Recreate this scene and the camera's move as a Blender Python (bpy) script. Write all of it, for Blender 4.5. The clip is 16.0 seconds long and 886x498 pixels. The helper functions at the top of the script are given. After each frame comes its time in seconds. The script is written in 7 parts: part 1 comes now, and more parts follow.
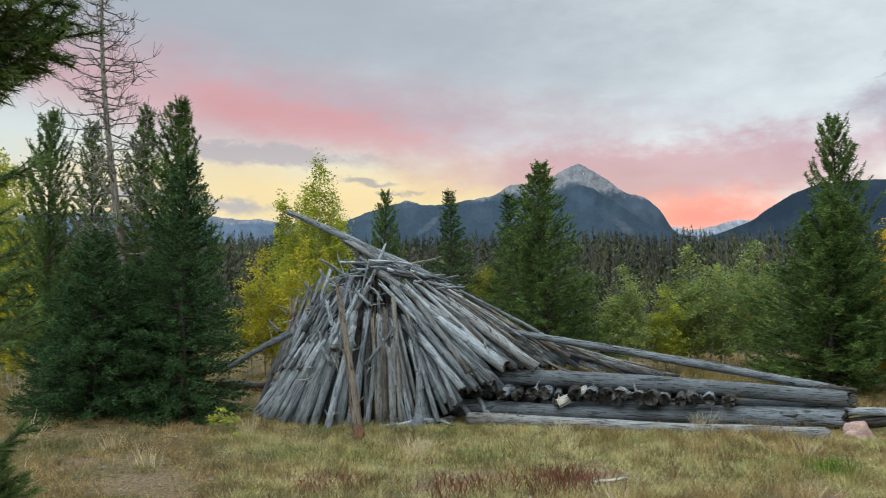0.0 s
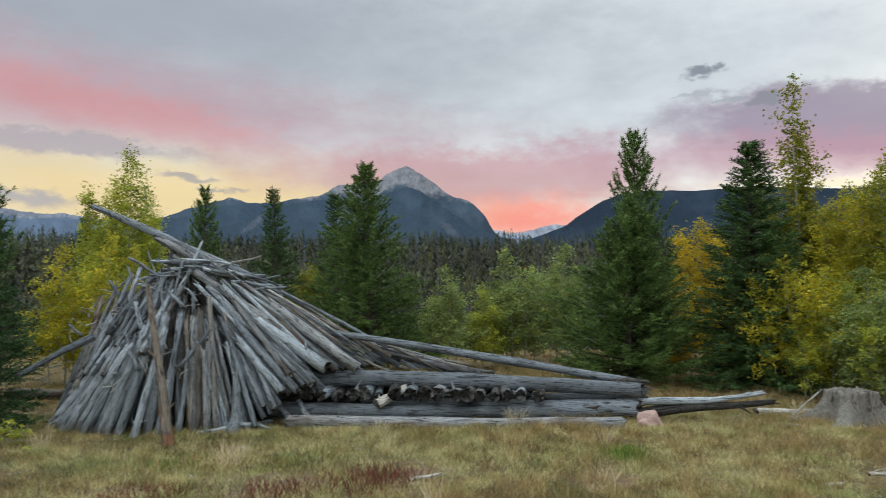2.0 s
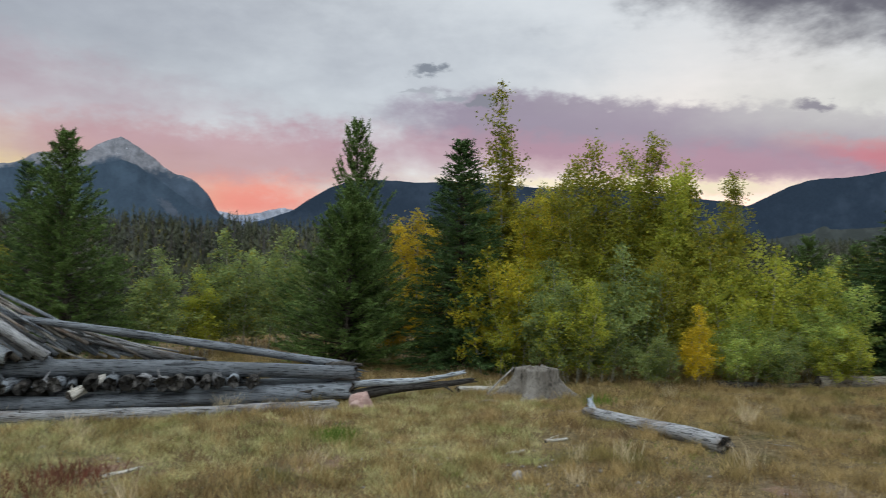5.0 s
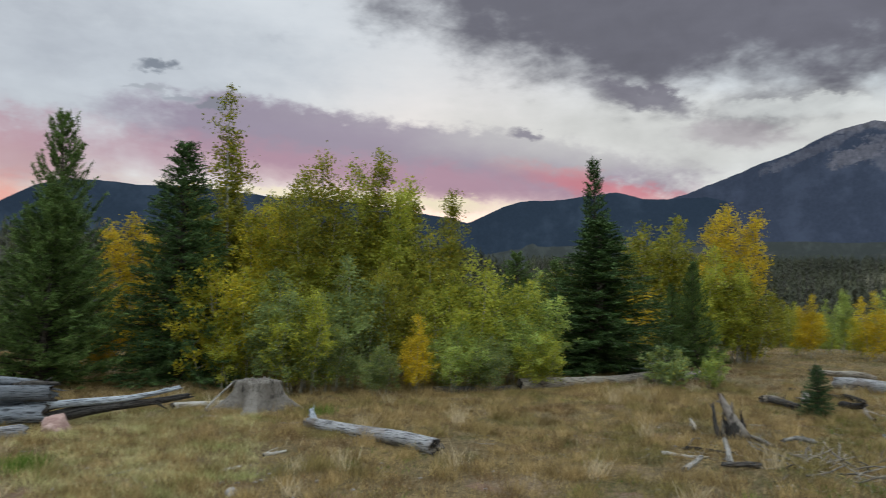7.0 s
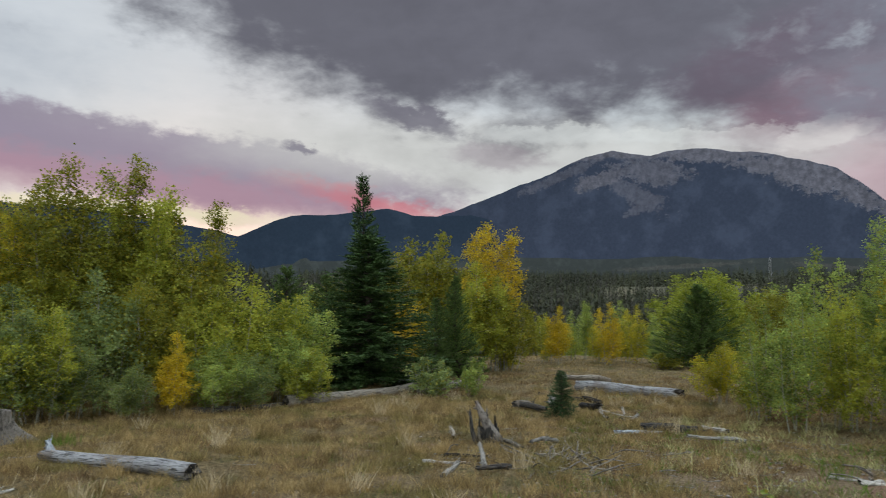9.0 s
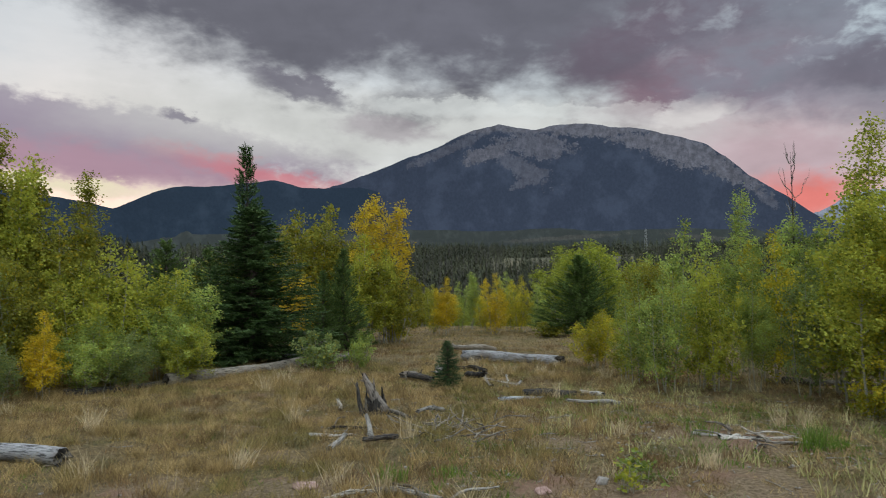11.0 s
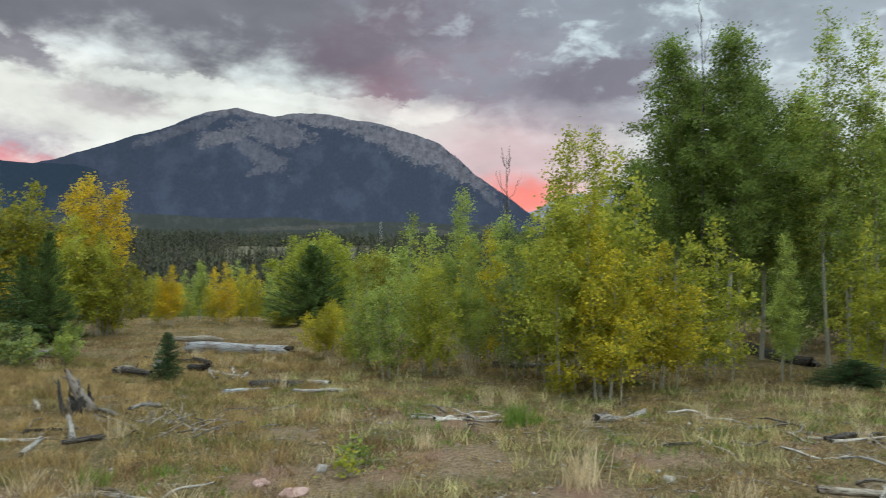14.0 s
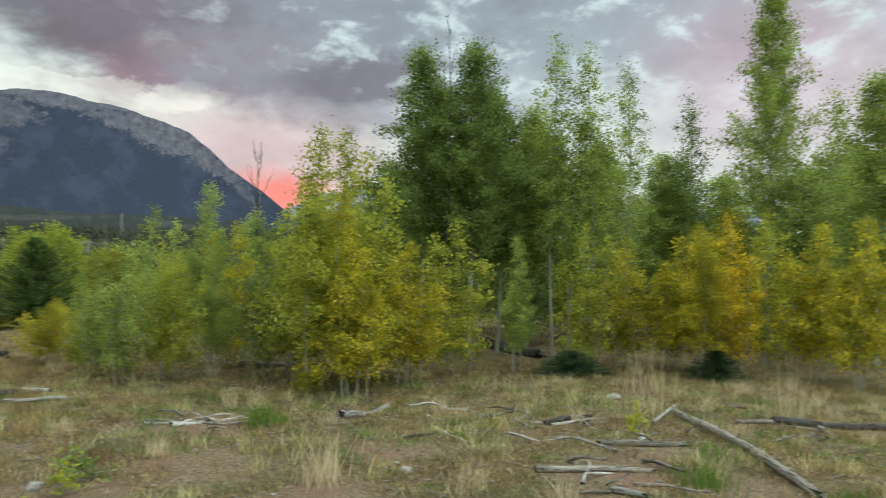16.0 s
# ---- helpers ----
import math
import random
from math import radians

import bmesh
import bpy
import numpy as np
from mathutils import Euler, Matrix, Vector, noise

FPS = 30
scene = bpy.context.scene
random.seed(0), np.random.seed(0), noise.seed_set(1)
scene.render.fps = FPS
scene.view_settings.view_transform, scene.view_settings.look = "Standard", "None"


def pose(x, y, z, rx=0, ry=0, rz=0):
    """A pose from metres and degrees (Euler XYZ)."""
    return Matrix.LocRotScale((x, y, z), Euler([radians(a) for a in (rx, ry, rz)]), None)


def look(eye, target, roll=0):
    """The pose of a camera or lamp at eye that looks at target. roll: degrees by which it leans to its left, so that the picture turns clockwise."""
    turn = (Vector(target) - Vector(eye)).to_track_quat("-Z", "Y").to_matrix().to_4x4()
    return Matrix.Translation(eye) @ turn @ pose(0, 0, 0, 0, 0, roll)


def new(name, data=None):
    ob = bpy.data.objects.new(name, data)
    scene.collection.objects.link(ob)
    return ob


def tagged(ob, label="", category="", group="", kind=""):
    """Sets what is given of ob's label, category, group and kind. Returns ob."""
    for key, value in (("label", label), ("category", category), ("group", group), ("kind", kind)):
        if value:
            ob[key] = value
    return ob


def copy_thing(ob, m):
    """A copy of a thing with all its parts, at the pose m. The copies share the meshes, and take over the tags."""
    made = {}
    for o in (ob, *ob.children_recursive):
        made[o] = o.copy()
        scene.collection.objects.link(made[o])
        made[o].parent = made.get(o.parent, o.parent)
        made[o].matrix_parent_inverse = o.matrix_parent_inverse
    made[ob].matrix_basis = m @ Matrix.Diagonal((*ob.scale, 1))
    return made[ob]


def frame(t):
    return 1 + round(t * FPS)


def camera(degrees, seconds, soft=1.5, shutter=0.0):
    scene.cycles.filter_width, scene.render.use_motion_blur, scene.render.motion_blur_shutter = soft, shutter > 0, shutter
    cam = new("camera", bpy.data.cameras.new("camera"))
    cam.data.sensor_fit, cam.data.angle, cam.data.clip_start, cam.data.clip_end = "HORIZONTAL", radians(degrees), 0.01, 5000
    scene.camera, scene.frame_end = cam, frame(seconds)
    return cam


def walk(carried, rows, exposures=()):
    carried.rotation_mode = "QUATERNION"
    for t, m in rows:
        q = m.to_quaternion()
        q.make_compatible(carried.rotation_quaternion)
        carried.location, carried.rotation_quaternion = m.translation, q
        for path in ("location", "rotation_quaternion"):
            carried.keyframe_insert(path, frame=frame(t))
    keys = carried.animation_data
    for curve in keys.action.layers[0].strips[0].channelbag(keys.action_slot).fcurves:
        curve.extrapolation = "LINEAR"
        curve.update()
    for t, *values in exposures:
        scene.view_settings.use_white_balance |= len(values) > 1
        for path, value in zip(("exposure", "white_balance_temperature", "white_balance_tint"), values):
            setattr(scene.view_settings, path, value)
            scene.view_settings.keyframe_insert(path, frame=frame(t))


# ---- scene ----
FOV, EYE, ARM = 60.78, 1.6, 0.26
cam = camera(FOV, 16.0, soft=0.95, shutter=0.5)
# seconds, turn to the right, tilt up, roll: the camera swings at arm's length round one standing place
ROWS = [
    (0.0, 0.00, 3.02, 0.04),
    (0.5, 2.58, 3.06, 0.19),
    (1.0, 5.82, 3.09, 0.12),
    (1.5, 9.44, 3.12, 0.12),
    (2.0, 13.04, 3.05, -0.01),
    (2.5, 16.54, 2.98, 0.07),
    (3.0, 19.53, 2.54, -0.34),
    (5.5, 38.22, 2.39, -1.27),
    (6.0, 43.44, 2.82, -1.55),
    (6.5, 48.69, 3.10, -1.46),
    (7.0, 53.61, 3.33, -1.40),
    (7.5, 58.36, 3.69, -1.24),
    (8.0, 62.87, 4.04, -1.11),
    (8.5, 67.04, 4.43, -0.91),
    (9.0, 70.72, 4.74, -0.64),
    (11.5, 81.21, 2.14, 0.19),
    (12.0, 83.86, 1.89, 0.12),
    (12.5, 86.78, 1.76, 0.04),
    (13.0, 89.99, 1.56, -0.11),
    (13.5, 94.36, 1.50, -0.39),
    (14.0, 98.90, 1.98, -0.53),
    (14.5, 102.49, 2.27, -0.41),
    (15.0, 106.25, 2.16, -0.29),
    (15.5, 111.54, 2.00, -0.49),
    (16.0, 117.27, 2.07, -0.97),
]


def held(turn, tilt, roll):
    a = radians(turn)
    return pose(ARM * math.sin(a), ARM * (math.cos(a) - 1), EYE, 0, 0, -turn) @ pose(0, 0, 0, 90 + tilt) @ pose(0, 0, 0, 0, 0, -roll)


# seconds, stops, kelvin, tint: the phone brightens its picture at both ends and turns it greener
EXPOSURE = [(0.0, 0.25, 6500, 5), (1.5, 0.15, 6500, 6), (3.0, -0.03, 6500, 9), (5.5, -0.10, 6450, 10), (7.0, -0.15, 6400, 10), (9.0, -0.25, 6400, 10),
            (11.5, -0.16, 6450, 9), (12.5, 0.0, 6500, 8), (14.0, 0.22, 6540, 5), (16.0, 0.30, 6600, 0)]
walk(cam, [(t, held(a, b, c)) for t, a, b, c in ROWS], EXPOSURE)

# ---------------------------------------------------------------- world and light
SUN_AZ, SUN_EL = 52.0, 2.0          # where the sun has gone down behind the ridges


class Nodes:
    """Short hand for building node trees."""

    def __init__(self, tree):
        self.tree = tree

    def add(self, kind, ins=None):
        nd = self.tree.nodes.new(kind)
        for key, value in (ins or {}).items():
            self.put(nd.inputs[key], value)
        return nd

    def put(self, socket, value):
        if isinstance(value, bpy.types.NodeSocket):
            self.tree.links.new(value, socket)
        else:
            socket.default_value = value

    def math(self, op, a, b=0.0, c=0.0, clamp=False):
        nd = self.tree.nodes.new("ShaderNodeMath")
        nd.operation, nd.use_clamp = op, clamp
        for i, v in enumerate((a, b, c)):
            self.put(nd.inputs[i], v)
        return nd.outputs[0]

    def mix(self, fac, a, b, blend="MIX"):
        nd = self.tree.nodes.new("ShaderNodeMix")
        nd.data_type, nd.blend_type = "RGBA", blend
        self.put(nd.inputs[0], fac)
        self.put(nd.inputs[6], a if isinstance(a, bpy.types.NodeSocket) else (*a[:3], 1))
        self.put(nd.inputs[7], b if isinstance(b, bpy.types.NodeSocket) else (*b[:3], 1))
        return nd.outputs[2]

    def noise(self, vector, scale, detail=4.0, rough=0.55, distortion=0.0):
        nd = self.tree.nodes.new("ShaderNodeTexNoise")
        self.put(nd.inputs["Vector"], vector)
        for key, v in (("Scale", scale), ("Detail", detail), ("Roughness", rough), ("Distortion", distortion)):
            self.put(nd.inputs[key], v)
        return nd.outputs["Fac"]

    def span(self, v, lo, hi, out_lo=0.0, out_hi=1.0, smooth=True):
        nd = self.tree.nodes.new("ShaderNodeMapRange")
        nd.interpolation_type = "SMOOTHSTEP" if smooth else "LINEAR"
        for i, x in enumerate((v, lo, hi, out_lo, out_hi)):
            self.put(nd.inputs[i], x)
        return nd.outputs[0]

    def stretch(self, vector, sx, sy, sz):
        nd = self.tree.nodes.new("ShaderNodeMapping")
        self.put(nd.inputs["Vector"], vector)
        nd.inputs["Scale"].default_value = (sx, sy, sz)
        return nd.outputs[0]


def lin(r, g, b):
    """sRGB 0..255 to linear."""
    return tuple((c / 255 / 12.92) if c / 255 <= 0.04045 else ((c / 255 + 0.055) / 1.055) ** 2.4 for c in (r, g, b))


def dusk_sky():
    world = bpy.data.worlds.new("dusk_sky")
    world.use_nodes = True
    tree = world.node_tree
    tree.nodes.clear()
    n = Nodes(tree)
    co = tree.nodes.new("ShaderNodeTexCoord").outputs["Generated"]
    xyz = tree.nodes.new("ShaderNodeSeparateXYZ")
    tree.links.new(co, xyz.inputs[0])
    x, y, z = xyz.outputs
    az = n.math("MULTIPLY", n.math("ARCTAN2", x, y), 57.2958)
    el = n.math("MULTIPLY", n.math("ARCSINE", z), 57.2958)
    # ragged edges: the clouds' own coordinates wander
    flat = n.stretch(co, 1.0, 1.0, 2.2)
    big = n.math("SUBTRACT", n.noise(flat, 5.0, 6, 0.6), 0.5)
    fine = n.math("SUBTRACT", n.noise(flat, 22.0, 7, 0.65), 0.5)
    puff = n.math("SUBTRACT", n.noise(n.stretch(co, 1.0, 1.0, 1.5), 9.0, 5, 0.55, 0.3), 0.5)
    wisps = n.math("SUBTRACT", n.noise(n.stretch(co, 1.0, 1.0, 7.0), 6.0, 5, 0.6), 0.5)
    crumbs = n.math("SUBTRACT", n.noise(n.stretch(co, 1.0, 1.0, 1.8), 40.0, 6, 0.6), 0.5)
    heaps = n.math("SUBTRACT", n.noise(n.stretch(co, 1.0, 1.0, 2.0), 16.0, 6, 0.55, 0.4), 0.5)
    broken = n.span(az, 48.0, 72.0)

    blown_a = n.math("ADD", az, n.math("ADD", n.math("MULTIPLY", heaps, 5.0), n.math("MULTIPLY", crumbs, 3.0)))
    blown_e = n.math("ADD", el, n.math("ADD", n.math("MULTIPLY", fine, 1.6), n.math("MULTIPLY", crumbs, 1.2)))

    def cloud(a0, e0, ra, re, lean=0.0, soft=0.5, ragged=1.0):
        """A cloud round the direction (a0, e0), of those half widths in degrees; lean: degrees."""
        da, de = n.math("SUBTRACT", blown_a, a0), n.math("SUBTRACT", blown_e, e0)
        c, s = math.cos(radians(lean)), math.sin(radians(lean))
        u = n.math("DIVIDE", n.math("ADD", n.math("MULTIPLY", da, c), n.math("MULTIPLY", de, s)), ra)
        v = n.math("DIVIDE", n.math("SUBTRACT", n.math("MULTIPLY", de, c), n.math("MULTIPLY", da, s)), re)
        r = n.math("SQRT", n.math("ADD", n.math("MULTIPLY", u, u), n.math("MULTIPLY", v, v)))
        edge = n.math("ADD", n.math("MULTIPLY", big, 1.4 * ragged), n.math("ADD", n.math("MULTIPLY", n.math("ADD", fine, crumbs), 0.35 * ragged), n.math("MULTIPLY", n.math("ADD", puff, heaps), 0.6 * ragged)))
        return n.span(n.math("ADD", r, edge), 1.0 + soft, 1.0 - soft)

    sky = tree.nodes.new("ShaderNodeTexSky")
    sky.sky_type, sky.sun_disc = "NISHITA", False
    sky.sun_elevation, sky.sun_rotation = radians(SUN_EL), radians(SUN_AZ)
    # clear evening sky: bright pale band low in the west, grey blue above
    up = n.span(el, 3.0, 30.0)
    col = n.mix(up, lin(208, 214, 215), lin(164, 176, 190))
    west = n.span(n.math("ABSOLUTE", n.math("SUBTRACT", az, 36.0)), 60.0, 8.0)
    col = n.mix(n.math("MULTIPLY", west, 0.85), col, lin(221, 228, 234))
    col = n.mix(0.03, col, sky.outputs[0])
    for args, colour, amount in (*CLOUDS_NORTH, *CLOUDS_WEST, *CLOUDS_DECK, *CLOUDS_SOUTH):
        col = n.mix(n.math("MULTIPLY", cloud(*args), amount), col, lin(*colour))
    # broken light gaps and soft modelling inside the grey cover
    cover = n.math("MULTIPLY", n.span(el, 11.0, 16.0), n.span(az, 88.0, 112.0))
    gaps = n.math("MULTIPLY", n.span(n.math("ADD", heaps, n.math("MULTIPLY", n.math("ADD", crumbs, puff), 0.35)), 0.01, 0.22), cover)
    col = n.mix(n.math("MULTIPLY", gaps, 0.66), col, lin(206, 220, 228))
    billow = n.math("MULTIPLY", n.math("ADD", n.math("MULTIPLY", heaps, 0.7), puff), broken)
    shade = n.math("ADD", 1.0, n.math("ADD", n.math("MULTIPLY", big, 0.18), n.math("ADD", n.math("MULTIPLY", wisps, 0.11), n.math("MULTIPLY", billow, 0.42))))
    grey = n.tree.nodes.new("ShaderNodeCombineXYZ")
    for i in range(3):
        n.put(grey.inputs[i], shade)
    col = n.mix(1.0, col, grey.outputs[0], "MULTIPLY")
    # overhead and behind, out of view, extra sky brightness is added as fill
    high = n.span(el, 26.0, 60.0)
    back = n.math("MULTIPLY", n.span(n.math("ABSOLUTE", n.math("SUBTRACT", az, 52.0)), 100.0, 150.0), n.span(el, 2.0, 28.0))
    col = n.mix(high, col, HIGH_FILL)
    col = n.mix(back, col, EAST_FILL)
    bg = n.add("ShaderNodeBackground", {"Color": col, "Strength": SKY_STRENGTH})
    out = tree.nodes.new("ShaderNodeOutputWorld")
    tree.links.new(bg.outputs[0], out.inputs[0])
    scene.world = world


# direction, half widths, lean, softness, raggedness; colour; how thick
CLOUDS_NORTH = (
    ((-6, 6.5, 24, 3.0, 0, 0.8, 0.6), (236, 210, 156), 0.88),
    ((31, 15.8, 16, 5.2, 8, 0.8, 0.4), (214, 222, 229), 0.85),
    ((-12, 20.0, 38, 6.2, -5, 0.75, 0.45), (156, 162, 175), 0.82),
    ((-10, 13.6, 24, 2.6, -6, 0.8, 0.6), (184, 160, 172), 0.80),
    ((-21, 13.2, 9, 2.2, -8, 0.9, 0.7), (208, 150, 156), 0.45),
    ((-8, 11.9, 9, 1.3, -9, 0.8, 0.8), (214, 146, 148), 0.52),
    ((15, 8.6, 15, 2.1, -1, 0.5, 0.8), (197, 156, 165), 0.80),
    ((19.5, 5.2, 5.5, 1.5, 0, 0.9, 0.4), (248, 142, 128), 0.85),
    ((-14, 9.9, 8, 0.7, -2, 0.4, 1.2), (176, 168, 176), 0.85),
)
CLOUDS_WEST = (
    ((-20, 6.4, 6, 0.6, -4, 0.5, 1.2), (166, 166, 178), 0.80),
    ((-6, 8.0, 2.4, 0.25, 0, 0.5, 1.3), (164, 160, 164), 0.80),
    ((-4, 7.2, 1.6, 0.2, 0, 0.5, 1.3), (164, 160, 164), 0.80),
    ((50, 10.3, 20, 2.6, -5, 0.22, 0.6), (156, 144, 164), 0.92),
    ((46, 8.7, 22, 1.5, -4, 0.6, 0.7), (188, 150, 166), 0.78),
    ((66, 8.0, 6, 0.7, -12, 0.7, 0.8), (216, 132, 140), 0.75),
    ((47, 7.0, 12, 0.5, -2, 0.5, 0.8), (250, 238, 206), 0.95),
    ((80, 11.6, 26, 2.6, -2, 0.6, 0.7), (220, 221, 217), 0.80),
    ((79, 22.8, 38, 8.2, -7, 0.30, 1.0), (110, 110, 121), 0.97),
)
CLOUDS_DECK = (
    ((99, 17.5, 12, 4.2, 8, 0.35, 1.1), (116, 106, 120), 0.88),
    ((68.5, 14.6, 3.6, 0.8, -14, 0.5, 1.2), (122, 120, 132), 0.90),
    ((75, 11.6, 3.0, 0.7, -6, 0.7, 1.2), (176, 168, 174), 0.7),
    ((60, 12.0, 1.2, 0.3, -4, 0.6, 1.0), (140, 136, 150), 0.85),
    ((90, 12.6, 12, 0.7, -4, 0.3, 2.0), (226, 230, 228), 0.75),
    ((100, 14.6, 9, 2.4, 12, 0.5, 1.0), (154, 120, 134), 0.50),
    ((104, 8.3, 8, 4.0, 0, 0.7, 0.5), (200, 166, 176), 0.75),
    ((105, 5.6, 4.5, 1.6, 0, 0.8, 0.4), (248, 136, 126), 0.92),
    ((98, 12.0, 3.0, 0.9, 6, 0.3, 1.6), (232, 228, 226), 0.80),
)
CLOUDS_SOUTH = (
    ((109, 13.2, 10, 2.4, -4, 0.4, 1.2), (146, 134, 150), 0.70),
    ((124, 19.5, 24, 7.5, 0, 0.5, 1.1), (146, 155, 168), 0.86),
    ((112, 14.4, 6, 1.5, 3, 0.4, 1.3), (118, 112, 126), 0.75),
    ((141, 14.0, 9, 6.0, 0, 0.7, 0.7), (196, 168, 186), 0.60),
    ((32.2, 15.4, 1.2, 0.30, 4, 0.5, 1.4), (132, 140, 152), 0.92),
    ((33.4, 13.4, 1.0, 0.22, -4, 0.6, 1.4), (166, 172, 182), 0.80),
    ((31.2, 13.8, 1.0, 0.16, 0, 0.7, 1.2), (172, 178, 186), 0.75),
    ((36.2, 13.2, 0.8, 0.25, 0, 0.4, 1.6), (142, 144, 156), 0.92),
)
# brightness of the unseen sky, raised to light the clearing
HIGH_FILL = (1.56, 1.70, 1.79)
EAST_FILL = (1.20, 1.31, 1.37)
SKY_STRENGTH = 1.0
dusk_sky()
# wide soft lamp added overhead as fill; the real sun is already down
fill_lamp = bpy.data.lights.new("sun", "SUN")
fill_lamp.energy, fill_lamp.angle, fill_lamp.color = 0.5, radians(60), (0.95, 1.0, 0.98)
sun = new("sun", fill_lamp)
sun.matrix_world = look((0, 0, 50), (8, 14, 0))


# ---------------------------------------------------------------- materials
def material(name, rough=0.85):
    m = bpy.data.materials.new(name)
    m.use_nodes = True
    n = Nodes(m.node_tree)
    bsdf = m.node_tree.nodes["Principled BSDF"]
    bsdf.inputs["Roughness"].default_value = rough
    bsdf.inputs["Specular IOR Level"].default_value = 0.15
    return m, n, bsdf


def where(n):
    return n.tree.nodes.new("ShaderNodeNewGeometry").outputs["Position"]


def island(n):
    return n.tree.nodes.new("ShaderNodeNewGeometry").outputs["Random Per Island"]


def own(n):
    return n.tree.nodes.new("ShaderNodeTexCoord").outputs["Object"]


def each(n):
    return n.tree.nodes.new("ShaderNodeObjectInfo").outputs["Random"]


def bump(n, bsdf, height, strength, distance=0.01):
    nd = n.add("ShaderNodeBump", {"Height": height, "Strength": strength, "Distance": distance})
    n.put(bsdf.inputs["Normal"], nd.outputs[0])


def foliage(name, dark, light, odd, odd_share=0.12, through_light=0.45, patch=2.4):
    """Leaves or needles: shade by leaf, tint by clump, some leaves of another colour."""
    m, n, bsdf = material(name, 0.6)
    dark, light = tuple(c * 0.72 for c in dark), tuple(c * 1.12 for c in light)
    r = island(n)
    clump = n.span(n.noise(where(n), patch, 2), 0.35, 0.65)
    col = n.mix(n.math("ADD", n.math("MULTIPLY", r, 0.4), n.math("MULTIPLY", clump, 0.6)), dark, light)
    pick = n.span(n.math("FRACT", n.math("MULTIPLY", r, 37.0)), 1 - odd_share - 0.02, 1 - odd_share)
    col = n.mix(n.math("MULTIPLY", pick, 0.6), col, odd)
    n.put(bsdf.inputs["Base Color"], col)
    if through_light:
        tr = n.add("ShaderNodeBsdfTranslucent", {"Color": col})
        mx = n.add("ShaderNodeMixShader", {0: through_light, 1: bsdf.outputs[0], 2: tr.outputs[0]})
        n.put(n.tree.nodes["Material Output"].inputs["Surface"], mx.outputs[0])
    return m


LEAVES = {
    "green": foliage("green_leaves", (0.17, 0.245, 0.055), (0.48, 0.585, 0.16), (0.55, 0.48, 0.06), 0.12),
    "dark": foliage("dark_green_leaves", (0.11, 0.17, 0.04), (0.27, 0.365, 0.095), (0.28, 0.30, 0.05), 0.08),
    "sage": foliage("grey_green_leaves", (0.15, 0.21, 0.07), (0.35, 0.43, 0.16), (0.44, 0.38, 0.03), 0.12),
    "olive": foliage("olive_leaves", (0.145, 0.16, 0.022), (0.345, 0.35, 0.055), (0.48, 0.36, 0.02), 0.15),
    "yellowgreen": foliage("yellow_green_leaves", (0.21, 0.265, 0.036), (0.52, 0.55, 0.09), (0.60, 0.53, 0.06), 0.22),
    "yellow": foliage("yellow_leaves", (0.33, 0.31, 0.028), (0.74, 0.61, 0.055), (0.24, 0.33, 0.06), 0.38),
    "gold": foliage("gold_leaves", (0.52, 0.39, 0.026), (0.80, 0.60, 0.05), (0.40, 0.38, 0.04), 0.20),
    "orange": foliage("orange_leaves", (0.32, 0.22, 0.016), (0.64, 0.38, 0.03), (0.26, 0.27, 0.03), 0.25),
    "lime": foliage("lime_leaves", (0.21, 0.265, 0.036), (0.40, 0.455, 0.075), (0.50, 0.48, 0.04), 0.15),
}
LITTER = foliage("fallen_leaves", (0.12, 0.080, 0.040), (0.38, 0.29, 0.16), (0.34, 0.28, 0.05), 0.08, 0.0, 2.0)
NEEDLES = {
    "pine": foliage("pine_needles", (0.044, 0.088, 0.024), (0.185, 0.280, 0.080), (0.20, 0.20, 0.07), 0.05, 0.25, 5.0),
    "fir": foliage("fir_needles", (0.014, 0.042, 0.016), (0.070, 0.145, 0.052), (0.20, 0.31, 0.13), 0.12, 0.1, 5.0),
    "spruce": foliage("spruce_needles", (0.028, 0.064, 0.022), (0.115, 0.195, 0.064), (0.15, 0.19, 0.06), 0.06, 0.1, 5.0),
}


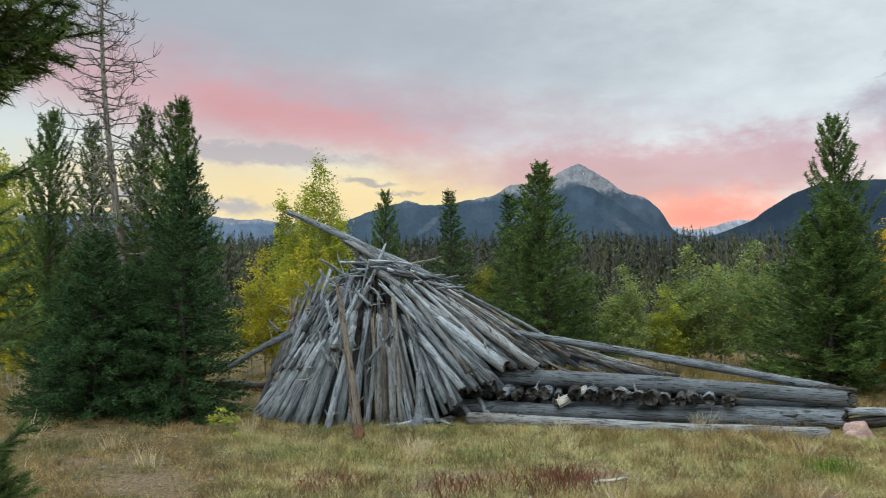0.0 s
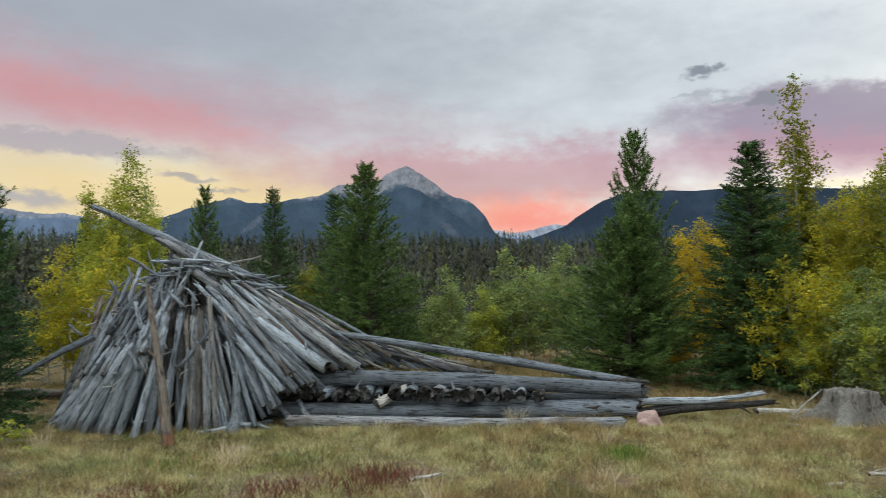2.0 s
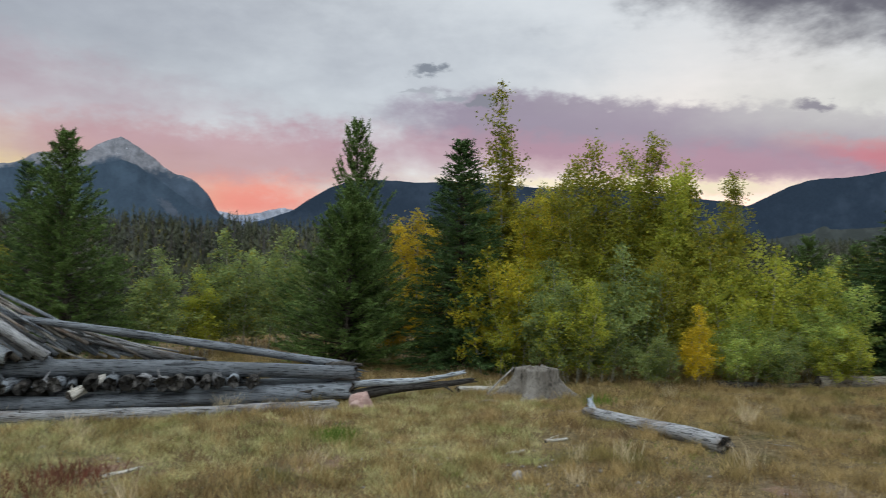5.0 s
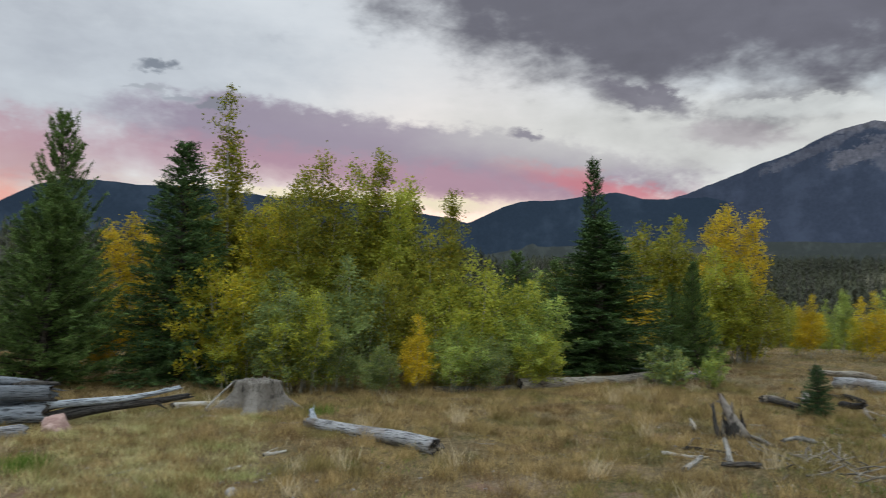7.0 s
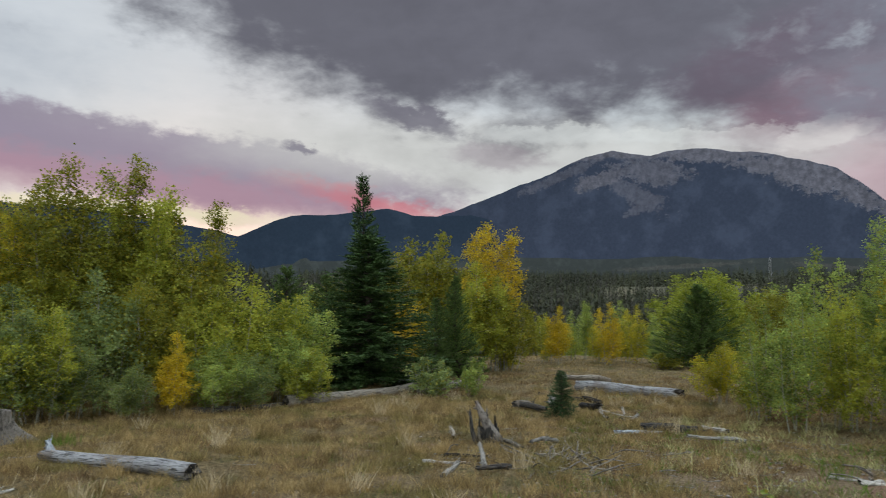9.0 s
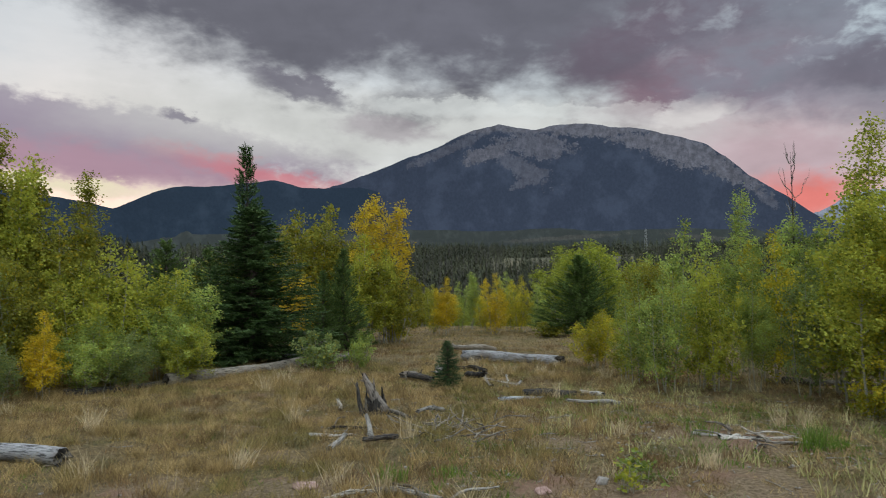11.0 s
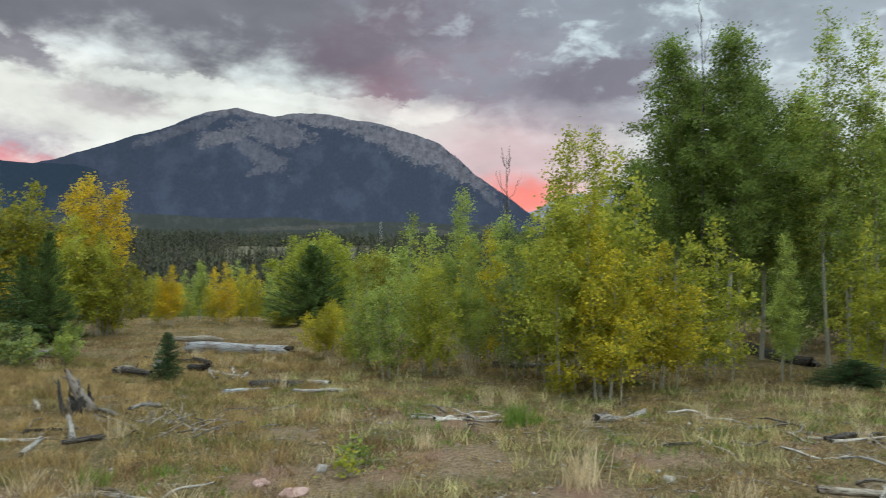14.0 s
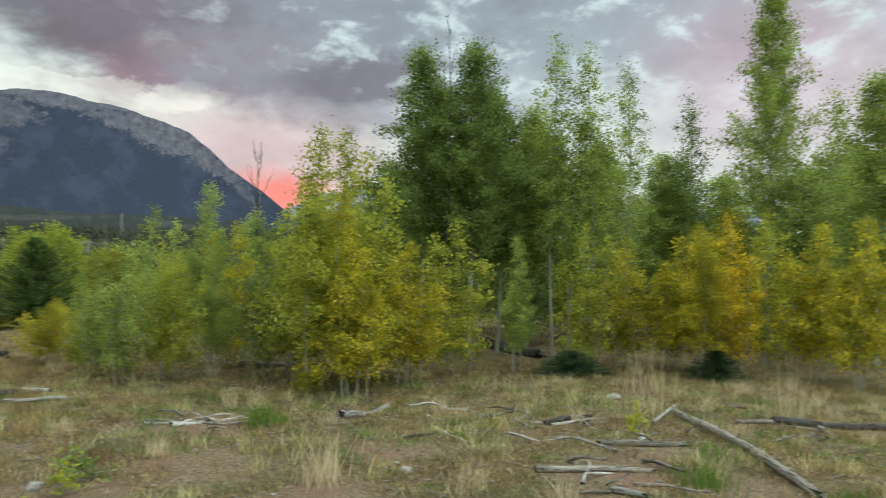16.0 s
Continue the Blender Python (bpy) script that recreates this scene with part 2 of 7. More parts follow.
def weathered(name, dark, light, stain, stain_share=0.35, along=(8, 8, 1.5), relief=0.6):
    """Bare wood greyed by the weather, with grain and checks along its length."""
    m, n, bsdf = material(name, 0.88)
    co = own(n)
    shift = n.add("ShaderNodeVectorMath", {0: co})
    shift.operation = "ADD"
    off = n.tree.nodes.new("ShaderNodeCombineXYZ")
    n.put(off.inputs[2], n.math("MULTIPLY", each(n), 40.0))
    n.put(shift.inputs[1], off.outputs[0])
    co = shift.outputs[0]
    grain = n.noise(n.stretch(co, *along), 9.0, 8, 0.72)
    checks = n.span(n.noise(n.stretch(co, along[0] * 1.6, along[1] * 1.6, along[2] * 0.45), 7.0, 3, 0.6), 0.55, 0.60)
    blotch = n.noise(n.stretch(co, 1, 1, 0.5), 3.4, 6, 0.68)
    knots = n.span(n.noise(n.stretch(co, 1, 1, 0.55), 15.0, 2, 0.5), 0.66, 0.72)
    col = n.mix(n.span(grain, 0.22, 0.72), dark, light)
    col = n.mix(n.math("MULTIPLY", n.span(blotch, 0.50, 0.62), stain_share), col, stain)
    tone = n.math("ADD", 0.50, n.math("MULTIPLY", each(n), 0.85))
    tv = n.tree.nodes.new("ShaderNodeCombineXYZ")
    for i in range(3):
        n.put(tv.inputs[i], tone)
    col = n.mix(1.0, col, tv.outputs[0], "MULTIPLY")
    col = n.mix(n.math("MULTIPLY", checks, 0.8), col, tuple(c * 0.2 for c in dark))
    col = n.mix(n.math("MULTIPLY", knots, 0.7), col, tuple(c * 0.25 for c in dark))
    n.put(bsdf.inputs["Base Color"], col)
    bump(n, bsdf, n.math("SUBTRACT", grain, n.math("MULTIPLY", checks, 0.9)), relief, 0.02)
    return m


GREY_WOOD = weathered("grey_weathered_wood", (0.205, 0.228, 0.256), (0.465, 0.505, 0.55), (0.15, 0.16, 0.172), 0.45)
SMOKY_WOOD = weathered("smoky_grey_wood", (0.135, 0.152, 0.175), (0.315, 0.345, 0.382), (0.088, 0.092, 0.096), 0.45)
MOTTLED_WOOD = weathered("mottled_grey_brown_wood", (0.14, 0.14, 0.145), (0.36, 0.365, 0.375), (0.13, 0.105, 0.088), 0.7)
BROWN_WOOD = weathered("brown_barked_wood", (0.12, 0.105, 0.092), (0.31, 0.28, 0.25), (0.15, 0.09, 0.06), 0.8)
RUST_WOOD = weathered("rotten_orange_wood", (0.10, 0.055, 0.034), (0.33, 0.17, 0.095), (0.12, 0.06, 0.04), 0.6)
PALE_WOOD = weathered("pale_bleached_wood", (0.28, 0.265, 0.24), (0.56, 0.535, 0.49), (0.25, 0.20, 0.155), 0.45)
# rotten wood; its near black also paints shade onto the pile's inner poles
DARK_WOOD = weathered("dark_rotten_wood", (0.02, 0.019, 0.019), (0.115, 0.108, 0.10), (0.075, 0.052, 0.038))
BARK = weathered("grey_brown_bark", (0.05, 0.042, 0.035), (0.16, 0.135, 0.115), (0.09, 0.08, 0.06), 0.4, (6, 6, 2))
TWIGS = weathered("dead_grey_twigs", (0.165, 0.150, 0.132), (0.37, 0.34, 0.30), (0.16, 0.13, 0.11), 0.3)
SLATE_WOOD = weathered("dark_slate_wood", (0.105, 0.117, 0.134), (0.225, 0.245, 0.272), (0.07, 0.072, 0.074), 0.4)
PEELING_BARK = weathered("peeling_brown_bark", (0.085, 0.072, 0.060), (0.23, 0.19, 0.155), (0.15, 0.09, 0.055), 0.7)
DRIFT_WOOD = weathered("tan_grey_wood", (0.15, 0.135, 0.112), (0.40, 0.362, 0.305), (0.14, 0.105, 0.075), 0.6)


def aspen_bark():
    m, n, bsdf = material("aspen_bark", 0.75)
    co = own(n)
    rings = n.span(n.noise(n.stretch(co, 5, 5, 22), 3.0, 4), 0.60, 0.68)
    tint = n.noise(co, 3.0, 3)
    col = n.mix(tint, (0.26, 0.25, 0.19), (0.46, 0.45, 0.38))
    col = n.mix(n.math("MULTIPLY", rings, 0.8), col, (0.04, 0.035, 0.03))
    n.put(bsdf.inputs["Base Color"], col)
    return m


ASPEN_BARK = aspen_bark()


def end_grain():
    m, n, bsdf = material("end_grain", 0.9)
    co = own(n)
    rings = n.noise(n.stretch(co, 1, 1, 0.1), 45.0, 2)
    col = n.mix(n.span(rings, 0.35, 0.65), (0.05, 0.045, 0.04), (0.19, 0.17, 0.15))
    n.put(bsdf.inputs["Base Color"], n.mix(n.span(n.noise(co, 9.0, 4), 0.44, 0.58), col, (0.018, 0.016, 0.015)))
    bump(n, bsdf, rings, 0.5, 0.01)
    return m


END_GRAIN = end_grain()
CHARRED_END = weathered("charred_wood_end", (0.008, 0.008, 0.008), (0.06, 0.056, 0.052), (0.25, 0.24, 0.23), 0.5, (3, 3, 3))


# trampled bare places in the meadow: x, y, radius
BARE = ((-2.5, 6.4, 0.5), (-3.1, 7.0, 0.45), (-2.0, 5.6, 0.4), (6.2, -0.3, 0.75), (6.75, -1.7, 0.6), (5.95, 2.0, 0.45), (7.9, 0.1, 0.35), (8.6, -1.6, 0.8), (7.2, -1.5, 0.5), (5.6, -2.3, 0.5), (5.0, -4.3, 0.6), (6.5, -3.3, 0.5), (5.5, -5.5, 0.6),
        (0.0, 6.45, 0.65), (1.2, 6.4, 0.45), (-1.0, 6.4, 0.3), (2.8, 5.8, 0.35), (5.8, 3.2, 0.35), (4.4, -5.1, 0.5))


def patches(n):
    """Where the meadow is bare, straw-coloured or green: shared by the soil and the grass."""
    p = where(n)
    flat = n.stretch(p, 1.0, 1.0, 0.15)
    bare = n.math("MULTIPLY", n.span(n.noise(flat, 0.8, 5, 0.62), 0.56, 0.66), 0.8)
    fringe = n.math("MULTIPLY", n.math("SUBTRACT", n.noise(flat, 2.2, 8, 0.75), 0.5), 4.0)
    axes = n.tree.nodes.new("ShaderNodeSeparateXYZ")
    n.put(axes.inputs[0], p)
    for bx, by, br in BARE:
        u, w = n.math("DIVIDE", n.math("SUBTRACT", axes.outputs[0], bx), br), n.math("DIVIDE", n.math("SUBTRACT", axes.outputs[1], by), br)
        r = n.math("SQRT", n.math("ADD", n.math("MULTIPLY", u, u), n.math("MULTIPLY", w, w)))
        bare = n.math("MAXIMUM", bare, n.math("MULTIPLY", n.span(n.math("ADD", r, fringe), 1.2, 0.7), 0.85))
    green = n.span(n.noise(flat, 1.1, 4, 0.6, 0.4), 0.5, 0.64)
    tuft = n.span(n.noise(flat, 3.6, 3, 0.6), 0.34, 0.66)
    return p, bare, green, tuft


def meadow_soil():
    m, n, bsdf = material("meadow_soil", 0.95)
    p, bare, green, tuft = patches(n)
    fine = n.noise(p, 16.0, 8, 0.75)
    col = n.mix(n.span(fine, 0.3, 0.7), (0.075, 0.056, 0.030), (0.32, 0.245, 0.130))
    col = n.mix(n.math("MULTIPLY", green, 0.5), col, (0.075, 0.085, 0.028))
    soil = n.mix(n.span(n.noise(p, 26.0, 7, 0.75), 0.32, 0.68), (0.125, 0.090, 0.055), (0.42, 0.315, 0.215))
    soil = n.mix(n.span(n.noise(p, 1.3, 3), 0.5, 0.65), soil, n.mix(fine, (0.20, 0.11, 0.08), (0.42, 0.27, 0.205)))
    col = n.mix(n.math("MULTIPLY", bare, 0.9), col, soil)
    # past the clearing: forest litter
    d = n.add("ShaderNodeVectorMath", {0: p})
    d.operation = "LENGTH"
    far = n.span(d.outputs["Value"], 34.0, 60.0)
    col = n.mix(far, col, n.mix(n.span(n.noise(p, 0.05, 5), 0.4, 0.6), (0.035, 0.035, 0.02), (0.075, 0.07, 0.04)))
    n.put(bsdf.inputs["Base Color"], col)
    bump(n, bsdf, n.math("ADD", fine, n.math("MULTIPLY", n.noise(p, 4.0, 5), 2.5)), 0.9, 0.06)
    return m


def grass_blades(name, dry, olive, fresh, mixed=1.0):
    m, n, bsdf = material(name, 0.7)
    p, bare, green, tuft = patches(n)
    r = island(n)
    col = n.mix(n.math("ADD", n.math("MULTIPLY", tuft, 0.6), n.math("MULTIPLY", r, 0.4)), olive, dry)
    col = n.mix(n.math("MULTIPLY", green, 0.5 * mixed), col, fresh)
    light = n.math("ADD", 0.65, n.math("MULTIPLY", n.math("FRACT", n.math("MULTIPLY", r, 19.0)), 0.7))
    tv = n.tree.nodes.new("ShaderNodeCombineXYZ")
    for i in range(3):
        n.put(tv.inputs[i], light)
    col = n.mix(1.0, col, tv.outputs[0], "MULTIPLY")
    n.put(bsdf.inputs["Base Color"], col)
    tr = n.add("ShaderNodeBsdfTranslucent", {"Color": col})
    mx = n.add("ShaderNodeMixShader", {0: 0.3, 1: bsdf.outputs[0], 2: tr.outputs[0]})
    n.put(n.tree.nodes["Material Output"].inputs["Surface"], mx.outputs[0])
    return m


SOIL = meadow_soil()
DRY_GRASS = grass_blades("dry_grass", (0.64, 0.475, 0.225), (0.165, 0.115, 0.046), (0.19, 0.195, 0.05))
STRAW = grass_blades("straw", (0.74, 0.63, 0.43), (0.54, 0.43, 0.26), (0.40, 0.34, 0.18), 0.2)
FRESH_GRASS = grass_blades("fresh_grass", (0.19, 0.30, 0.05), (0.11, 0.18, 0.03), (0.13, 0.22, 0.035))
PALE_GRASS = grass_blades("pale_yellow_grass", (0.74, 0.67, 0.36), (0.34, 0.33, 0.13), (0.33, 0.38, 0.12))
BROWN_HERB = grass_blades("brown_herbs", (0.36, 0.235, 0.115), (0.115, 0.072, 0.038), (0.14, 0.135, 0.05))
GREY_HERB = grass_blades("grey_green_herbs", (0.34, 0.34, 0.19), (0.13, 0.125, 0.06), (0.16, 0.19, 0.07))
RED_HERB = grass_blades("red_herbs", (0.20, 0.06, 0.045), (0.16, 0.085, 0.05), (0.15, 0.10, 0.04))


def stone(name, a, b):
    m, n, bsdf = material(name, 0.9)
    co = own(n)
    k = n.noise(co, 9.0, 7, 0.7)
    n.put(bsdf.inputs["Base Color"], n.mix(n.span(k, 0.35, 0.65), a, b))
    bump(n, bsdf, k, 0.6, 0.02)
    return m


PINK_STONE = stone("pink_granite", (0.30, 0.19, 0.165), (0.50, 0.36, 0.32))
GREY_STONE = stone("pale_stone", (0.24, 0.225, 0.21), (0.46, 0.43, 0.40))


def mountain_face(name, wood, scree, snow=0.0, line=450.0, spread=160.0, fields=(), k=1.0):
    """Forest below, bare rock above a ragged tree line; fields: bare slopes (bearing, angle, half widths, lean, amount) with old snow."""
    m, n, bsdf = material(name, 0.95)
    bsdf.inputs["Specular IOR Level"].default_value = 0.0
    p = where(n)
    z = n.tree.nodes.new("ShaderNodeSeparateXYZ")
    n.put(z.inputs[0], p)
    x, y, up = z.outputs
    az = n.math("MULTIPLY", n.math("ARCTAN2", x, y), 57.2958)
    flat = n.math("SQRT", n.math("ADD", n.math("MULTIPLY", x, x), n.math("MULTIPLY", y, y)))
    el = n.math("MULTIPLY", n.math("ARCTAN2", up, flat), 57.2958)
    face = n.tree.nodes.new("ShaderNodeCombineXYZ")         # the slope unrolled: bearing and angle of height
    n.put(face.inputs[0], az)
    n.put(face.inputs[1], el)
    face = face.outputs[0]
    ragged = n.math("SUBTRACT", n.noise(n.stretch(face, 1, 0.8, 1), 0.55, 8, 0.65), 0.5)
    fray = n.math("SUBTRACT", n.noise(n.stretch(face, 1, 0.9, 1), 1.9, 7, 0.72), 0.5)
    specks = n.math("SUBTRACT", n.noise(n.stretch(face, 1, 0.9, 1), 6.0, 4, 0.7), 0.5)
    high = n.math("ADD", up, n.math("ADD", n.math("MULTIPLY", ragged, spread * 2.0), n.math("MULTIPLY", fray, spread)))
    rocky = n.span(high, line - spread * 0.2, line + spread * 0.2)
    for a0, e0, ra, re, lean, amount in fields:
        da, de = n.math("SUBTRACT", az, a0), n.math("SUBTRACT", el, e0)
        c, q = math.cos(radians(lean)), math.sin(radians(lean))
        u = n.math("DIVIDE", n.math("ADD", n.math("MULTIPLY", da, c), n.math("MULTIPLY", de, q)), ra)
        v = n.math("DIVIDE", n.math("SUBTRACT", n.math("MULTIPLY", de, c), n.math("MULTIPLY", da, q)), re)
        r = n.math("SQRT", n.math("ADD", n.math("MULTIPLY", u, u), n.math("MULTIPLY", v, v)))
        r = n.math("ADD", r, n.math("ADD", n.math("MULTIPLY", ragged, 1.7), n.math("ADD", n.math("MULTIPLY", fray, 2.2), n.math("MULTIPLY", specks, 1.8))))
        rocky = n.math("MAXIMUM", rocky, n.math("MULTIPLY", n.span(r, 1.12, 0.88), amount))
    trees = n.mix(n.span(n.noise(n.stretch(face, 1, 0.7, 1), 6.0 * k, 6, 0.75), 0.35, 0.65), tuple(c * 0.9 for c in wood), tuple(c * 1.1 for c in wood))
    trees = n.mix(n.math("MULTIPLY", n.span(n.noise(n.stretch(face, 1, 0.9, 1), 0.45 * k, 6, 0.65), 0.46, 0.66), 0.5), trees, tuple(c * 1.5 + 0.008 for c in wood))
    grit = n.noise(n.stretch(face, 1, 0.8, 1), 2.4 * k, 8, 0.75)
    bare = n.mix(n.span(grit, 0.35, 0.68), tuple(c * 0.6 for c in scree), tuple(c * 1.2 for c in scree))
    # gullies are only darker upright streaks in the rock colour, without relief
    gully_streak = n.span(n.noise(n.stretch(face, 1, 0.28, 1), 3.2 * k, 6, 0.7), 0.56, 0.66)
    bare = n.mix(n.math("MULTIPLY", gully_streak, 0.6), bare, tuple(c * 0.42 for c in scree))
    col = n.mix(rocky, trees, bare)
    if snow:
        white = n.math("MULTIPLY", n.span(n.noise(n.stretch(face, 1, 0.6, 1), 3.0 * k, 6, 0.7), 0.60, 0.68), n.math("MULTIPLY", n.span(up, line, line + spread), snow))
        col = n.mix(white, col, (0.55, 0.57, 0.63))
    n.put(bsdf.inputs["Base Color"], col)
    bump(n, bsdf, grit, 0.06, 18.0)
    return m


# ---------------------------------------------------------------- mesh helpers
def sheet(name, verts, faces, mat, smooth=False):
    """A mesh from numpy arrays of vertices and equal-sided faces."""
    me = bpy.data.meshes.new(name)
    verts, faces = np.asarray(verts, np.float32), np.asarray(faces, np.int32)
    k = faces.shape[1]
    me.vertices.add(len(verts))
    me.vertices.foreach_set("co", verts.ravel())
    me.loops.add(faces.size)
    me.loops.foreach_set("vertex_index", faces.ravel())
    me.polygons.add(len(faces))
    me.polygons.foreach_set("loop_start", np.arange(0, faces.size, k, dtype=np.int32))
    me.polygons.foreach_set("use_smooth", np.full(len(faces), smooth))
    me.update(calc_edges=True)
    me.validate()
    for one in (mat if isinstance(mat, (list, tuple)) else [mat]):
        me.materials.append(one)
    return me


def under(name, me, parent, label=""):
    ob = new(name, me)
    ob.parent = parent
    return tagged(ob, label)


def unit(v):
    return v / np.maximum(np.linalg.norm(v, axis=-1, keepdims=True), 1e-9)


def spikes(rng, start, way, reach, per, length, width, spread=0.8, lift=0.0):
    """Thin pointed triangles set like needles along twigs."""
    k = len(start)
    s, w = np.repeat(start, per, 0), np.repeat(way, per, 0)
    f = rng.random(k * per)[:, None]
    base = s + w * f * np.repeat(reach, per)[:, None]
    d = unit(w * 0.7 + spread * rng.normal(size=w.shape) + np.array([0, 0, lift]))
    side = unit(np.cross(d, rng.normal(size=d.shape)))
    ln = length * rng.uniform(0.6, 1.25, (k * per, 1))
    v = np.stack([base - side * width / 2, base + side * width / 2, base + d * ln], 1).reshape(-1, 3)
    return v, np.arange(len(v)).reshape(-1, 3)


def tubes(paths, radii, sides=6, cap=True):
    """Round tapered limbs along polylines; all in one set of quads (capped with a collapsed ring)."""
    vs, fs, base = [], [], 0
    for path, rad in zip(paths, radii):
        path, rad = np.asarray(path, float), np.asarray(rad, float)
        tang = unit(np.gradient(path, axis=0))
        ref = np.array([0.31, 0.95, 0.1]) if abs(tang[0][2]) > 0.8 else np.array([0, 0, 1.0])
        a = unit(np.cross(tang, ref))
        b = np.cross(tang, a)
        th = np.linspace(0, 2 * np.pi, sides, endpoint=False)
        ring = path[:, None] + rad[:, None, None] * (np.cos(th)[None, :, None] * a[:, None] + np.sin(th)[None, :, None] * b[:, None])
        vs.append(ring.reshape(-1, 3))
        m = len(path)
        for i in range(m - 1):
            for j in range(sides):
                q = (j + 1) % sides
                fs.append((base + i * sides + j, base + i * sides + q, base + (i + 1) * sides + q, base + (i + 1) * sides + j))
        base += m * sides
    return np.concatenate(vs), np.array(fs)


# ---------------------------------------------------------------- the lie of the land
def smooth(lo, hi, v):
    t = np.clip((v - lo) / (hi - lo), 0, 1)
    return t * t * (3 - 2 * t)


def ripple(x, y):
    return (0.035 * np.sin(x * 0.9 + 1.3 * np.sin(y * 0.53)) * np.cos(y * 0.8 + 0.7 * np.sin(x * 0.37))
            + 0.02 * np.sin(x * 2.3 + y * 1.7) * np.sin(y * 2.9 - x * 1.1))


def land(x, y):
    """Height of the ground: a level clearing, a drop into the valley, then the wooded slopes."""
    x, y = np.asarray(x, float), np.asarray(y, float)
    d, a = np.hypot(x, y), np.degrees(np.arctan2(x, y))
    z = ripple(x, y) * smooth(1.0, 6.0, d)
    open_side = smooth(-75, -45, a) * (1 - smooth(112, 135, a))
    edge = 17 + 10 * smooth(55, 80, a)
    z = z - 10.0 * smooth(edge, edge + 65, d) * open_side
    near_hill = 1 - smooth(52, 66, a)
    z = z + open_side * near_hill * 21.5 * smooth(95, 290, d)
    z = z + open_side * (1 - near_hill) * (34 * smooth(110, 640, d))
    z = z + 40 * smooth(700, 2500, d) * open_side
    z = z + 1.5 * np.sin(x * 0.031) * np.sin(y * 0.027) * smooth(60, 150, d)
    return z


def height(x, y):
    return float(land(x, y))


def polar(a, d):
    return d * math.sin(radians(a)), d * math.cos(radians(a))


def ground_sheet():
    rad = np.concatenate([[0.0], np.geomspace(0.8, 4800, 190)])
    ang = np.radians(np.arange(0, 360, 1.25))
    R, A = np.meshgrid(rad, ang, indexing="ij")
    X, Y = R * np.sin(A), R * np.cos(A)
    v = np.stack([X, Y, land(X, Y)], -1).reshape(-1, 3)
    m = len(ang)
    i, j = np.meshgrid(np.arange(len(rad) - 1), np.arange(m), indexing="ij")
    k = (j + 1) % m
    f = np.stack([i * m + j, i * m + k, (i + 1) * m + k, (i + 1) * m + j], -1).reshape(-1, 4)[:, ::-1]
    tagged(new("ground", sheet("ground", v, f, SOIL, True)), "dry autumn meadow soil with bare and grassy patches", "ground", kind="structure")


ground_sheet()


def fractal(x, y, scale, octaves, seed):
    """Ridged value noise from a few sines turned against one another; cheap and repeatable."""
    rng = np.random.default_rng(seed)
    out, amp, f = np.zeros_like(x), 1.0, 1.0 / scale
    for _ in range(octaves):
        a = rng.uniform(0, 6.28)
        u, w = x * np.cos(a) + y * np.sin(a), -x * np.sin(a) + y * np.cos(a)
        p, q = rng.uniform(0, 6.28, 2)
        out += amp * (1 - 2 * np.abs(np.sin(u * f + p + 1.7 * np.sin(w * f * 0.7 + q))))
        amp, f = amp * 0.55, f * 1.9
    return out


def mountain(skyline, crest, foot, low, mat, label, seed, rough=1.0, jag=0.12):
    """A range seen from the clearing: (bearing, angle of its crest) pairs, distance of crest and foot, angle at the foot."""
    az0, az1 = skyline[0][0], skyline[-1][0]
    a = np.linspace(az0, az1, int((az1 - az0) * 7) + 2)
    top = np.interp(a, [s[0] for s in skyline], [s[1] for s in skyline])
    rng = np.random.default_rng(seed)
    wob = np.zeros_like(a)
    for k in range(1, 8):
        wob += np.sin(a * 1.9 ** k * 0.5 + rng.uniform(0, 6)) / 1.6 ** k
    top = top + jag * wob
    s = np.concatenate([np.linspace(0, 1, 46), [1.1, 1.3]])
    S, A = np.meshgrid(s, a, indexing="ij")
    T = np.broadcast_to(top, S.shape)
    D = foot + (crest - foot) * S
    X, Y = D * np.sin(np.radians(A)), D * np.cos(np.radians(A))
    zt = EYE + crest * np.tan(np.radians(T))
    zl = EYE + foot * np.tan(np.radians(low))
    rise = np.where(S <= 1, S ** 1.15, 1 - (S - 1) * 2.2)
    Z = zl + (zt - zl) * rise
    Z = Z + rough * fractal(X, Y, crest * 0.06, 5, seed) * crest * 0.012 * np.clip(S * 4, 0, 1) * np.clip((1 - S) * 6, 0, 1)
    m = len(a)
    i, j = np.meshgrid(np.arange(len(s) - 1), np.arange(m - 1), indexing="ij")
    f = np.stack([i * m + j, i * m + j + 1, (i + 1) * m + j + 1, (i + 1) * m + j], -1).reshape(-1, 4)[:, ::-1]
    v = np.stack([X, Y, Z], -1).reshape(-1, 3)
    return tagged(new("mountain", sheet("mountain", v, f, mat, True)), label, "mountain", kind="structure")


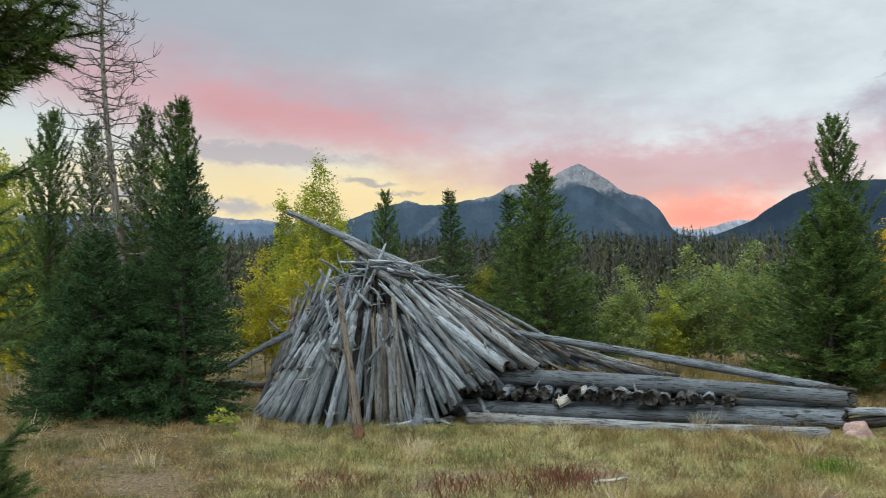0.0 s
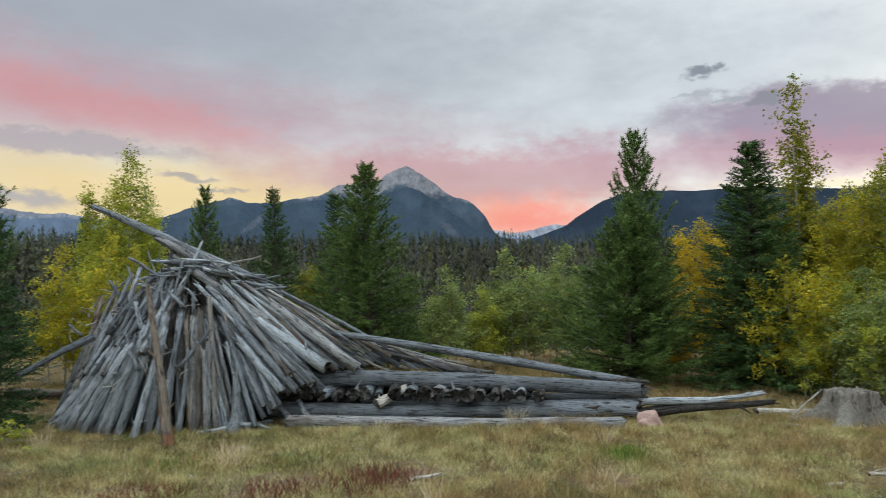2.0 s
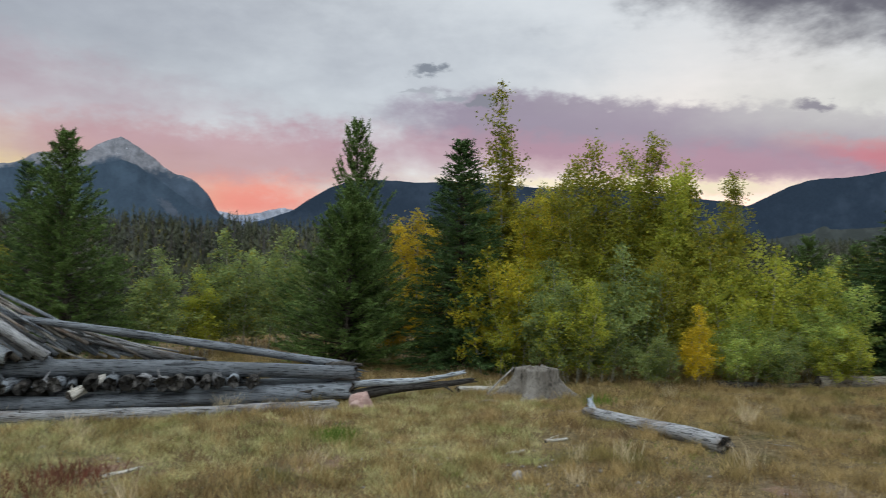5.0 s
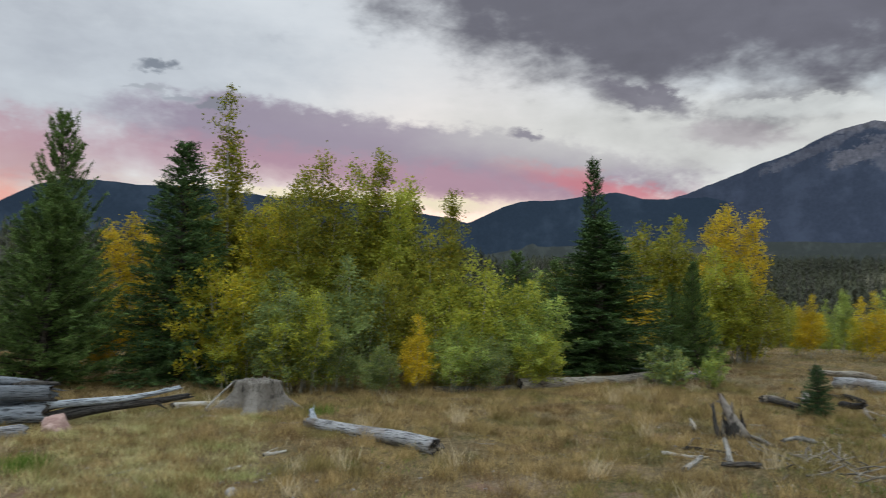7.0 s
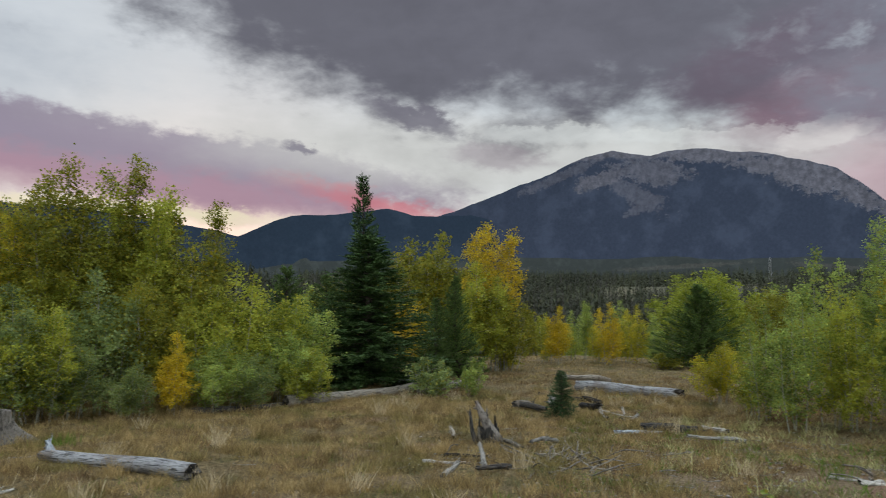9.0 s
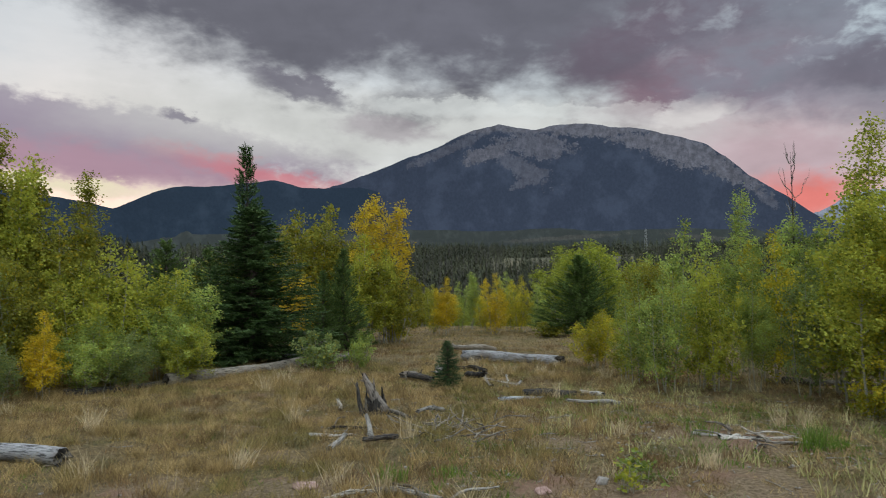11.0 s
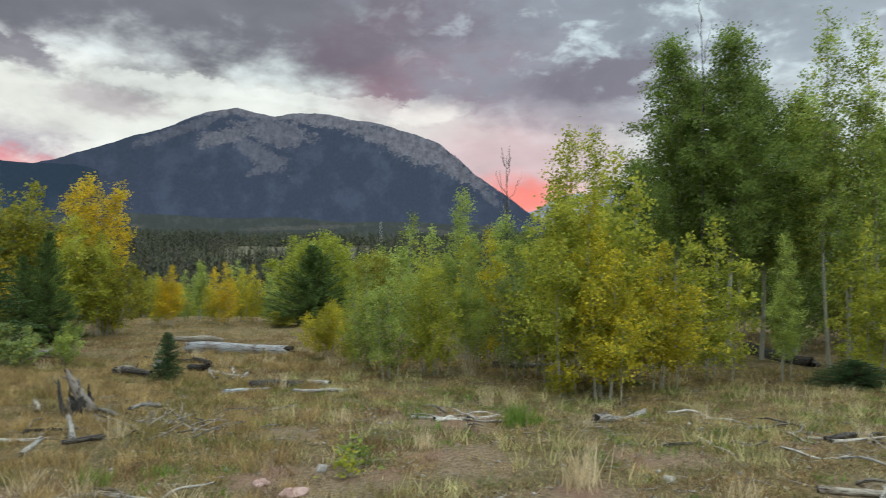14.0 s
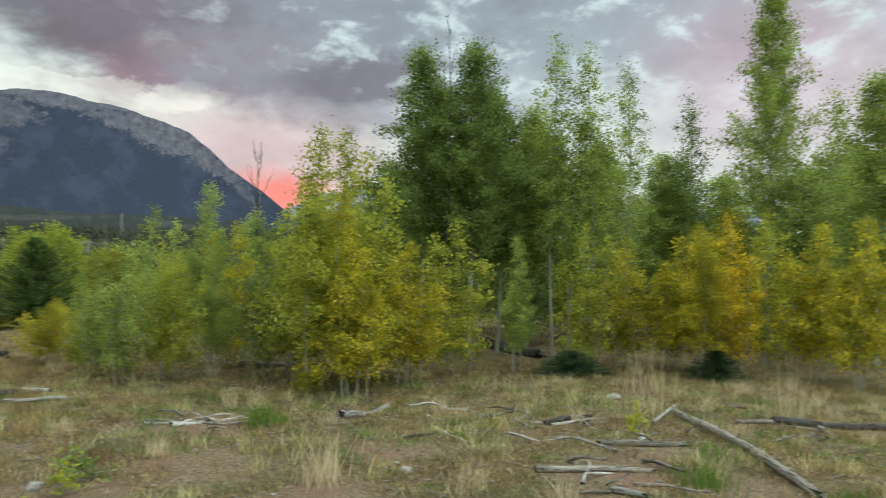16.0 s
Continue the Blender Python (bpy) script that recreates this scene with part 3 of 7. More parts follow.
# the blue of distance haze is mixed into these forest and rock colours
HAZE_BLUE_WOODS = (0.040, 0.060, 0.085)
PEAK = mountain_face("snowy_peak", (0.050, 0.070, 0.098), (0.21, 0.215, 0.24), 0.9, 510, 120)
SHOULDER = mountain_face("wooded_shoulder", HAZE_BLUE_WOODS, (0.13, 0.14, 0.17), 0, 1500, 100, ((5.5, 5.6, 1.6, 0.25, 35, 0.5), (-1.0, 4.9, 1.2, 0.2, 40, 0.4), (13.5, 4.6, 1.2, 0.3, -40, 0.4)))
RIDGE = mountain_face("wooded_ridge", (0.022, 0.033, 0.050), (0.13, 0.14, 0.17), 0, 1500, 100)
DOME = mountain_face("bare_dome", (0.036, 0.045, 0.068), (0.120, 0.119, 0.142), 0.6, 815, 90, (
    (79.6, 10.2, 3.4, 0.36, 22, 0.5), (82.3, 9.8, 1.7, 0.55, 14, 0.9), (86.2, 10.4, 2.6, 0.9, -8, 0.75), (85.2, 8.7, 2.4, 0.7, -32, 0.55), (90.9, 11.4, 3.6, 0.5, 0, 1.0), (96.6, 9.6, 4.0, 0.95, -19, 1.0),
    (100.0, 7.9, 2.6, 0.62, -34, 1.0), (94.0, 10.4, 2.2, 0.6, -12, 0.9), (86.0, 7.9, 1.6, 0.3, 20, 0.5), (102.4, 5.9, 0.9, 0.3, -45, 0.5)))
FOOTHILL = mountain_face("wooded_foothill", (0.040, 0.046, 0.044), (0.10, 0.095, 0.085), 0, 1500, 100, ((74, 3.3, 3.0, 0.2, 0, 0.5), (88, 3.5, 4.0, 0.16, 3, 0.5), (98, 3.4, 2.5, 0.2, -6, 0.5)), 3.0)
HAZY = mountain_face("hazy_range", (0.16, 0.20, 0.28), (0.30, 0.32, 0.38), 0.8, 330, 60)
HAZE_BLUE_RANGE = mountain_face("blue_far_range", (0.10, 0.135, 0.195), (0.20, 0.22, 0.27), 0.35, 380, 40)
mountain([(-40, 4.4), (-30, 5.0), (-22, 5.3), (-16, 5.25), (-13, 5.0), (-10, 4.6), (-6, 4.0)], 4600, 3300, 0.3, HAZE_BLUE_RANGE, "far range tinted haze blue with a little snow on its crest", 3, 0.6)
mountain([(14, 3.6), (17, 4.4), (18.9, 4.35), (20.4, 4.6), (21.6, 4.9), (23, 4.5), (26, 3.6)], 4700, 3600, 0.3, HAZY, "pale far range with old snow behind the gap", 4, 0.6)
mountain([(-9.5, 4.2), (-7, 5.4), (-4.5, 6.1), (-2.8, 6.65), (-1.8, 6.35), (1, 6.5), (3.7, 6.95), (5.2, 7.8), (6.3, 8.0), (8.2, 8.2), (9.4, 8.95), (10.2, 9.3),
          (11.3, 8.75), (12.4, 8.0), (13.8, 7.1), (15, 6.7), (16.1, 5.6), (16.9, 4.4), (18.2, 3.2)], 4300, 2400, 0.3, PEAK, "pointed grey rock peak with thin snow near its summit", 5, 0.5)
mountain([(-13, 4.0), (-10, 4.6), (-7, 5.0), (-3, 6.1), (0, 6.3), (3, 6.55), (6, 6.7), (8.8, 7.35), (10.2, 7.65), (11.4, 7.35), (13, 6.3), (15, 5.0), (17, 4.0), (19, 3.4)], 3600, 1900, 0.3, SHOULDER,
         "wooded shoulder tinted haze blue below the rocky peak", 6, 0.2)
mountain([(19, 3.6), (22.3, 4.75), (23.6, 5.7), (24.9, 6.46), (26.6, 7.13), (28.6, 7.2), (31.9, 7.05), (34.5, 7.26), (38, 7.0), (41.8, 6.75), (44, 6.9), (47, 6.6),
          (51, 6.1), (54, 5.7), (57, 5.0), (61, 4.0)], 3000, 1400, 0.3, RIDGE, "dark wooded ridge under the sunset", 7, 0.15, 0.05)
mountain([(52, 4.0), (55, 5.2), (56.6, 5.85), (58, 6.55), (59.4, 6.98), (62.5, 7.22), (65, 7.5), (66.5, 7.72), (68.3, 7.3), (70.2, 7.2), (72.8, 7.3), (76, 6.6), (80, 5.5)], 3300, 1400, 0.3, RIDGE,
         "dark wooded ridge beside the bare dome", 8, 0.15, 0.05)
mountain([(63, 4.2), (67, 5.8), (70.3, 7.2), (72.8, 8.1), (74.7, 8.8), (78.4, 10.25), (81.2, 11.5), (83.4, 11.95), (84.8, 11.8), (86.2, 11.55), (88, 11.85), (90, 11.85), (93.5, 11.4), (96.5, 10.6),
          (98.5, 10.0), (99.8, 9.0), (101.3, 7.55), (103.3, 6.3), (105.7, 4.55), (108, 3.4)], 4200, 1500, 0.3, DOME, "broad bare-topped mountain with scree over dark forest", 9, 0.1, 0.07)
mountain([(100, 3.0), (104, 4.2), (105.8, 5.0), (107.6, 5.85), (110, 6.3), (114, 6.6), (120, 6.2), (128, 5.4), (140, 4.8)], 4700, 3000, 0.3, HAZY, "far ridge tinted pale haze blue beside the dome", 10, 0.6)
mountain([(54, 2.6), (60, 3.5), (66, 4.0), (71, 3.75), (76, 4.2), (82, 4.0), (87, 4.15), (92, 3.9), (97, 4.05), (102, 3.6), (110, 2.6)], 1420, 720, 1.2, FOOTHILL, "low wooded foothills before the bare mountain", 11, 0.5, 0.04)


# ---------------------------------------------------------------- far woods
def far_woods(name, label, bearings, dist, count, tall, mat, seed, dead=False, keep=None):
    rng = np.random.default_rng(seed)
    a = np.radians(rng.uniform(*bearings, count))
    d = np.sqrt(rng.uniform(dist[0] ** 2, dist[1] ** 2, count))
    x, y = d * np.sin(a), d * np.cos(a)
    if keep is not None:
        ok = keep(x, y)
        x, y, d = x[ok], y[ok], d[ok]
    z = land(x, y)
    h = rng.uniform(*tall, len(x)) * rng.uniform(0.75, 1.1, len(x))
    base = np.stack([x, y, z - 0.3], -1)
    vs = []
    # stem
    for turn in (0.4, 2.5):
        side = np.stack([np.cos(turn) * np.ones_like(h), np.sin(turn) * np.ones_like(h), 0 * h], -1) * (0.16 if dead else 0.12)
        lean = rng.normal(size=(len(x), 3)) * 0.02 * h[:, None]
        lean[:, 2] = h
        vs.append(np.stack([base - side, base + side, base + lean], 1))
    tiers = 7 if dead else 26
    for k in range(tiers):
        f = (k + rng.random(len(x))) / tiers
        f = 0.15 + 0.85 * f if dead else 0.12 + 0.88 * f
        reach = (0.6 if dead else 1.0) * (0.25 + (1 - f) ** 0.8 * 1.5) * rng.uniform(0.6, 1.3, len(x)) * h / 11
        t = rng.uniform(0, 6.28, len(x))
        out = np.stack([np.cos(t), np.sin(t), rng.uniform(-0.35, 0.1, len(x))], -1) * reach[:, None]
        c = base + np.stack([0 * h, 0 * h, h * f], -1)
        thick = np.stack([0 * h, 0 * h, h * (0.02 if dead else 0.085)], -1)
        wide = np.stack([-np.sin(t), np.cos(t), 0 * t], -1) * reach[:, None] * (0.05 if dead else 0.35)
        vs.append(np.stack([c + thick, c + out - wide, c + out + wide - thick * 0.4], 1))
    v = np.concatenate(vs).reshape(-1, 3)
    tagged(new(name, sheet(name, v, np.arange(len(v)).reshape(-1, 3), mat)), label, "forest", kind="stuff")


FAR_GREEN = foliage("far_conifers", (0.042, 0.050, 0.036), (0.088, 0.098, 0.056), (0.11, 0.105, 0.045), 0.08, 0.0, 0.03)
FAR_GREY = foliage("far_dead_trunks", (0.075, 0.07, 0.068), (0.15, 0.14, 0.138), (0.07, 0.05, 0.04), 0.15, 0.0, 0.03)
FAR_LEAF = foliage("far_aspens", (0.075, 0.085, 0.02), (0.16, 0.16, 0.04), (0.24, 0.18, 0.03), 0.15, 0.0, 0.03)


def off_meadow(x, y):
    d, a = np.hypot(x, y), np.degrees(np.arctan2(x, y))
    return ~((((a > 83.8) & (a < 87.6)) | ((a > 90.6) & (a < 94.0))) & (d > 400 + 14 * np.sin(a * 2.3)) & (d < 510 + 10 * np.sin(a * 5)))


far_woods("conifer_forest", "green conifer forest on the slope across the valley", (-50, 64), (105, 300), 4600, (8, 11.5), FAR_GREEN, 21)
far_woods("dead_forest", "grey beetle-killed trunks standing among green conifers", (-50, 64), (110, 270), 3300, (8, 11.5), FAR_GREY, 22, True)
far_woods("aspen_woods", "pale green aspens scattered through the far forest", (-50, 64), (120, 305), 800, (6, 9.5), FAR_LEAF, 23)
far_woods("conifer_forest", "green conifer forest filling the valley floor", (60, 118), (125, 700), 9500, (7, 12), FAR_GREEN, 24, keep=off_meadow)
far_woods("dead_forest", "grey dead trunks standing in the valley forest", (60, 118), (125, 520), 6500, (7, 11.5), FAR_GREY, 25, True, keep=off_meadow)


def far_meadow():
    """A pale hay meadow between the woods of the valley."""
    a, d = np.meshgrid(np.radians(np.linspace(82.6, 94.2, 40)), np.linspace(300, 515, 40), indexing="ij")
    x, y = d * np.sin(a), d * np.cos(a)
    v = np.stack([x, y, land(x, y) + 0.35], -1).reshape(-1, 3)
    i, j = np.meshgrid(np.arange(39), np.arange(39), indexing="ij")
    f = np.stack([i * 40 + j, i * 40 + j + 1, (i + 1) * 40 + j + 1, (i + 1) * 40 + j], -1).reshape(-1, 4)
    m, n, bsdf = material("far_hay_meadow", 0.95)
    k = n.noise(where(n), 0.03, 6, 0.65)
    n.put(bsdf.inputs["Base Color"], n.mix(n.span(k, 0.38, 0.62), (0.085, 0.085, 0.055), (0.16, 0.145, 0.095)))
    tagged(new("meadow", sheet("meadow", v, f, m, True)), "pale dry hay meadow between the valley woods", "meadow", kind="structure")


far_meadow()


# ---------------------------------------------------------------- trees
def conifer(kind, mat, H, R, seed, count=150, crown=0.06, power=0.85, droop=(-18, 35), sweep=0.25, twig=0.2, dens=16, per=11, needle=0.05, width=0.010, ragged=0.25):
    """A conifer of that height and crown radius: tapered trunk, limbs, and needles set along twigs."""
    rng = np.random.default_rng(seed)
    root = new(kind)
    bend = rng.normal(size=2) * 0.02 * H
    hs = np.linspace(0, 1, 9)
    axis = np.stack([bend[0] * np.sin(hs * 2.2), bend[1] * np.sin(hs * 2.7), hs * H - 0.06], -1)
    v, f = tubes([axis], [0.028 * H * (1 - hs) ** 0.9 * 0.55 + 0.004], 8)
    under("trunk", sheet("trunk", v, f, BARK, True), root, "straight trunk with grey-brown bark")
    paths, radii, st, wy, ln = [], [], [], [], []
    for i in range(count):
        u = crown + (1 - crown) * ((i + rng.random()) / count) ** 1.15
        L = R * ((1 - u) / (1 - crown)) ** power * rng.uniform(1 - ragged, 1 + ragged) + 0.05
        t = i * 2.39996 + rng.normal() * 0.3
        e = radians(droop[0] + (droop[1] - droop[0]) * u + rng.normal() * 7)
        out = np.array([math.cos(t) * math.cos(e), math.sin(t) * math.cos(e), math.sin(e)])
        p0 = np.array([np.interp(u, hs, axis[:, 0]), np.interp(u, hs, axis[:, 1]), u * H - 0.06])
        s = np.linspace(0, 1, 5)[:, None]
        path = p0 + out * L * s + np.array([0, 0, 1]) * sweep * L * s ** 2
        paths.append(path)
        radii.append(np.linspace(0.006 + 0.012 * L, 0.002, 5))
        k = max(3, int(L * dens))
        for q in range(k):
            fr = 0.12 + 0.88 * (q + rng.random()) / k
            at = p0 + out * L * fr + np.array([0, 0, 1]) * sweep * L * fr ** 2
            side = np.array([-math.sin(t), math.cos(t), 0]) * (1 if q % 2 else -1)
            roll = rng.uniform(-0.7, 1.3)
            side = side * math.cos(roll) + np.array([0, 0, math.sin(roll)])
            way = out * 0.75 + side * rng.uniform(0.4, 1.0) * (1.2 - 0.8 * fr) + np.array([0, 0, sweep * fr * 1.6]) + rng.normal(size=3) * 0.2
            st.append(at), wy.append(way / np.linalg.norm(way)), ln.append(twig * rng.uniform(0.6, 1.2) * (0.55 + 0.45 * min(1, L / R + 0.2)))
        st.append(p0 + out * L * 0.8), wy.append(unit(out + np.array([0, 0, sweep]))), ln.append(twig)
    st.append(axis[-2]), wy.append(np.array([0, 0, 1.0])), ln.append(H / 8)
    v, f = tubes(paths, radii, 3)
    tagged(under("branchwork", sheet("branchwork", v, f, BARK), root, "thin brown branches"), kind="stuff")
    v, f = spikes(rng, np.array(st), np.array(wy), np.array(ln), per, needle, width)
    under("crown", sheet("crown", v, f, mat), root)
    root["size_h"], root["size_r"] = H, R
    return root


def aspen(kind, H, R, seed, stems=1, crown=0.3, limbs=60, per=22, leaf=0.05, puff=0.085, label="slender pale aspen stems and limbs"):
    """An aspen: thin pale stems, rising limbs, and a loose crown of single leaves that ends in spires."""
    rng = np.random.default_rng(seed)
    root = new(kind)
    paths, radii, tips = [], [], []
    for s in range(stems):
        t0 = s * 2.39996
        foot = np.array([math.cos(t0), math.sin(t0)]) * (0.30 * R * (s / max(1, stems - 1)) ** 0.5 if stems > 1 else 0.0)
        tip = foot * rng.uniform(1.4, 2.2) + rng.normal(size=2) * 0.10 * R
        h = H * (1.0 if s == 0 else rng.uniform(0.6, 0.96))
        span = R * (1.0 if stems == 1 else 0.64)
        hs = np.linspace(0, 1, 9)
        ax = np.stack([foot[0] + (tip[0] - foot[0]) * hs + 0.012 * h * np.sin(hs * 6 + s), foot[1] + (tip[1] - foot[1]) * hs + 0.012 * h * np.cos(hs * 5 + s), hs * h - 0.05], -1)
        paths.append(ax)
        radii.append((0.0085 * h / (1.0 if stems == 1 else 1.4)) * (1 - hs * 0.92) + 0.002)
        m = limbs // stems
        for i in range(m):
            w = (i + rng.random()) / m
            u = crown + (0.98 - crown) * w
            L = span * (1 - w) ** 0.60 * min(1.0, 0.5 + w * 2.0) * rng.uniform(0.4, 1.3) + 0.07
            t, e = i * 2.39996 + s + rng.normal() * 0.4, radians(rng.uniform(12, 58))
            out = np.array([math.cos(t) * math.cos(e), math.sin(t) * math.cos(e), math.sin(e)])
            p0 = np.array([np.interp(u, hs, ax[:, 0]), np.interp(u, hs, ax[:, 1]), u * h - 0.05])
            q = np.linspace(0, 1, 4)[:, None]
            paths.append(p0 + out * L * q - np.array([0, 0, 1]) * 0.12 * L * q ** 2)
            radii.append(np.linspace(0.002 + 0.005 * L, 0.0012, 4))
            k = 1 + int(L * 5.5)
            for c in range(k):
                f = 0.3 + 0.75 * (c + rng.random()) / k
                tips.append(p0 + out * L * f - np.array([0, 0, 1]) * 0.12 * L * f ** 2 + rng.normal(size=3) * 0.04)
        for f in (0.9, 0.95, 1.0):
            tips.append(np.array([np.interp(f, hs, ax[:, c]) for c in range(3)]))
    v, f = tubes(paths, radii, 5)
    under("trunk", sheet("trunk", v, f, ASPEN_BARK, True), root, label)
    tips = np.array(tips)
    c = np.repeat(tips, int(per * 1.45), 0)
    c = c + rng.normal(size=c.shape) * puff * np.array([0.85, 0.85, 0.75]) * np.repeat(rng.uniform(0.55, 1.15, len(tips)), int(per * 1.45))[:, None]
    c[:, 2] = np.maximum(c[:, 2], 0.04)
    nrm = unit(rng.normal(size=c.shape) + np.array([0, 0, 0.3]))
    a = unit(np.cross(nrm, rng.normal(size=c.shape)))
    b = np.cross(nrm, a)
    z = leaf * rng.uniform(0.65, 1.2, (len(c), 1))
    v = np.stack([c - a * z * 0.55, c + b * z * 0.48, c + a * z * 0.6, c - b * z * 0.48], 1).reshape(-1, 3)
    under("crown", sheet("crown", v, np.arange(len(v)).reshape(-1, 4), LEAVES["green"]), root)
    root["size_h"], root["size_r"] = H, R
    return root


KINDS = {
    "pine_a": conifer("pine_tree", NEEDLES["pine"], 4.2, 0.78, 101, 130, 0.10, 0.62, (5, 55), 0.45, 0.15, 22, 34, 0.058, 0.013, 0.35),
    "pine_b": conifer("pine_tree", NEEDLES["pine"], 4.3, 0.66, 102, 120, 0.12, 0.65, (0, 50), 0.4, 0.15, 22, 34, 0.058, 0.013, 0.35),
    "pine_c": conifer("pine_tree", NEEDLES["pine"], 4.2, 1.15, 103, 230, 0.04, 0.78, (0, 55), 0.3, 0.17, 20, 34, 0.060, 0.014, 0.28),
    "fir_a": conifer("fir_tree", NEEDLES["fir"], 2.4, 0.95, 104, 230, 0.03, 0.72, (-14, 30), 0.1, 0.15, 26, 26, 0.036, 0.013, 0.24),
    "fir_b": conifer("fir_tree", NEEDLES["fir"], 3.2, 0.80, 105, 270, 0.03, 0.72, (-14, 30), 0.1, 0.15, 26, 26, 0.036, 0.013, 0.24),
    "spruce_a": conifer("spruce_tree", NEEDLES["spruce"], 4.4, 0.85, 106, 380, 0.04, 0.9, (-22, 25), 0.15, 0.15, 22, 25, 0.050, 0.016, 0.3),
    "spruce_b": conifer("spruce_tree", NEEDLES["spruce"], 4.2, 0.65, 107, 180, 0.06, 0.85, (-15, 35), 0.2, 0.16, 20, 28, 0.050, 0.015, 0.3),
    "spruce_c": conifer("spruce_tree", NEEDLES["pine"], 4.1, 1.2, 108, 260, 0.04, 0.85, (-8, 40), 0.2, 0.17, 19, 30, 0.054, 0.015, 0.28),
    "aspen_a": aspen("aspen_tree", 4.6, 0.80, 111, 2, 0.20, 150, 28, 0.042, 0.10),
    "aspen_b": aspen("aspen_sapling", 2.4, 0.90, 112, 5, 0.18, 130, 22, 0.042),
    "aspen_c": aspen("aspen_tree", 3.6, 0.92, 113, 3, 0.20, 150, 26, 0.042, 0.10),
    "aspen_d": aspen("aspen_tree", 4.6, 1.10, 114, 3, 0.26, 165, 26, 0.043, 0.11),
    "aspen_e": aspen("aspen_sapling", 2.2, 1.15, 115, 7, 0.16, 150, 20, 0.042),
    "aspen_f": aspen("aspen_sapling", 2.6, 0.80, 118, 4, 0.12, 96, 17, 0.046, 0.085),
    "aspen_g": aspen("aspen_tree", 3.4, 0.58, 119, 2, 0.17, 84, 18, 0.046, 0.09),
    "thin_aspen": aspen("aspen_tree", 4.6, 0.78, 120, 2, 0.16, 120, 16, 0.040, 0.08),
    "tall_aspen": aspen("aspen_tree", 6.2, 1.35, 121, 1, 0.30, 190, 24, 0.044, 0.12, "tall pale aspen trunk and limbs"),
    "open_aspen": aspen("aspen_tree", 6.0, 1.20, 122, 2, 0.32, 150, 17, 0.042, 0.10, "tall pale aspen trunks and limbs"),
    "bush": aspen("willow_bush", 0.8, 0.50, 116, 9, 0.12, 72, 12, 0.042, 0.05, "thin brown bush stems"),
    "weed": aspen("weed", 0.32, 0.18, 117, 7, 0.15, 28, 4, 0.032, 0.02, "thin green stalks"),
}
TREE_WORDS = {"pine_tree": "young lodgepole pine with upswept dark green tufts", "fir_tree": "dense dark green fir with boughs to the ground",
              "spruce_tree": "dark green spruce with a narrow pointed top", "aspen_tree": "slender aspen with pale stems and {} leaves",
              "aspen_sapling": "bushy young aspen with {} leaves"}
LEAF_WORDS = {"green": "green", "dark": "dark green", "sage": "grey-green", "olive": "olive green", "yellowgreen": "yellow-green", "yellow": "yellow",
              "gold": "golden yellow", "orange": "orange", "lime": "bright lime green"}
SIZE = {k: (o["size_h"], o["size_r"]) for k, o in KINDS.items()}
SPENT = set()


def grow(rows):
    """Trees by bearing, distance, height, crown radius, kind and leaf colour."""
    for a, d, h, r, kind, leaf in rows:
        x, y = polar(a, d)
        g = height(x, y)
        if kind.startswith("aspen"):                # the aspen whose build comes nearest, so that no leaf is stretched
            r = min(r, 0.62 * (h - g))
            kind = min((k for k in KINDS if k.startswith("aspen")), key=lambda k: abs(math.log(r / (h - g) * SIZE[k][0] / SIZE[k][1])) + 0.25 * abs(math.log((h - g) / SIZE[k][0])) - 0.12 * (k == kind))
        proto = KINDS[kind]
        k, kz = r / proto["size_r"], (h - g) / proto["size_h"]
        if kind in SPENT:
            k, kz = k / proto.scale.x, kz / proto.scale.z
        m = Matrix.LocRotScale((x, y, g), Euler((0, 0, (a * 37 + d * 11) % 6.28)), (k, k, kz))
        if kind in SPENT:
            tree = copy_thing(proto, m)
        else:
            tree = proto
            proto.matrix_basis = m
            SPENT.add(kind)
        name = tree.name.split(".")[0]
        tagged(tree, TREE_WORDS[name].format(LEAF_WORDS.get(leaf, "green")), "tree", {"pine_tree": "pines", "fir_tree": "firs", "spruce_tree": "spruces"}.get(name, "aspens"))
        if leaf:
            crown = [c for c in tree.children if c.name.startswith("crown")][0]
            crown.material_slots[0].link = "OBJECT"
            crown.material_slots[0].material = LEAVES[leaf]


grow([(-27.3, 12.5, 4.17, 0.63, "pine_a", ""),
      (-25.1, 14.0, 4.35, 0.57, "pine_b", ""),
      (-21.3, 13.0, 4.50, 0.59, "pine_b", ""),
      (-18.8, 11.2, 4.22, 0.77, "pine_a", ""),
      (-24.5, 10.2, 2.30, 0.80, "fir_a", ""),
      (-18.7, 9.9, 3.22, 0.72, "fir_b", ""),
      (-21.8, 10.6, 1.95, 0.72, "fir_a", ""),
      (-26.6, 11.2, 1.55, 0.55, "fir_a", ""),
      (-30.3, 15.5, 4.04, 0.84, "aspen_c", "yellowgreen"),
      (-29.6, 14.0, 2.35, 0.76, "aspen_e", "yellow"),
      (-13.2, 14.0, 2.33, 0.91, "aspen_b", "yellow"),
      (-10.6, 14.5, 2.53, 0.79, "aspen_d", "yellow"),
      (-9.6, 17.0, 4.52, 1.01, "aspen_a", "yellowgreen"),
      (-8.5, 17.4, 3.85, 0.85, "aspen_a", "green"),
      (-10.3, 17.4, 3.95, 0.85, "aspen_c", "yellowgreen")])
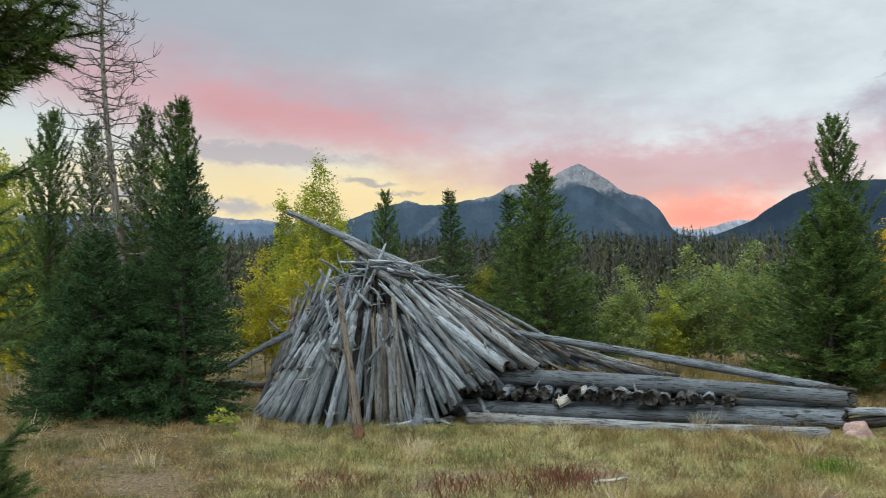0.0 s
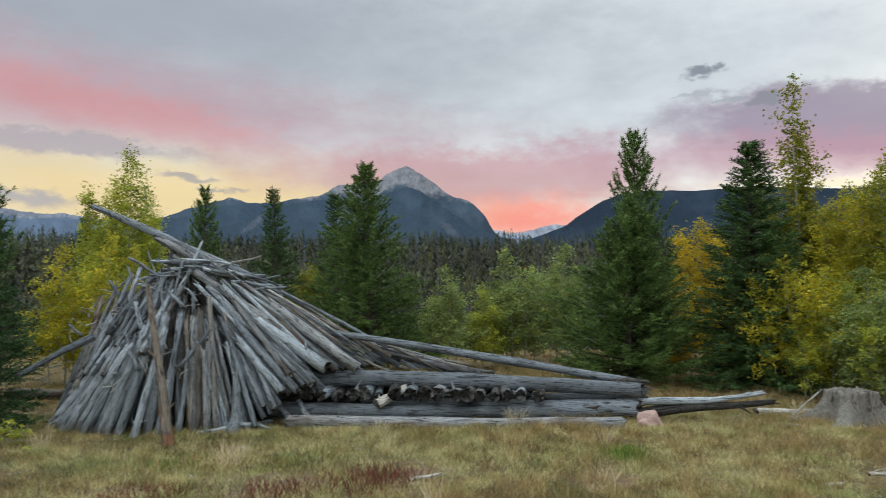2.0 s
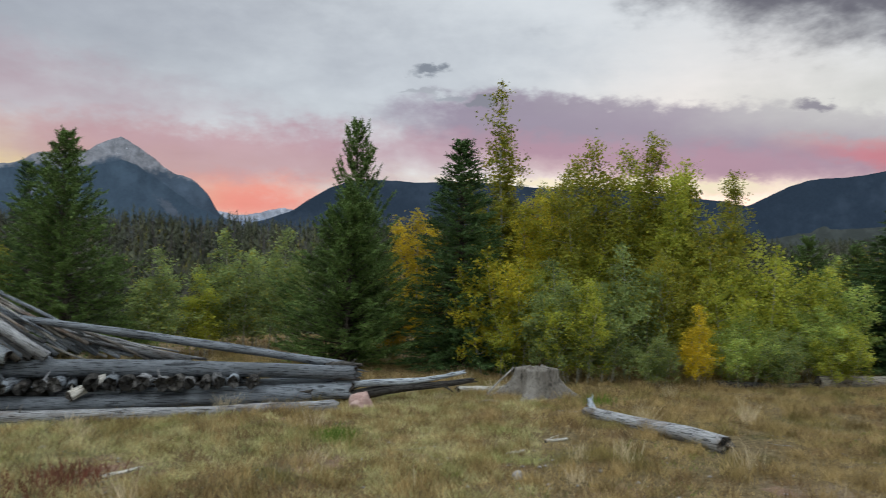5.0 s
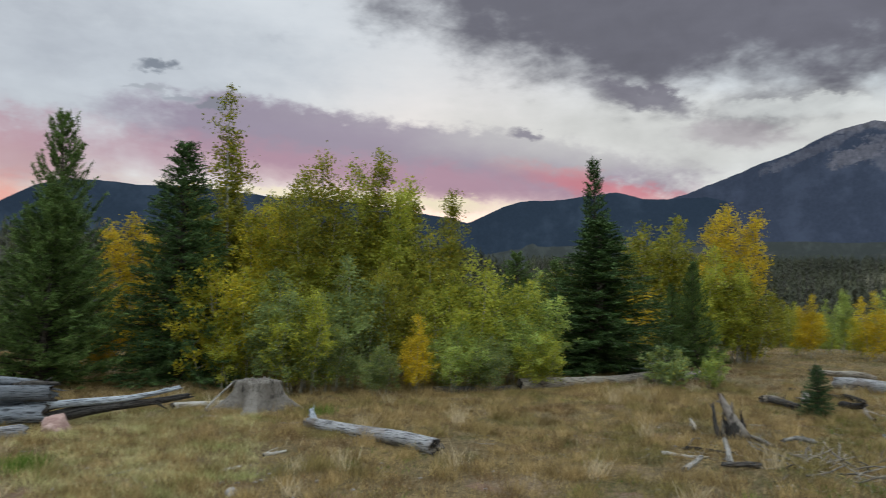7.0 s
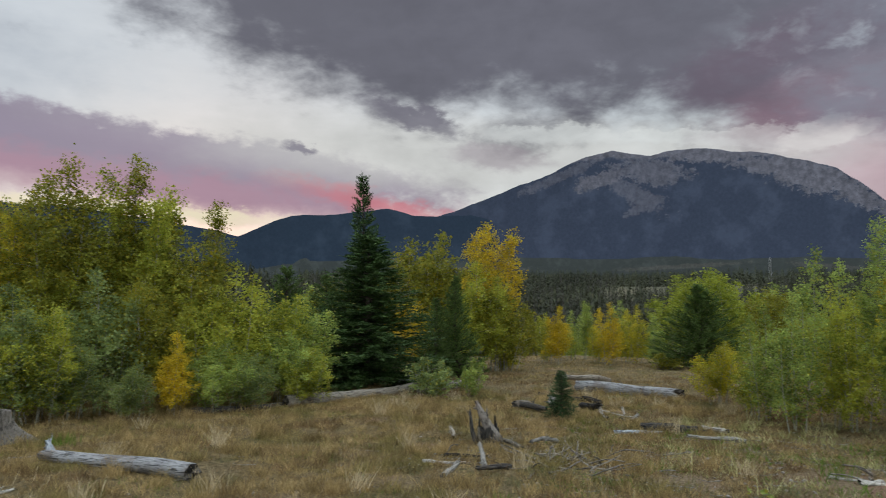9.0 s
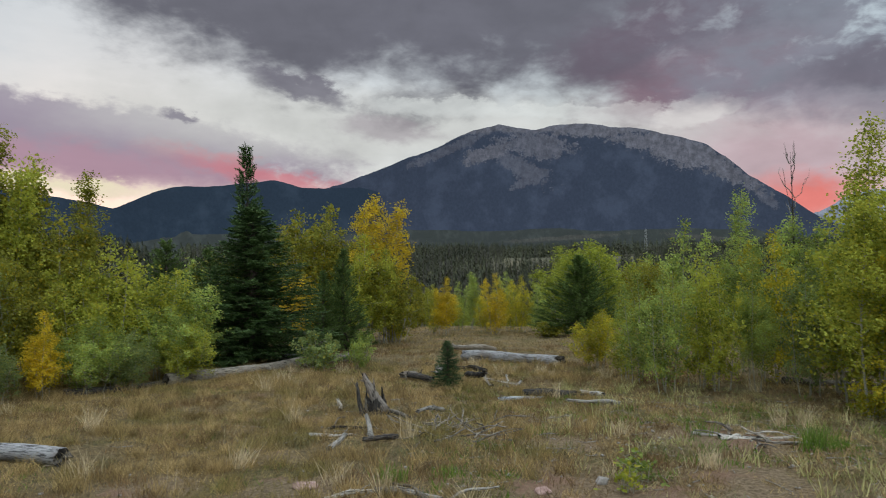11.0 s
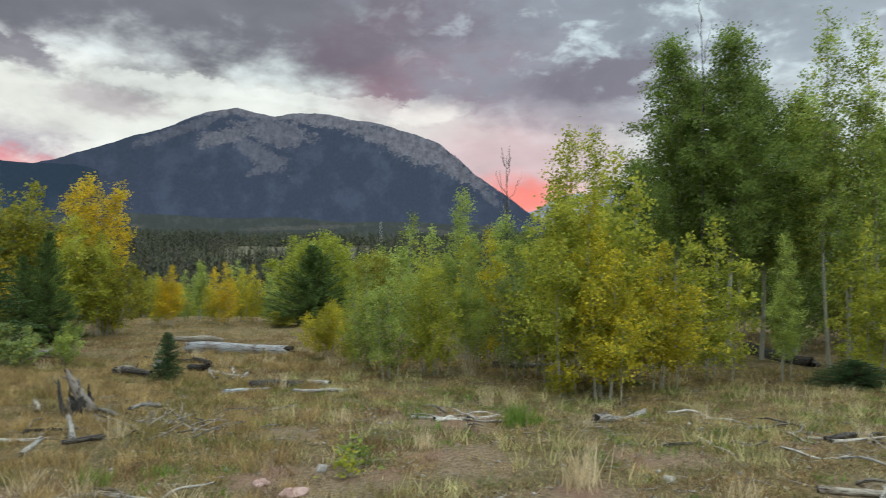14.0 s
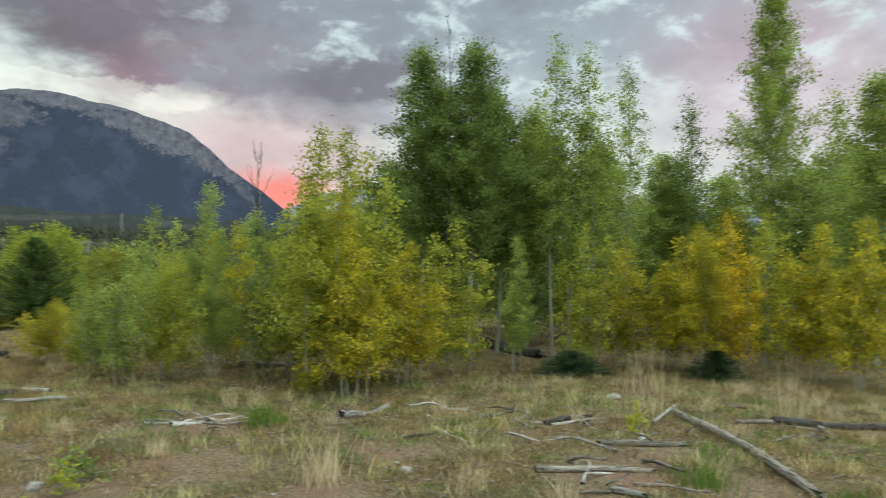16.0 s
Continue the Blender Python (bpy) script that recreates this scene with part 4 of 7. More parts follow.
grow([(-4.5, 22.0, 4.43, 0.76, "pine_b", ""),
      (0.4, 20.0, 4.18, 0.77, "spruce_b", ""),
      (4.8, 20.0, 4.09, 0.82, "spruce_b", ""),
      (8.2, 15.5, 4.15, 1.36, "spruce_c", ""),
      (-12.4, 21.0, 3.40, 0.57, "pine_b", ""),
      (27.5, 13.7, 4.32, 0.78, "pine_a", ""),
      (27.0, 13.0, 3.04, 1.33, "pine_c", ""),
      (13.4, 15.0, 2.05, 0.90, "aspen_c", "sage"),
      (18.2, 15.5, 2.45, 1.0, "aspen_c", "sage"),
      (20.2, 16.2, 2.10, 0.9, "aspen_c", "sage"),
      (22.4, 17.0, 2.60, 0.98, "aspen_a", "sage"),
      (2.8, 21.0, 2.25, 1.37, "aspen_e", "olive"),
      (16.4, 15.2, 1.60, 0.70, "aspen_b", "yellowgreen")])
grow([(32.3, 15.0, 2.90, 0.80, "aspen_a", "gold"),
      (33.2, 14.6, 1.60, 0.65, "aspen_b", "gold"),
      (35.9, 13.1, 3.97, 1.02, "spruce_a", ""),
      (38.2, 14.8, 5.48, 1.00, "thin_aspen", "olive"),
      (38.8, 14.9, 3.25, 0.81, "aspen_c", "olive"),
      (38.4, 15.0, 4.50, 0.95, "aspen_a", "olive"),
      (38.5, 12.6, 2.04, 1.02, "aspen_e", "yellow"),
      (42.4, 12.2, 1.91, 0.86, "aspen_b", "sage"),
      (45.6, 14.2, 4.13, 1.08, "aspen_d", "olive"),
      (49.8, 14.6, 4.32, 0.79, "aspen_c", "olive"),
      (47.8, 12.4, 2.17, 0.87, "aspen_c", "sage"),
      (52.7, 14.2, 3.25, 1.23, "aspen_c", "olive"),
      (55.3, 14.8, 3.60, 0.72, "aspen_a", "olive"),
      (52.8, 12.0, 1.25, 0.42, "aspen_b", "gold"),
      (50.0, 11.8, 0.77, 0.83, "aspen_b", "sage"),
      (57.9, 12.7, 0.91, 0.83, "aspen_e", "sage"),
      (58.8, 14.0, 1.97, 1.14, "aspen_c", "yellowgreen")])
grow([(44.1, 13.9, 3.78, 0.99, "aspen_c", "olive"),
      (47.5, 14.4, 4.02, 1.12, "aspen_d", "yellowgreen"),
      (51.7, 14.4, 3.75, 0.97, "aspen_c", "yellowgreen"),
      (41.4, 14.3, 3.35, 0.85, "aspen_c", "yellow"),
      (53.5, 13.6, 2.63, 0.81, "aspen_c", "olive"),
      (56.7, 13.4, 2.33, 0.73, "aspen_c", "yellowgreen"),
      (48.2, 14.8, 3.48, 1.28, "aspen_c", "olive"),
      (43.2, 13.6, 2.30, 1.03, "aspen_c", "yellowgreen"),
      (51.1, 12.9, 2.10, 0.98, "aspen_e", "olive"),
      (54.7, 13.2, 1.94, 1.00, "aspen_c", "yellowgreen"),
      (55.6, 12.4, 1.12, 0.81, "aspen_e", "green"),
      (46.2, 12.0, 1.08, 0.78, "aspen_e", "sage"),
      (39.9, 12.5, 1.21, 0.81, "aspen_e", "yellowgreen"),
      (30.5, 14.5, 0.88, 0.79, "aspen_e", "orange"),
      (60.6, 13.4, 1.23, 1.02, "aspen_e", "green"),
      (61.8, 13.2, 0.96, 0.86, "aspen_e", "yellowgreen")])
grow([(61.2, 14.5, 1.69, 1.18, "aspen_b", "green"),
      (44.5, 12.0, 1.60, 0.78, "aspen_c", "yellowgreen"),
      (42.3, 15.5, 2.98, 1.01, "aspen_c", "orange"),
      (65.4, 16.5, 4.50, 0.63, "spruce_b", ""),
      (65.6, 16.1, 3.18, 1.62, "spruce_a", ""),
      (59.5, 27.0, 3.08, 1.11, "pine_b", ""),
      (62.1, 29.0, 2.89, 1.06, "pine_b", ""),
      (68.9, 24.0, 3.82, 1.95, "aspen_c", "olive"),
      (71.1, 25.0, 4.18, 1.63, "aspen_d", "olive"),
      (74.6, 22.0, 4.15, 1.20, "aspen_a", "gold"),
      (73.7, 21.0, 3.00, 1.20, "aspen_c", "yellowgreen"),
      (75.4, 21.0, 2.60, 0.90, "aspen_c", "yellowgreen"),
      (76.0, 21.0, 2.36, 1.14, "aspen_c", "olive"),
      (69.0, 21.0, 1.87, 0.91, "aspen_e", "gold"),
      (70.9, 18.2, 1.91, 0.55, "spruce_c", ""),
      (72.8, 18.5, 2.45, 0.61, "spruce_c", "")])
grow([(77.9, 40.0, 1.08, 1.74, "aspen_c", "olive"),
      (79.0, 38.0, 0.54, 1.65, "aspen_b", "green"),
      (80.6, 40.0, 0.48, 1.74, "aspen_e", "yellowgreen"),
      (82.8, 41.0, 0.60, 1.78, "aspen_c", "green"),
      (84.9, 42.0, 0.42, 1.82, "aspen_b", "yellow"),
      (87.0, 43.0, 0.87, 2.33, "aspen_c", "green"),
      (92.6, 44.0, 2.00, 2.39, "aspen_c", "green"),
      (81.5, 46.0, 1.68, 1.30, "aspen_d", "green"),
      (63.2, 30.0, 2.80, 1.63, "aspen_c", "olive"),
      (61.1, 32.0, 2.62, 1.74, "aspen_c", "green"),
      (78.4, 34.0, 1.46, 1.66, "aspen_c", "olive"),
      (80.1, 32.0, 1.07, 1.39, "aspen_b", "yellow"),
      (82.5, 34.0, 1.09, 1.48, "aspen_e", "yellowgreen")])
grow([(79.0, 25.0, 1.56, 0.49, "aspen_f", "yellowgreen"),
      (79.9, 24.0, 1.81, 0.60, "aspen_g", "gold"),
      (80.8, 26.0, 1.64, 0.50, "aspen_f", "green"),
      (81.8, 27.0, 2.03, 0.49, "aspen_g", "green"),
      (82.8, 25.0, 1.50, 0.51, "aspen_f", "yellow"),
      (83.7, 24.0, 1.88, 0.60, "aspen_g", "gold"),
      (84.7, 26.0, 1.67, 0.47, "aspen_f", "yellow"),
      (85.6, 25.0, 1.83, 0.51, "aspen_g", "yellow"),
      (86.7, 26.0, 1.54, 0.53, "aspen_f", "green"),
      (84.3, 38.0, 2.17, 0.91, "aspen_g", "green"),
      (78.1, 30.0, 1.10, 1.24, "aspen_e", "olive"),
      (88.7, 34.0, 3.05, 2.9, "aspen_b", "lime"),
      (91.2, 35.0, 3.50, 3.1, "aspen_b", "lime"),
      (90.0, 36.0, 3.60, 3.1, "aspen_e", "lime"),
      (89.6, 24.0, 2.45, 1.35, "pine_c", ""),
      (94.6, 38.0, 3.00, 2.0, "aspen_e", "green"),
      (94.9, 30.0, 2.53, 1.63, "aspen_c", "olive")])
grow([(91.4, 14.6, 1.12, 0.62, "aspen_b", "yellow"),
      (93.4, 13.4, 1.42, 0.40, "aspen_f", "yellowgreen"),
      (94.5, 12.8, 1.71, 0.50, "aspen_g", "green"),
      (96.2, 11.9, 1.84, 0.52, "aspen_f", "green"),
      (97.4, 17.0, 2.88, 0.83, "aspen_d", "green"),
      (98.5, 12.6, 1.99, 0.57, "aspen_g", "yellowgreen"),
      (99.9, 12.2, 1.88, 0.50, "aspen_f", "yellowgreen"),
      (101.3, 14.8, 3.23, 0.77, "aspen_d", "green"),
      (102.1, 12.4, 2.06, 0.46, "aspen_g", "green"),
      (103.5, 13.3, 2.38, 0.66, "aspen_f", "yellow"),
      (104.5, 15.0, 2.80, 0.73, "aspen_g", "green"),
      (105.4, 12.3, 2.05, 0.51, "aspen_f", "sage"),
      (107.2, 12.6, 2.15, 0.52, "aspen_g", "green"),
      (109.7, 11.0, 3.63, 0.92, "aspen_d", "yellowgreen"),
      (108.3, 11.8, 2.95, 0.95, "aspen_c", "yellowgreen"),
      (112.3, 12.0, 3.40, 1.0, "aspen_d", "yellowgreen"),
      (111.1, 10.8, 2.72, 0.53, "aspen_g", "yellow"),
      (112.4, 10.6, 1.97, 0.80, "aspen_b", "yellow")])
grow([(110.9, 12.4, 3.89, 0.87, "aspen_d", "yellowgreen"),
      (116.7, 15.6, 6.30, 1.25, "tall_aspen", "dark"),
      (120.4, 15.2, 6.25, 1.25, "tall_aspen", "dark"),
      (118.6, 16.6, 5.70, 1.45, "tall_aspen", "dark"),
      (122.2, 16.4, 5.60, 1.25, "tall_aspen", "dark"),
      (126.1, 15.6, 6.45, 1.20, "open_aspen", "green"),
      (128.9, 15.6, 6.20, 1.25, "open_aspen", "green"),
      (131.4, 16.4, 6.00, 1.10, "open_aspen", "green"),
      (124.2, 16.8, 5.30, 1.40, "tall_aspen", "green"),
      (135.4, 19.0, 5.90, 1.20, "open_aspen", "dark"),
      (141.0, 18.6, 8.60, 1.15, "tall_aspen", "green"),
      (144.6, 20.0, 6.06, 1.50, "open_aspen", "green"),
      (147.3, 17.2, 5.69, 1.40, "tall_aspen", "green"),
      (133.7, 19.0, 4.60, 1.40, "tall_aspen", "green")])
grow([(113.6, 20.0, 4.60, 1.90, "tall_aspen", "dark"),
      (119.1, 22.0, 5.57, 2.10, "tall_aspen", "dark"),
      (124.2, 22.0, 5.91, 2.10, "tall_aspen", "green"),
      (129.7, 22.0, 5.39, 2.10, "tall_aspen", "green"),
      (134.1, 23.0, 4.35, 2.10, "tall_aspen", "dark"),
      (138.4, 23.0, 4.60, 2.10, "tall_aspen", "green"),
      (142.7, 23.0, 4.72, 2.10, "tall_aspen", "dark"),
      (146.5, 22.0, 5.10, 2.10, "tall_aspen", "green"),
      (108.1, 16.0, 3.33, 1.21, "aspen_c", "green")])
for k in range(15):
    grow([(106 + 3.0 * k, 18.0 + (k * 37 % 11) * 0.6, 2.3 + (k * 53 % 9) * 0.13, 1.35, "aspen_e", ("dark", "green", "dark", "olive")[k % 4])])
grow([(135.0, 14.5, 2.39, 1.02, "aspen_b", "yellow"),
      (138.4, 14.0, 2.65, 0.76, "aspen_e", "gold"),
      (136.5, 13.6, 2.54, 0.66, "aspen_g", "yellow"),
      (140.9, 16.0, 2.90, 0.90, "aspen_c", "yellowgreen"),
      (143.8, 14.5, 2.58, 0.94, "aspen_e", "yellow"),
      (146.5, 13.5, 2.59, 0.88, "aspen_b", "yellow"),
      (128.5, 13.9, 2.50, 0.70, "aspen_g", "yellowgreen"),
      (123.6, 13.6, 2.3, 0.55, "aspen_g", "green"),
      (119.4, 12.8, 2.46, 0.83, "aspen_d", "yellowgreen"),
      (115.8, 11.6, 2.11, 0.88, "aspen_b", "yellow"),
      (131.4, 14.6, 2.3, 0.70, "aspen_g", "yellow"),
      (113.2, 12.0, 2.39, 0.78, "aspen_c", "yellowgreen")])
for one in KINDS.values():
    del one["size_h"], one["size_r"]


# ---------------------------------------------------------------- logs
def log_mesh(length, r0, r1, seed, bend=0.02, sides=11, stubs=0, hollow=False, flare=0.0):
    """A barkless log along +z: uneven girth, a slight bend, checked ends, broken branch stubs."""
    rng = np.random.default_rng(seed)
    n = max(6, int(length / 0.22))
    s = np.linspace(0, 1, n)
    ph = rng.uniform(0, 6.28, 6)
    cx = bend * length * (np.sin(s * 3.1) + (0.35 if length < 2.4 else 0.08) * np.sin(s * 8 + ph[0]))
    cy = bend * length * 0.6 * np.sin(s * 5 + ph[1])
    cx, cy = cx - cx[0] * (1 - s) - cx[-1] * s, cy - cy[0] * (1 - s) - cy[-1] * s
    th = np.linspace(0, 2 * np.pi, sides, endpoint=False)
    rad = ((r0 + (r1 - r0) * s) * (1 + flare * np.exp(-s * 9)))[:, None] * (1 + (0.07 + 0.25 * flare * np.exp(-s * 9))[:, None] * np.sin(3 * th + ph[2])[None] + 0.05 * np.sin(2 * th[None] + s[:, None] * 9 + ph[3]) + rng.normal(size=(n, sides)) * 0.035 + 0.05 * np.sin(s[:, None] * length * 5 + ph[4]))
    z = np.repeat((s * length)[:, None], sides, 1)
    z[0] += rng.normal(size=sides) * r0 * (0.6 if hollow else 0.25)
    z[-1] += rng.normal(size=sides) * r1 * (0.5 if r1 > 0.06 else 1.1)
    v = np.stack([cx[:, None] + rad * np.cos(th), cy[:, None] + rad * np.sin(th), z], -1).reshape(-1, 3).tolist()
    f = [(i * sides + j, i * sides + (j + 1) % sides, (i + 1) * sides + (j + 1) % sides, (i + 1) * sides + j) for i in range(n - 1) for j in range(sides)]
    body = len(f)
    for ring, zz, rr in ((0, 0.25 * r0 * (2.2 if hollow else 0.15), r0), (n - 1, length - 0.15 * r1, r1)):
        c = len(v)
        v.append((float(cx[ring]), float(cy[ring]), float(zz)))
        for j in range(sides):
            q = (ring * sides + j, ring * sides + (j + 1) % sides, c)
            f.append(q if ring else q[::-1])
    caps = len(f)
    gone = set()
    for _ in range(stubs):                          # a side face shrinks to a broken twig that grows out of it
        i, j = int(rng.integers(0, n - 1)), int(rng.integers(sides))
        if i * sides + j in gone:
            continue
        gone.add(i * sides + j)
        quad = f[i * sides + j]
        q = np.array([v[a] for a in quad])
        c = q.mean(0) + (q[3] - q[0]) * rng.uniform(-0.3, 0.3)
        d = unit(np.array([c[0] - cx[i], c[1] - cy[i], 0.0]) * 12 + np.array([0, 0, rng.uniform(0.0, 0.5)]))
        L = rng.uniform(0.02, 0.12)
        w = min(0.016, 0.26 * (r0 + r1) / 2) * rng.uniform(0.5, 1.0)
        a = unit(np.cross(d, [0.1, 0.2, 1.0]))
        g = np.cross(d, a)
        hook = np.array([0, 0, rng.uniform(-0.3, 0.8)]) * L + a * rng.normal() * L * 0.3
        if np.dot(np.cross(q[1] - q[0], q[3] - q[0]), np.cross(a - g, -a - g)) < 0:
            a = -a
        ring = [(-a - g), (a - g), (a + g), (-a + g)]
        last = list(quad)
        for far, wide in ((0.0, 1.0), (0.55, 0.6), (1.0, 0.2)):
            k = len(v)
            v += [tuple(c + d * L * far + hook * far * far + o * w * wide) for o in ring]
            f += [(last[m], last[(m + 1) % 4], k + (m + 1) % 4, k + m) for m in range(4)]
            last = [k, k + 1, k + 2, k + 3]
        f.append(tuple(last))
    kinds = [0] * body + [1] * (caps - body) + [0] * (len(f) - caps)
    kinds = [x for k, x in enumerate(kinds) if k not in gone]
    f = [x for k, x in enumerate(f) if k not in gone]
    me = bpy.data.meshes.new("log")
    me.from_pydata([tuple(map(float, p)) for p in v], [], f)
    me.polygons.foreach_set("use_smooth", [k < body - len(gone) for k in range(len(f))])
    me.polygons.foreach_set("material_index", kinds)
    me.update()
    return me


def lay(p0, p1, r0, r1, seed, mat, label, name="log", group="", bend=0.012, stubs=0, hollow=False, sides=11, flare=0.0):
    """A log from its foot p0 to its tip p1."""
    p0, p1 = Vector(p0), Vector(p1)
    me = log_mesh((p1 - p0).length, r0, r1, seed, bend, sides, stubs, hollow, flare)
    me.materials.append(mat)
    me.materials.append(CHARRED_END if hollow else END_GRAIN)
    ob = new(name, me)
    ob.matrix_world = Matrix.Translation(p0) @ (p1 - p0).to_track_quat("Z", "Y").to_matrix().to_4x4() @ pose(0, 0, 0, 0, 0, seed * 47 % 360)
    return tagged(ob, label, name, group)


PILE = "logs of the pile"
GREY = "silver-grey weathered log leaning on the wood pile"
rng = random.Random(7)
number = 300


def lean(foot, top, r, mat=GREY_WOOD, label=GREY, stubs=1, bend=0.012, taper=None):
    global number
    number += 1
    name = "log" if r > 0.045 else ("pole" if r > 0.024 else "stick")
    return lay(foot, top, r, r * (taper or rng.uniform(0.45, 0.85)), number, mat, label.replace("log", name) if label == GREY else label, name, PILE, bend, stubs)


# the tent of poles: a lopsided mound, steep to the left, running out to the right over the stack
HEART = Vector((-1.0, 10.12, 0))


def on_mound(a, h, out=0.0):
    """Place on the mound at the bearing a (from the front, to the right) and the share h of its height."""
    r = max(0.0, 1 - max(0.0, h) ** 1.9)
    p = HEART + Vector(((1.5 * r + out) * math.sin(a), -(0.98 * r + out) * math.cos(a), 2.12 * h))
    if h < 0.02:
        p.z = height(p.x, p.y) - 0.03
    return p


def mound(x, z):
    """How far off the mound's face stands at that place of its front view."""
    r = max(0.0, 1 - (max(z, 0.0) / 2.12) ** 1.9)
    return 10.12 - 0.98 * math.sqrt(max(r * r - ((x + 1.0) / 1.5) ** 2, 0.02))


def shelf(x, z):
    """The same for the long slope that runs down over the stack."""
    return 9.22 + 0.10 * x + 0.5 * (z - 0.45)


SHADES = (SLATE_WOOD, GREY_WOOD, SMOKY_WOOD, GREY_WOOD, SMOKY_WOOD, GREY_WOOD, GREY_WOOD, MOTTLED_WOOD)
COOL = (GREY_WOOD, SMOKY_WOOD, GREY_WOOD, GREY_WOOD, SMOKY_WOOD, SLATE_WOOD)
WORN = (GREY_WOOD, MOTTLED_WOOD, SMOKY_WOOD, PALE_WOOD, BROWN_WOOD, GREY_WOOD, MOTTLED_WOOD, GREY_WOOD, SMOKY_WOOD)
# mostly near black: the shade of the pile's gaps as pole colour
GAP_GLOOM = (DARK_WOOD, DARK_WOOD, DARK_WOOD, SLATE_WOOD)


def fan(count, feet, heads, girth, face, out, shades, loose=0.05, bend=0.008, stubs=3, taper=None):
    """Logs side by side, from the first foot and head to the last, laid on that face; (x, z) as seen from the front."""
    for i in range(count):
        u = (i + rng.uniform(0.15, 0.85)) / count
        ends = []
        for (x0, z0), (x1, z1) in (feet, heads):
            x, z = x0 + (x1 - x0) * u + rng.gauss(0, loose), z0 + (z1 - z0) * u + rng.gauss(0, loose)
            y = face(x, z) - out + rng.uniform(-0.09, 0.08)
            if z1 < 0.1 and z0 < 0.1:
                z = height(x, y) - 0.03
            ends.append(Vector((x, y, z)))
        lean(ends[0], ends[1], rng.uniform(*girth) * 0.92, rng.choice(shades), stubs=rng.randint(0, stubs), bend=rng.uniform(0.3, 1.0) * bend, taper=taper or rng.uniform(0.6, 0.9))


# inner poles all the way round, near black to paint the shade between logs
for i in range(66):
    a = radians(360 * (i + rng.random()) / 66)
    lean(on_mound(a, 0, -0.16), on_mound(a + rng.gauss(0, 0.1), rng.uniform(0.7, 0.86), -0.14), rng.uniform(0.035, 0.06), rng.choice(GAP_GLOOM), stubs=1, bend=0.006)
# its far side
for i in range(26):
    a = radians(95 + 160 * (i + rng.random()) / 26)
    lean(on_mound(a, 0), on_mound(a + rng.gauss(0, 0.1), rng.uniform(0.6, 0.9)), rng.uniform(0.035, 0.06), rng.choice(COOL), stubs=2)
# left flank: its edge, broad slabs leaning in, shorter ones above them
fan(11, ((-2.44, 0), (-2.0, 0)), ((-1.95, 1.10), (-1.60, 1.45)), (0.04, 0.058), mound, 0.02, COOL)
fan(9, ((-2.18, 0.45), (-1.75, 0.75)), ((-1.90, 1.45), (-1.42, 1.78)), (0.03, 0.045), mound, 0.04, WORN)
fan(7, ((-2.46, 0), (-1.75, 0)), ((-1.78, 0.85), (-1.32, 1.12)), (0.046, 0.066), mound, 0.12, COOL, 0.04, 0.005, 5, 0.8)
fan(6, ((-1.95, 0), (-1.20, 0)), ((-1.38, 1.20), (-1.02, 1.25)), (0.046, 0.068), mound, 0.15, COOL, 0.04, 0.005, 5, 0.85)
fan(10, ((-2.05, 0.55), (-1.30, 0.80)), ((-1.50, 1.35), (-1.02, 1.66)), (0.026, 0.045), mound, 0.13, SHADES, 0.06)
fan(8, ((-1.80, 0.95), (-1.15, 1.10)), ((-1.45, 1.62), (-0.90, 1.80)), (0.022, 0.04), mound, 0.10, SHADES, 0.07)
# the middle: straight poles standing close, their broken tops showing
# backing row whose dark colour stands for the shade behind the front poles
fan(12, ((-1.15, 0), (-0.10, 0)), ((-1.02, 1.30), (-0.48, 1.40)), (0.034, 0.05), mound, 0.0, GAP_GLOOM, 0.04)
fan(15, ((-1.16, 0), (-0.02, 0)), ((-0.98, 1.30), (-0.42, 1.24)), (0.026, 0.044), mound, 0.10, WORN, 0.045, 0.004, 6, 0.85)
fan(7, ((-0.86, 0), (-0.22, 0)), ((-0.80, 0.95), (-0.45, 1.0)), (0.024, 0.036), mound, 0.18, WORN, 0.07, 0.006, 6, 0.8)
lean((-0.66, 9.04, -0.03), (-0.72, 9.42, 1.36), 0.046, BROWN_WOOD, "brown log with peeling bark among grey poles", 6, 0.006, 0.8)
lean((-0.50, 9.03, -0.03), (-0.62, 9.40, 1.50), 0.036, PALE_WOOD, "pale bleached pole standing on the pile's front", 5, 0.006, 0.8)
# from the middle over to the slope
fan(8, ((-0.05, 0.10), (0.30, 0.36)), ((-0.46, 1.20), (-0.40, 1.36)), (0.028, 0.04), shelf, 0.06, COOL, 0.05)
# the slope: near-black ones below as painted shade, thick ones with sawn ends over them, thin ones on top
fan(14, ((0.10, 0.36), (1.30, 0.60)), ((-0.70, 1.50), (-0.10, 1.60)), (0.04, 0.06), shelf, -0.14, GAP_GLOOM)
fan(10, ((0.10, 0.40), (0.72, 0.46)), ((-0.62, 1.40), (-0.28, 1.50)), (0.032, 0.05), shelf, 0.02, SHADES, 0.05, 0.006)
fan(8, ((0.25, 0.62), (0.70, 0.68)), ((-0.72, 1.66), (-0.28, 1.60)), (0.03, 0.05), shelf, 0.10, SHADES, 0.06, 0.006)
fan(7, ((0.80, 0.62), (1.25, 0.64)), ((-0.40, 1.62), (-0.05, 1.60)), (0.036, 0.056), shelf, 0.0, WORN, 0.05, 0.006)
fan(9, ((1.20, 0.66), (1.72, 0.62)), ((-0.30, 1.66), (0.20, 1.52)), (0.026, 0.042), shelf, -0.04, COOL, 0.05, 0.008)
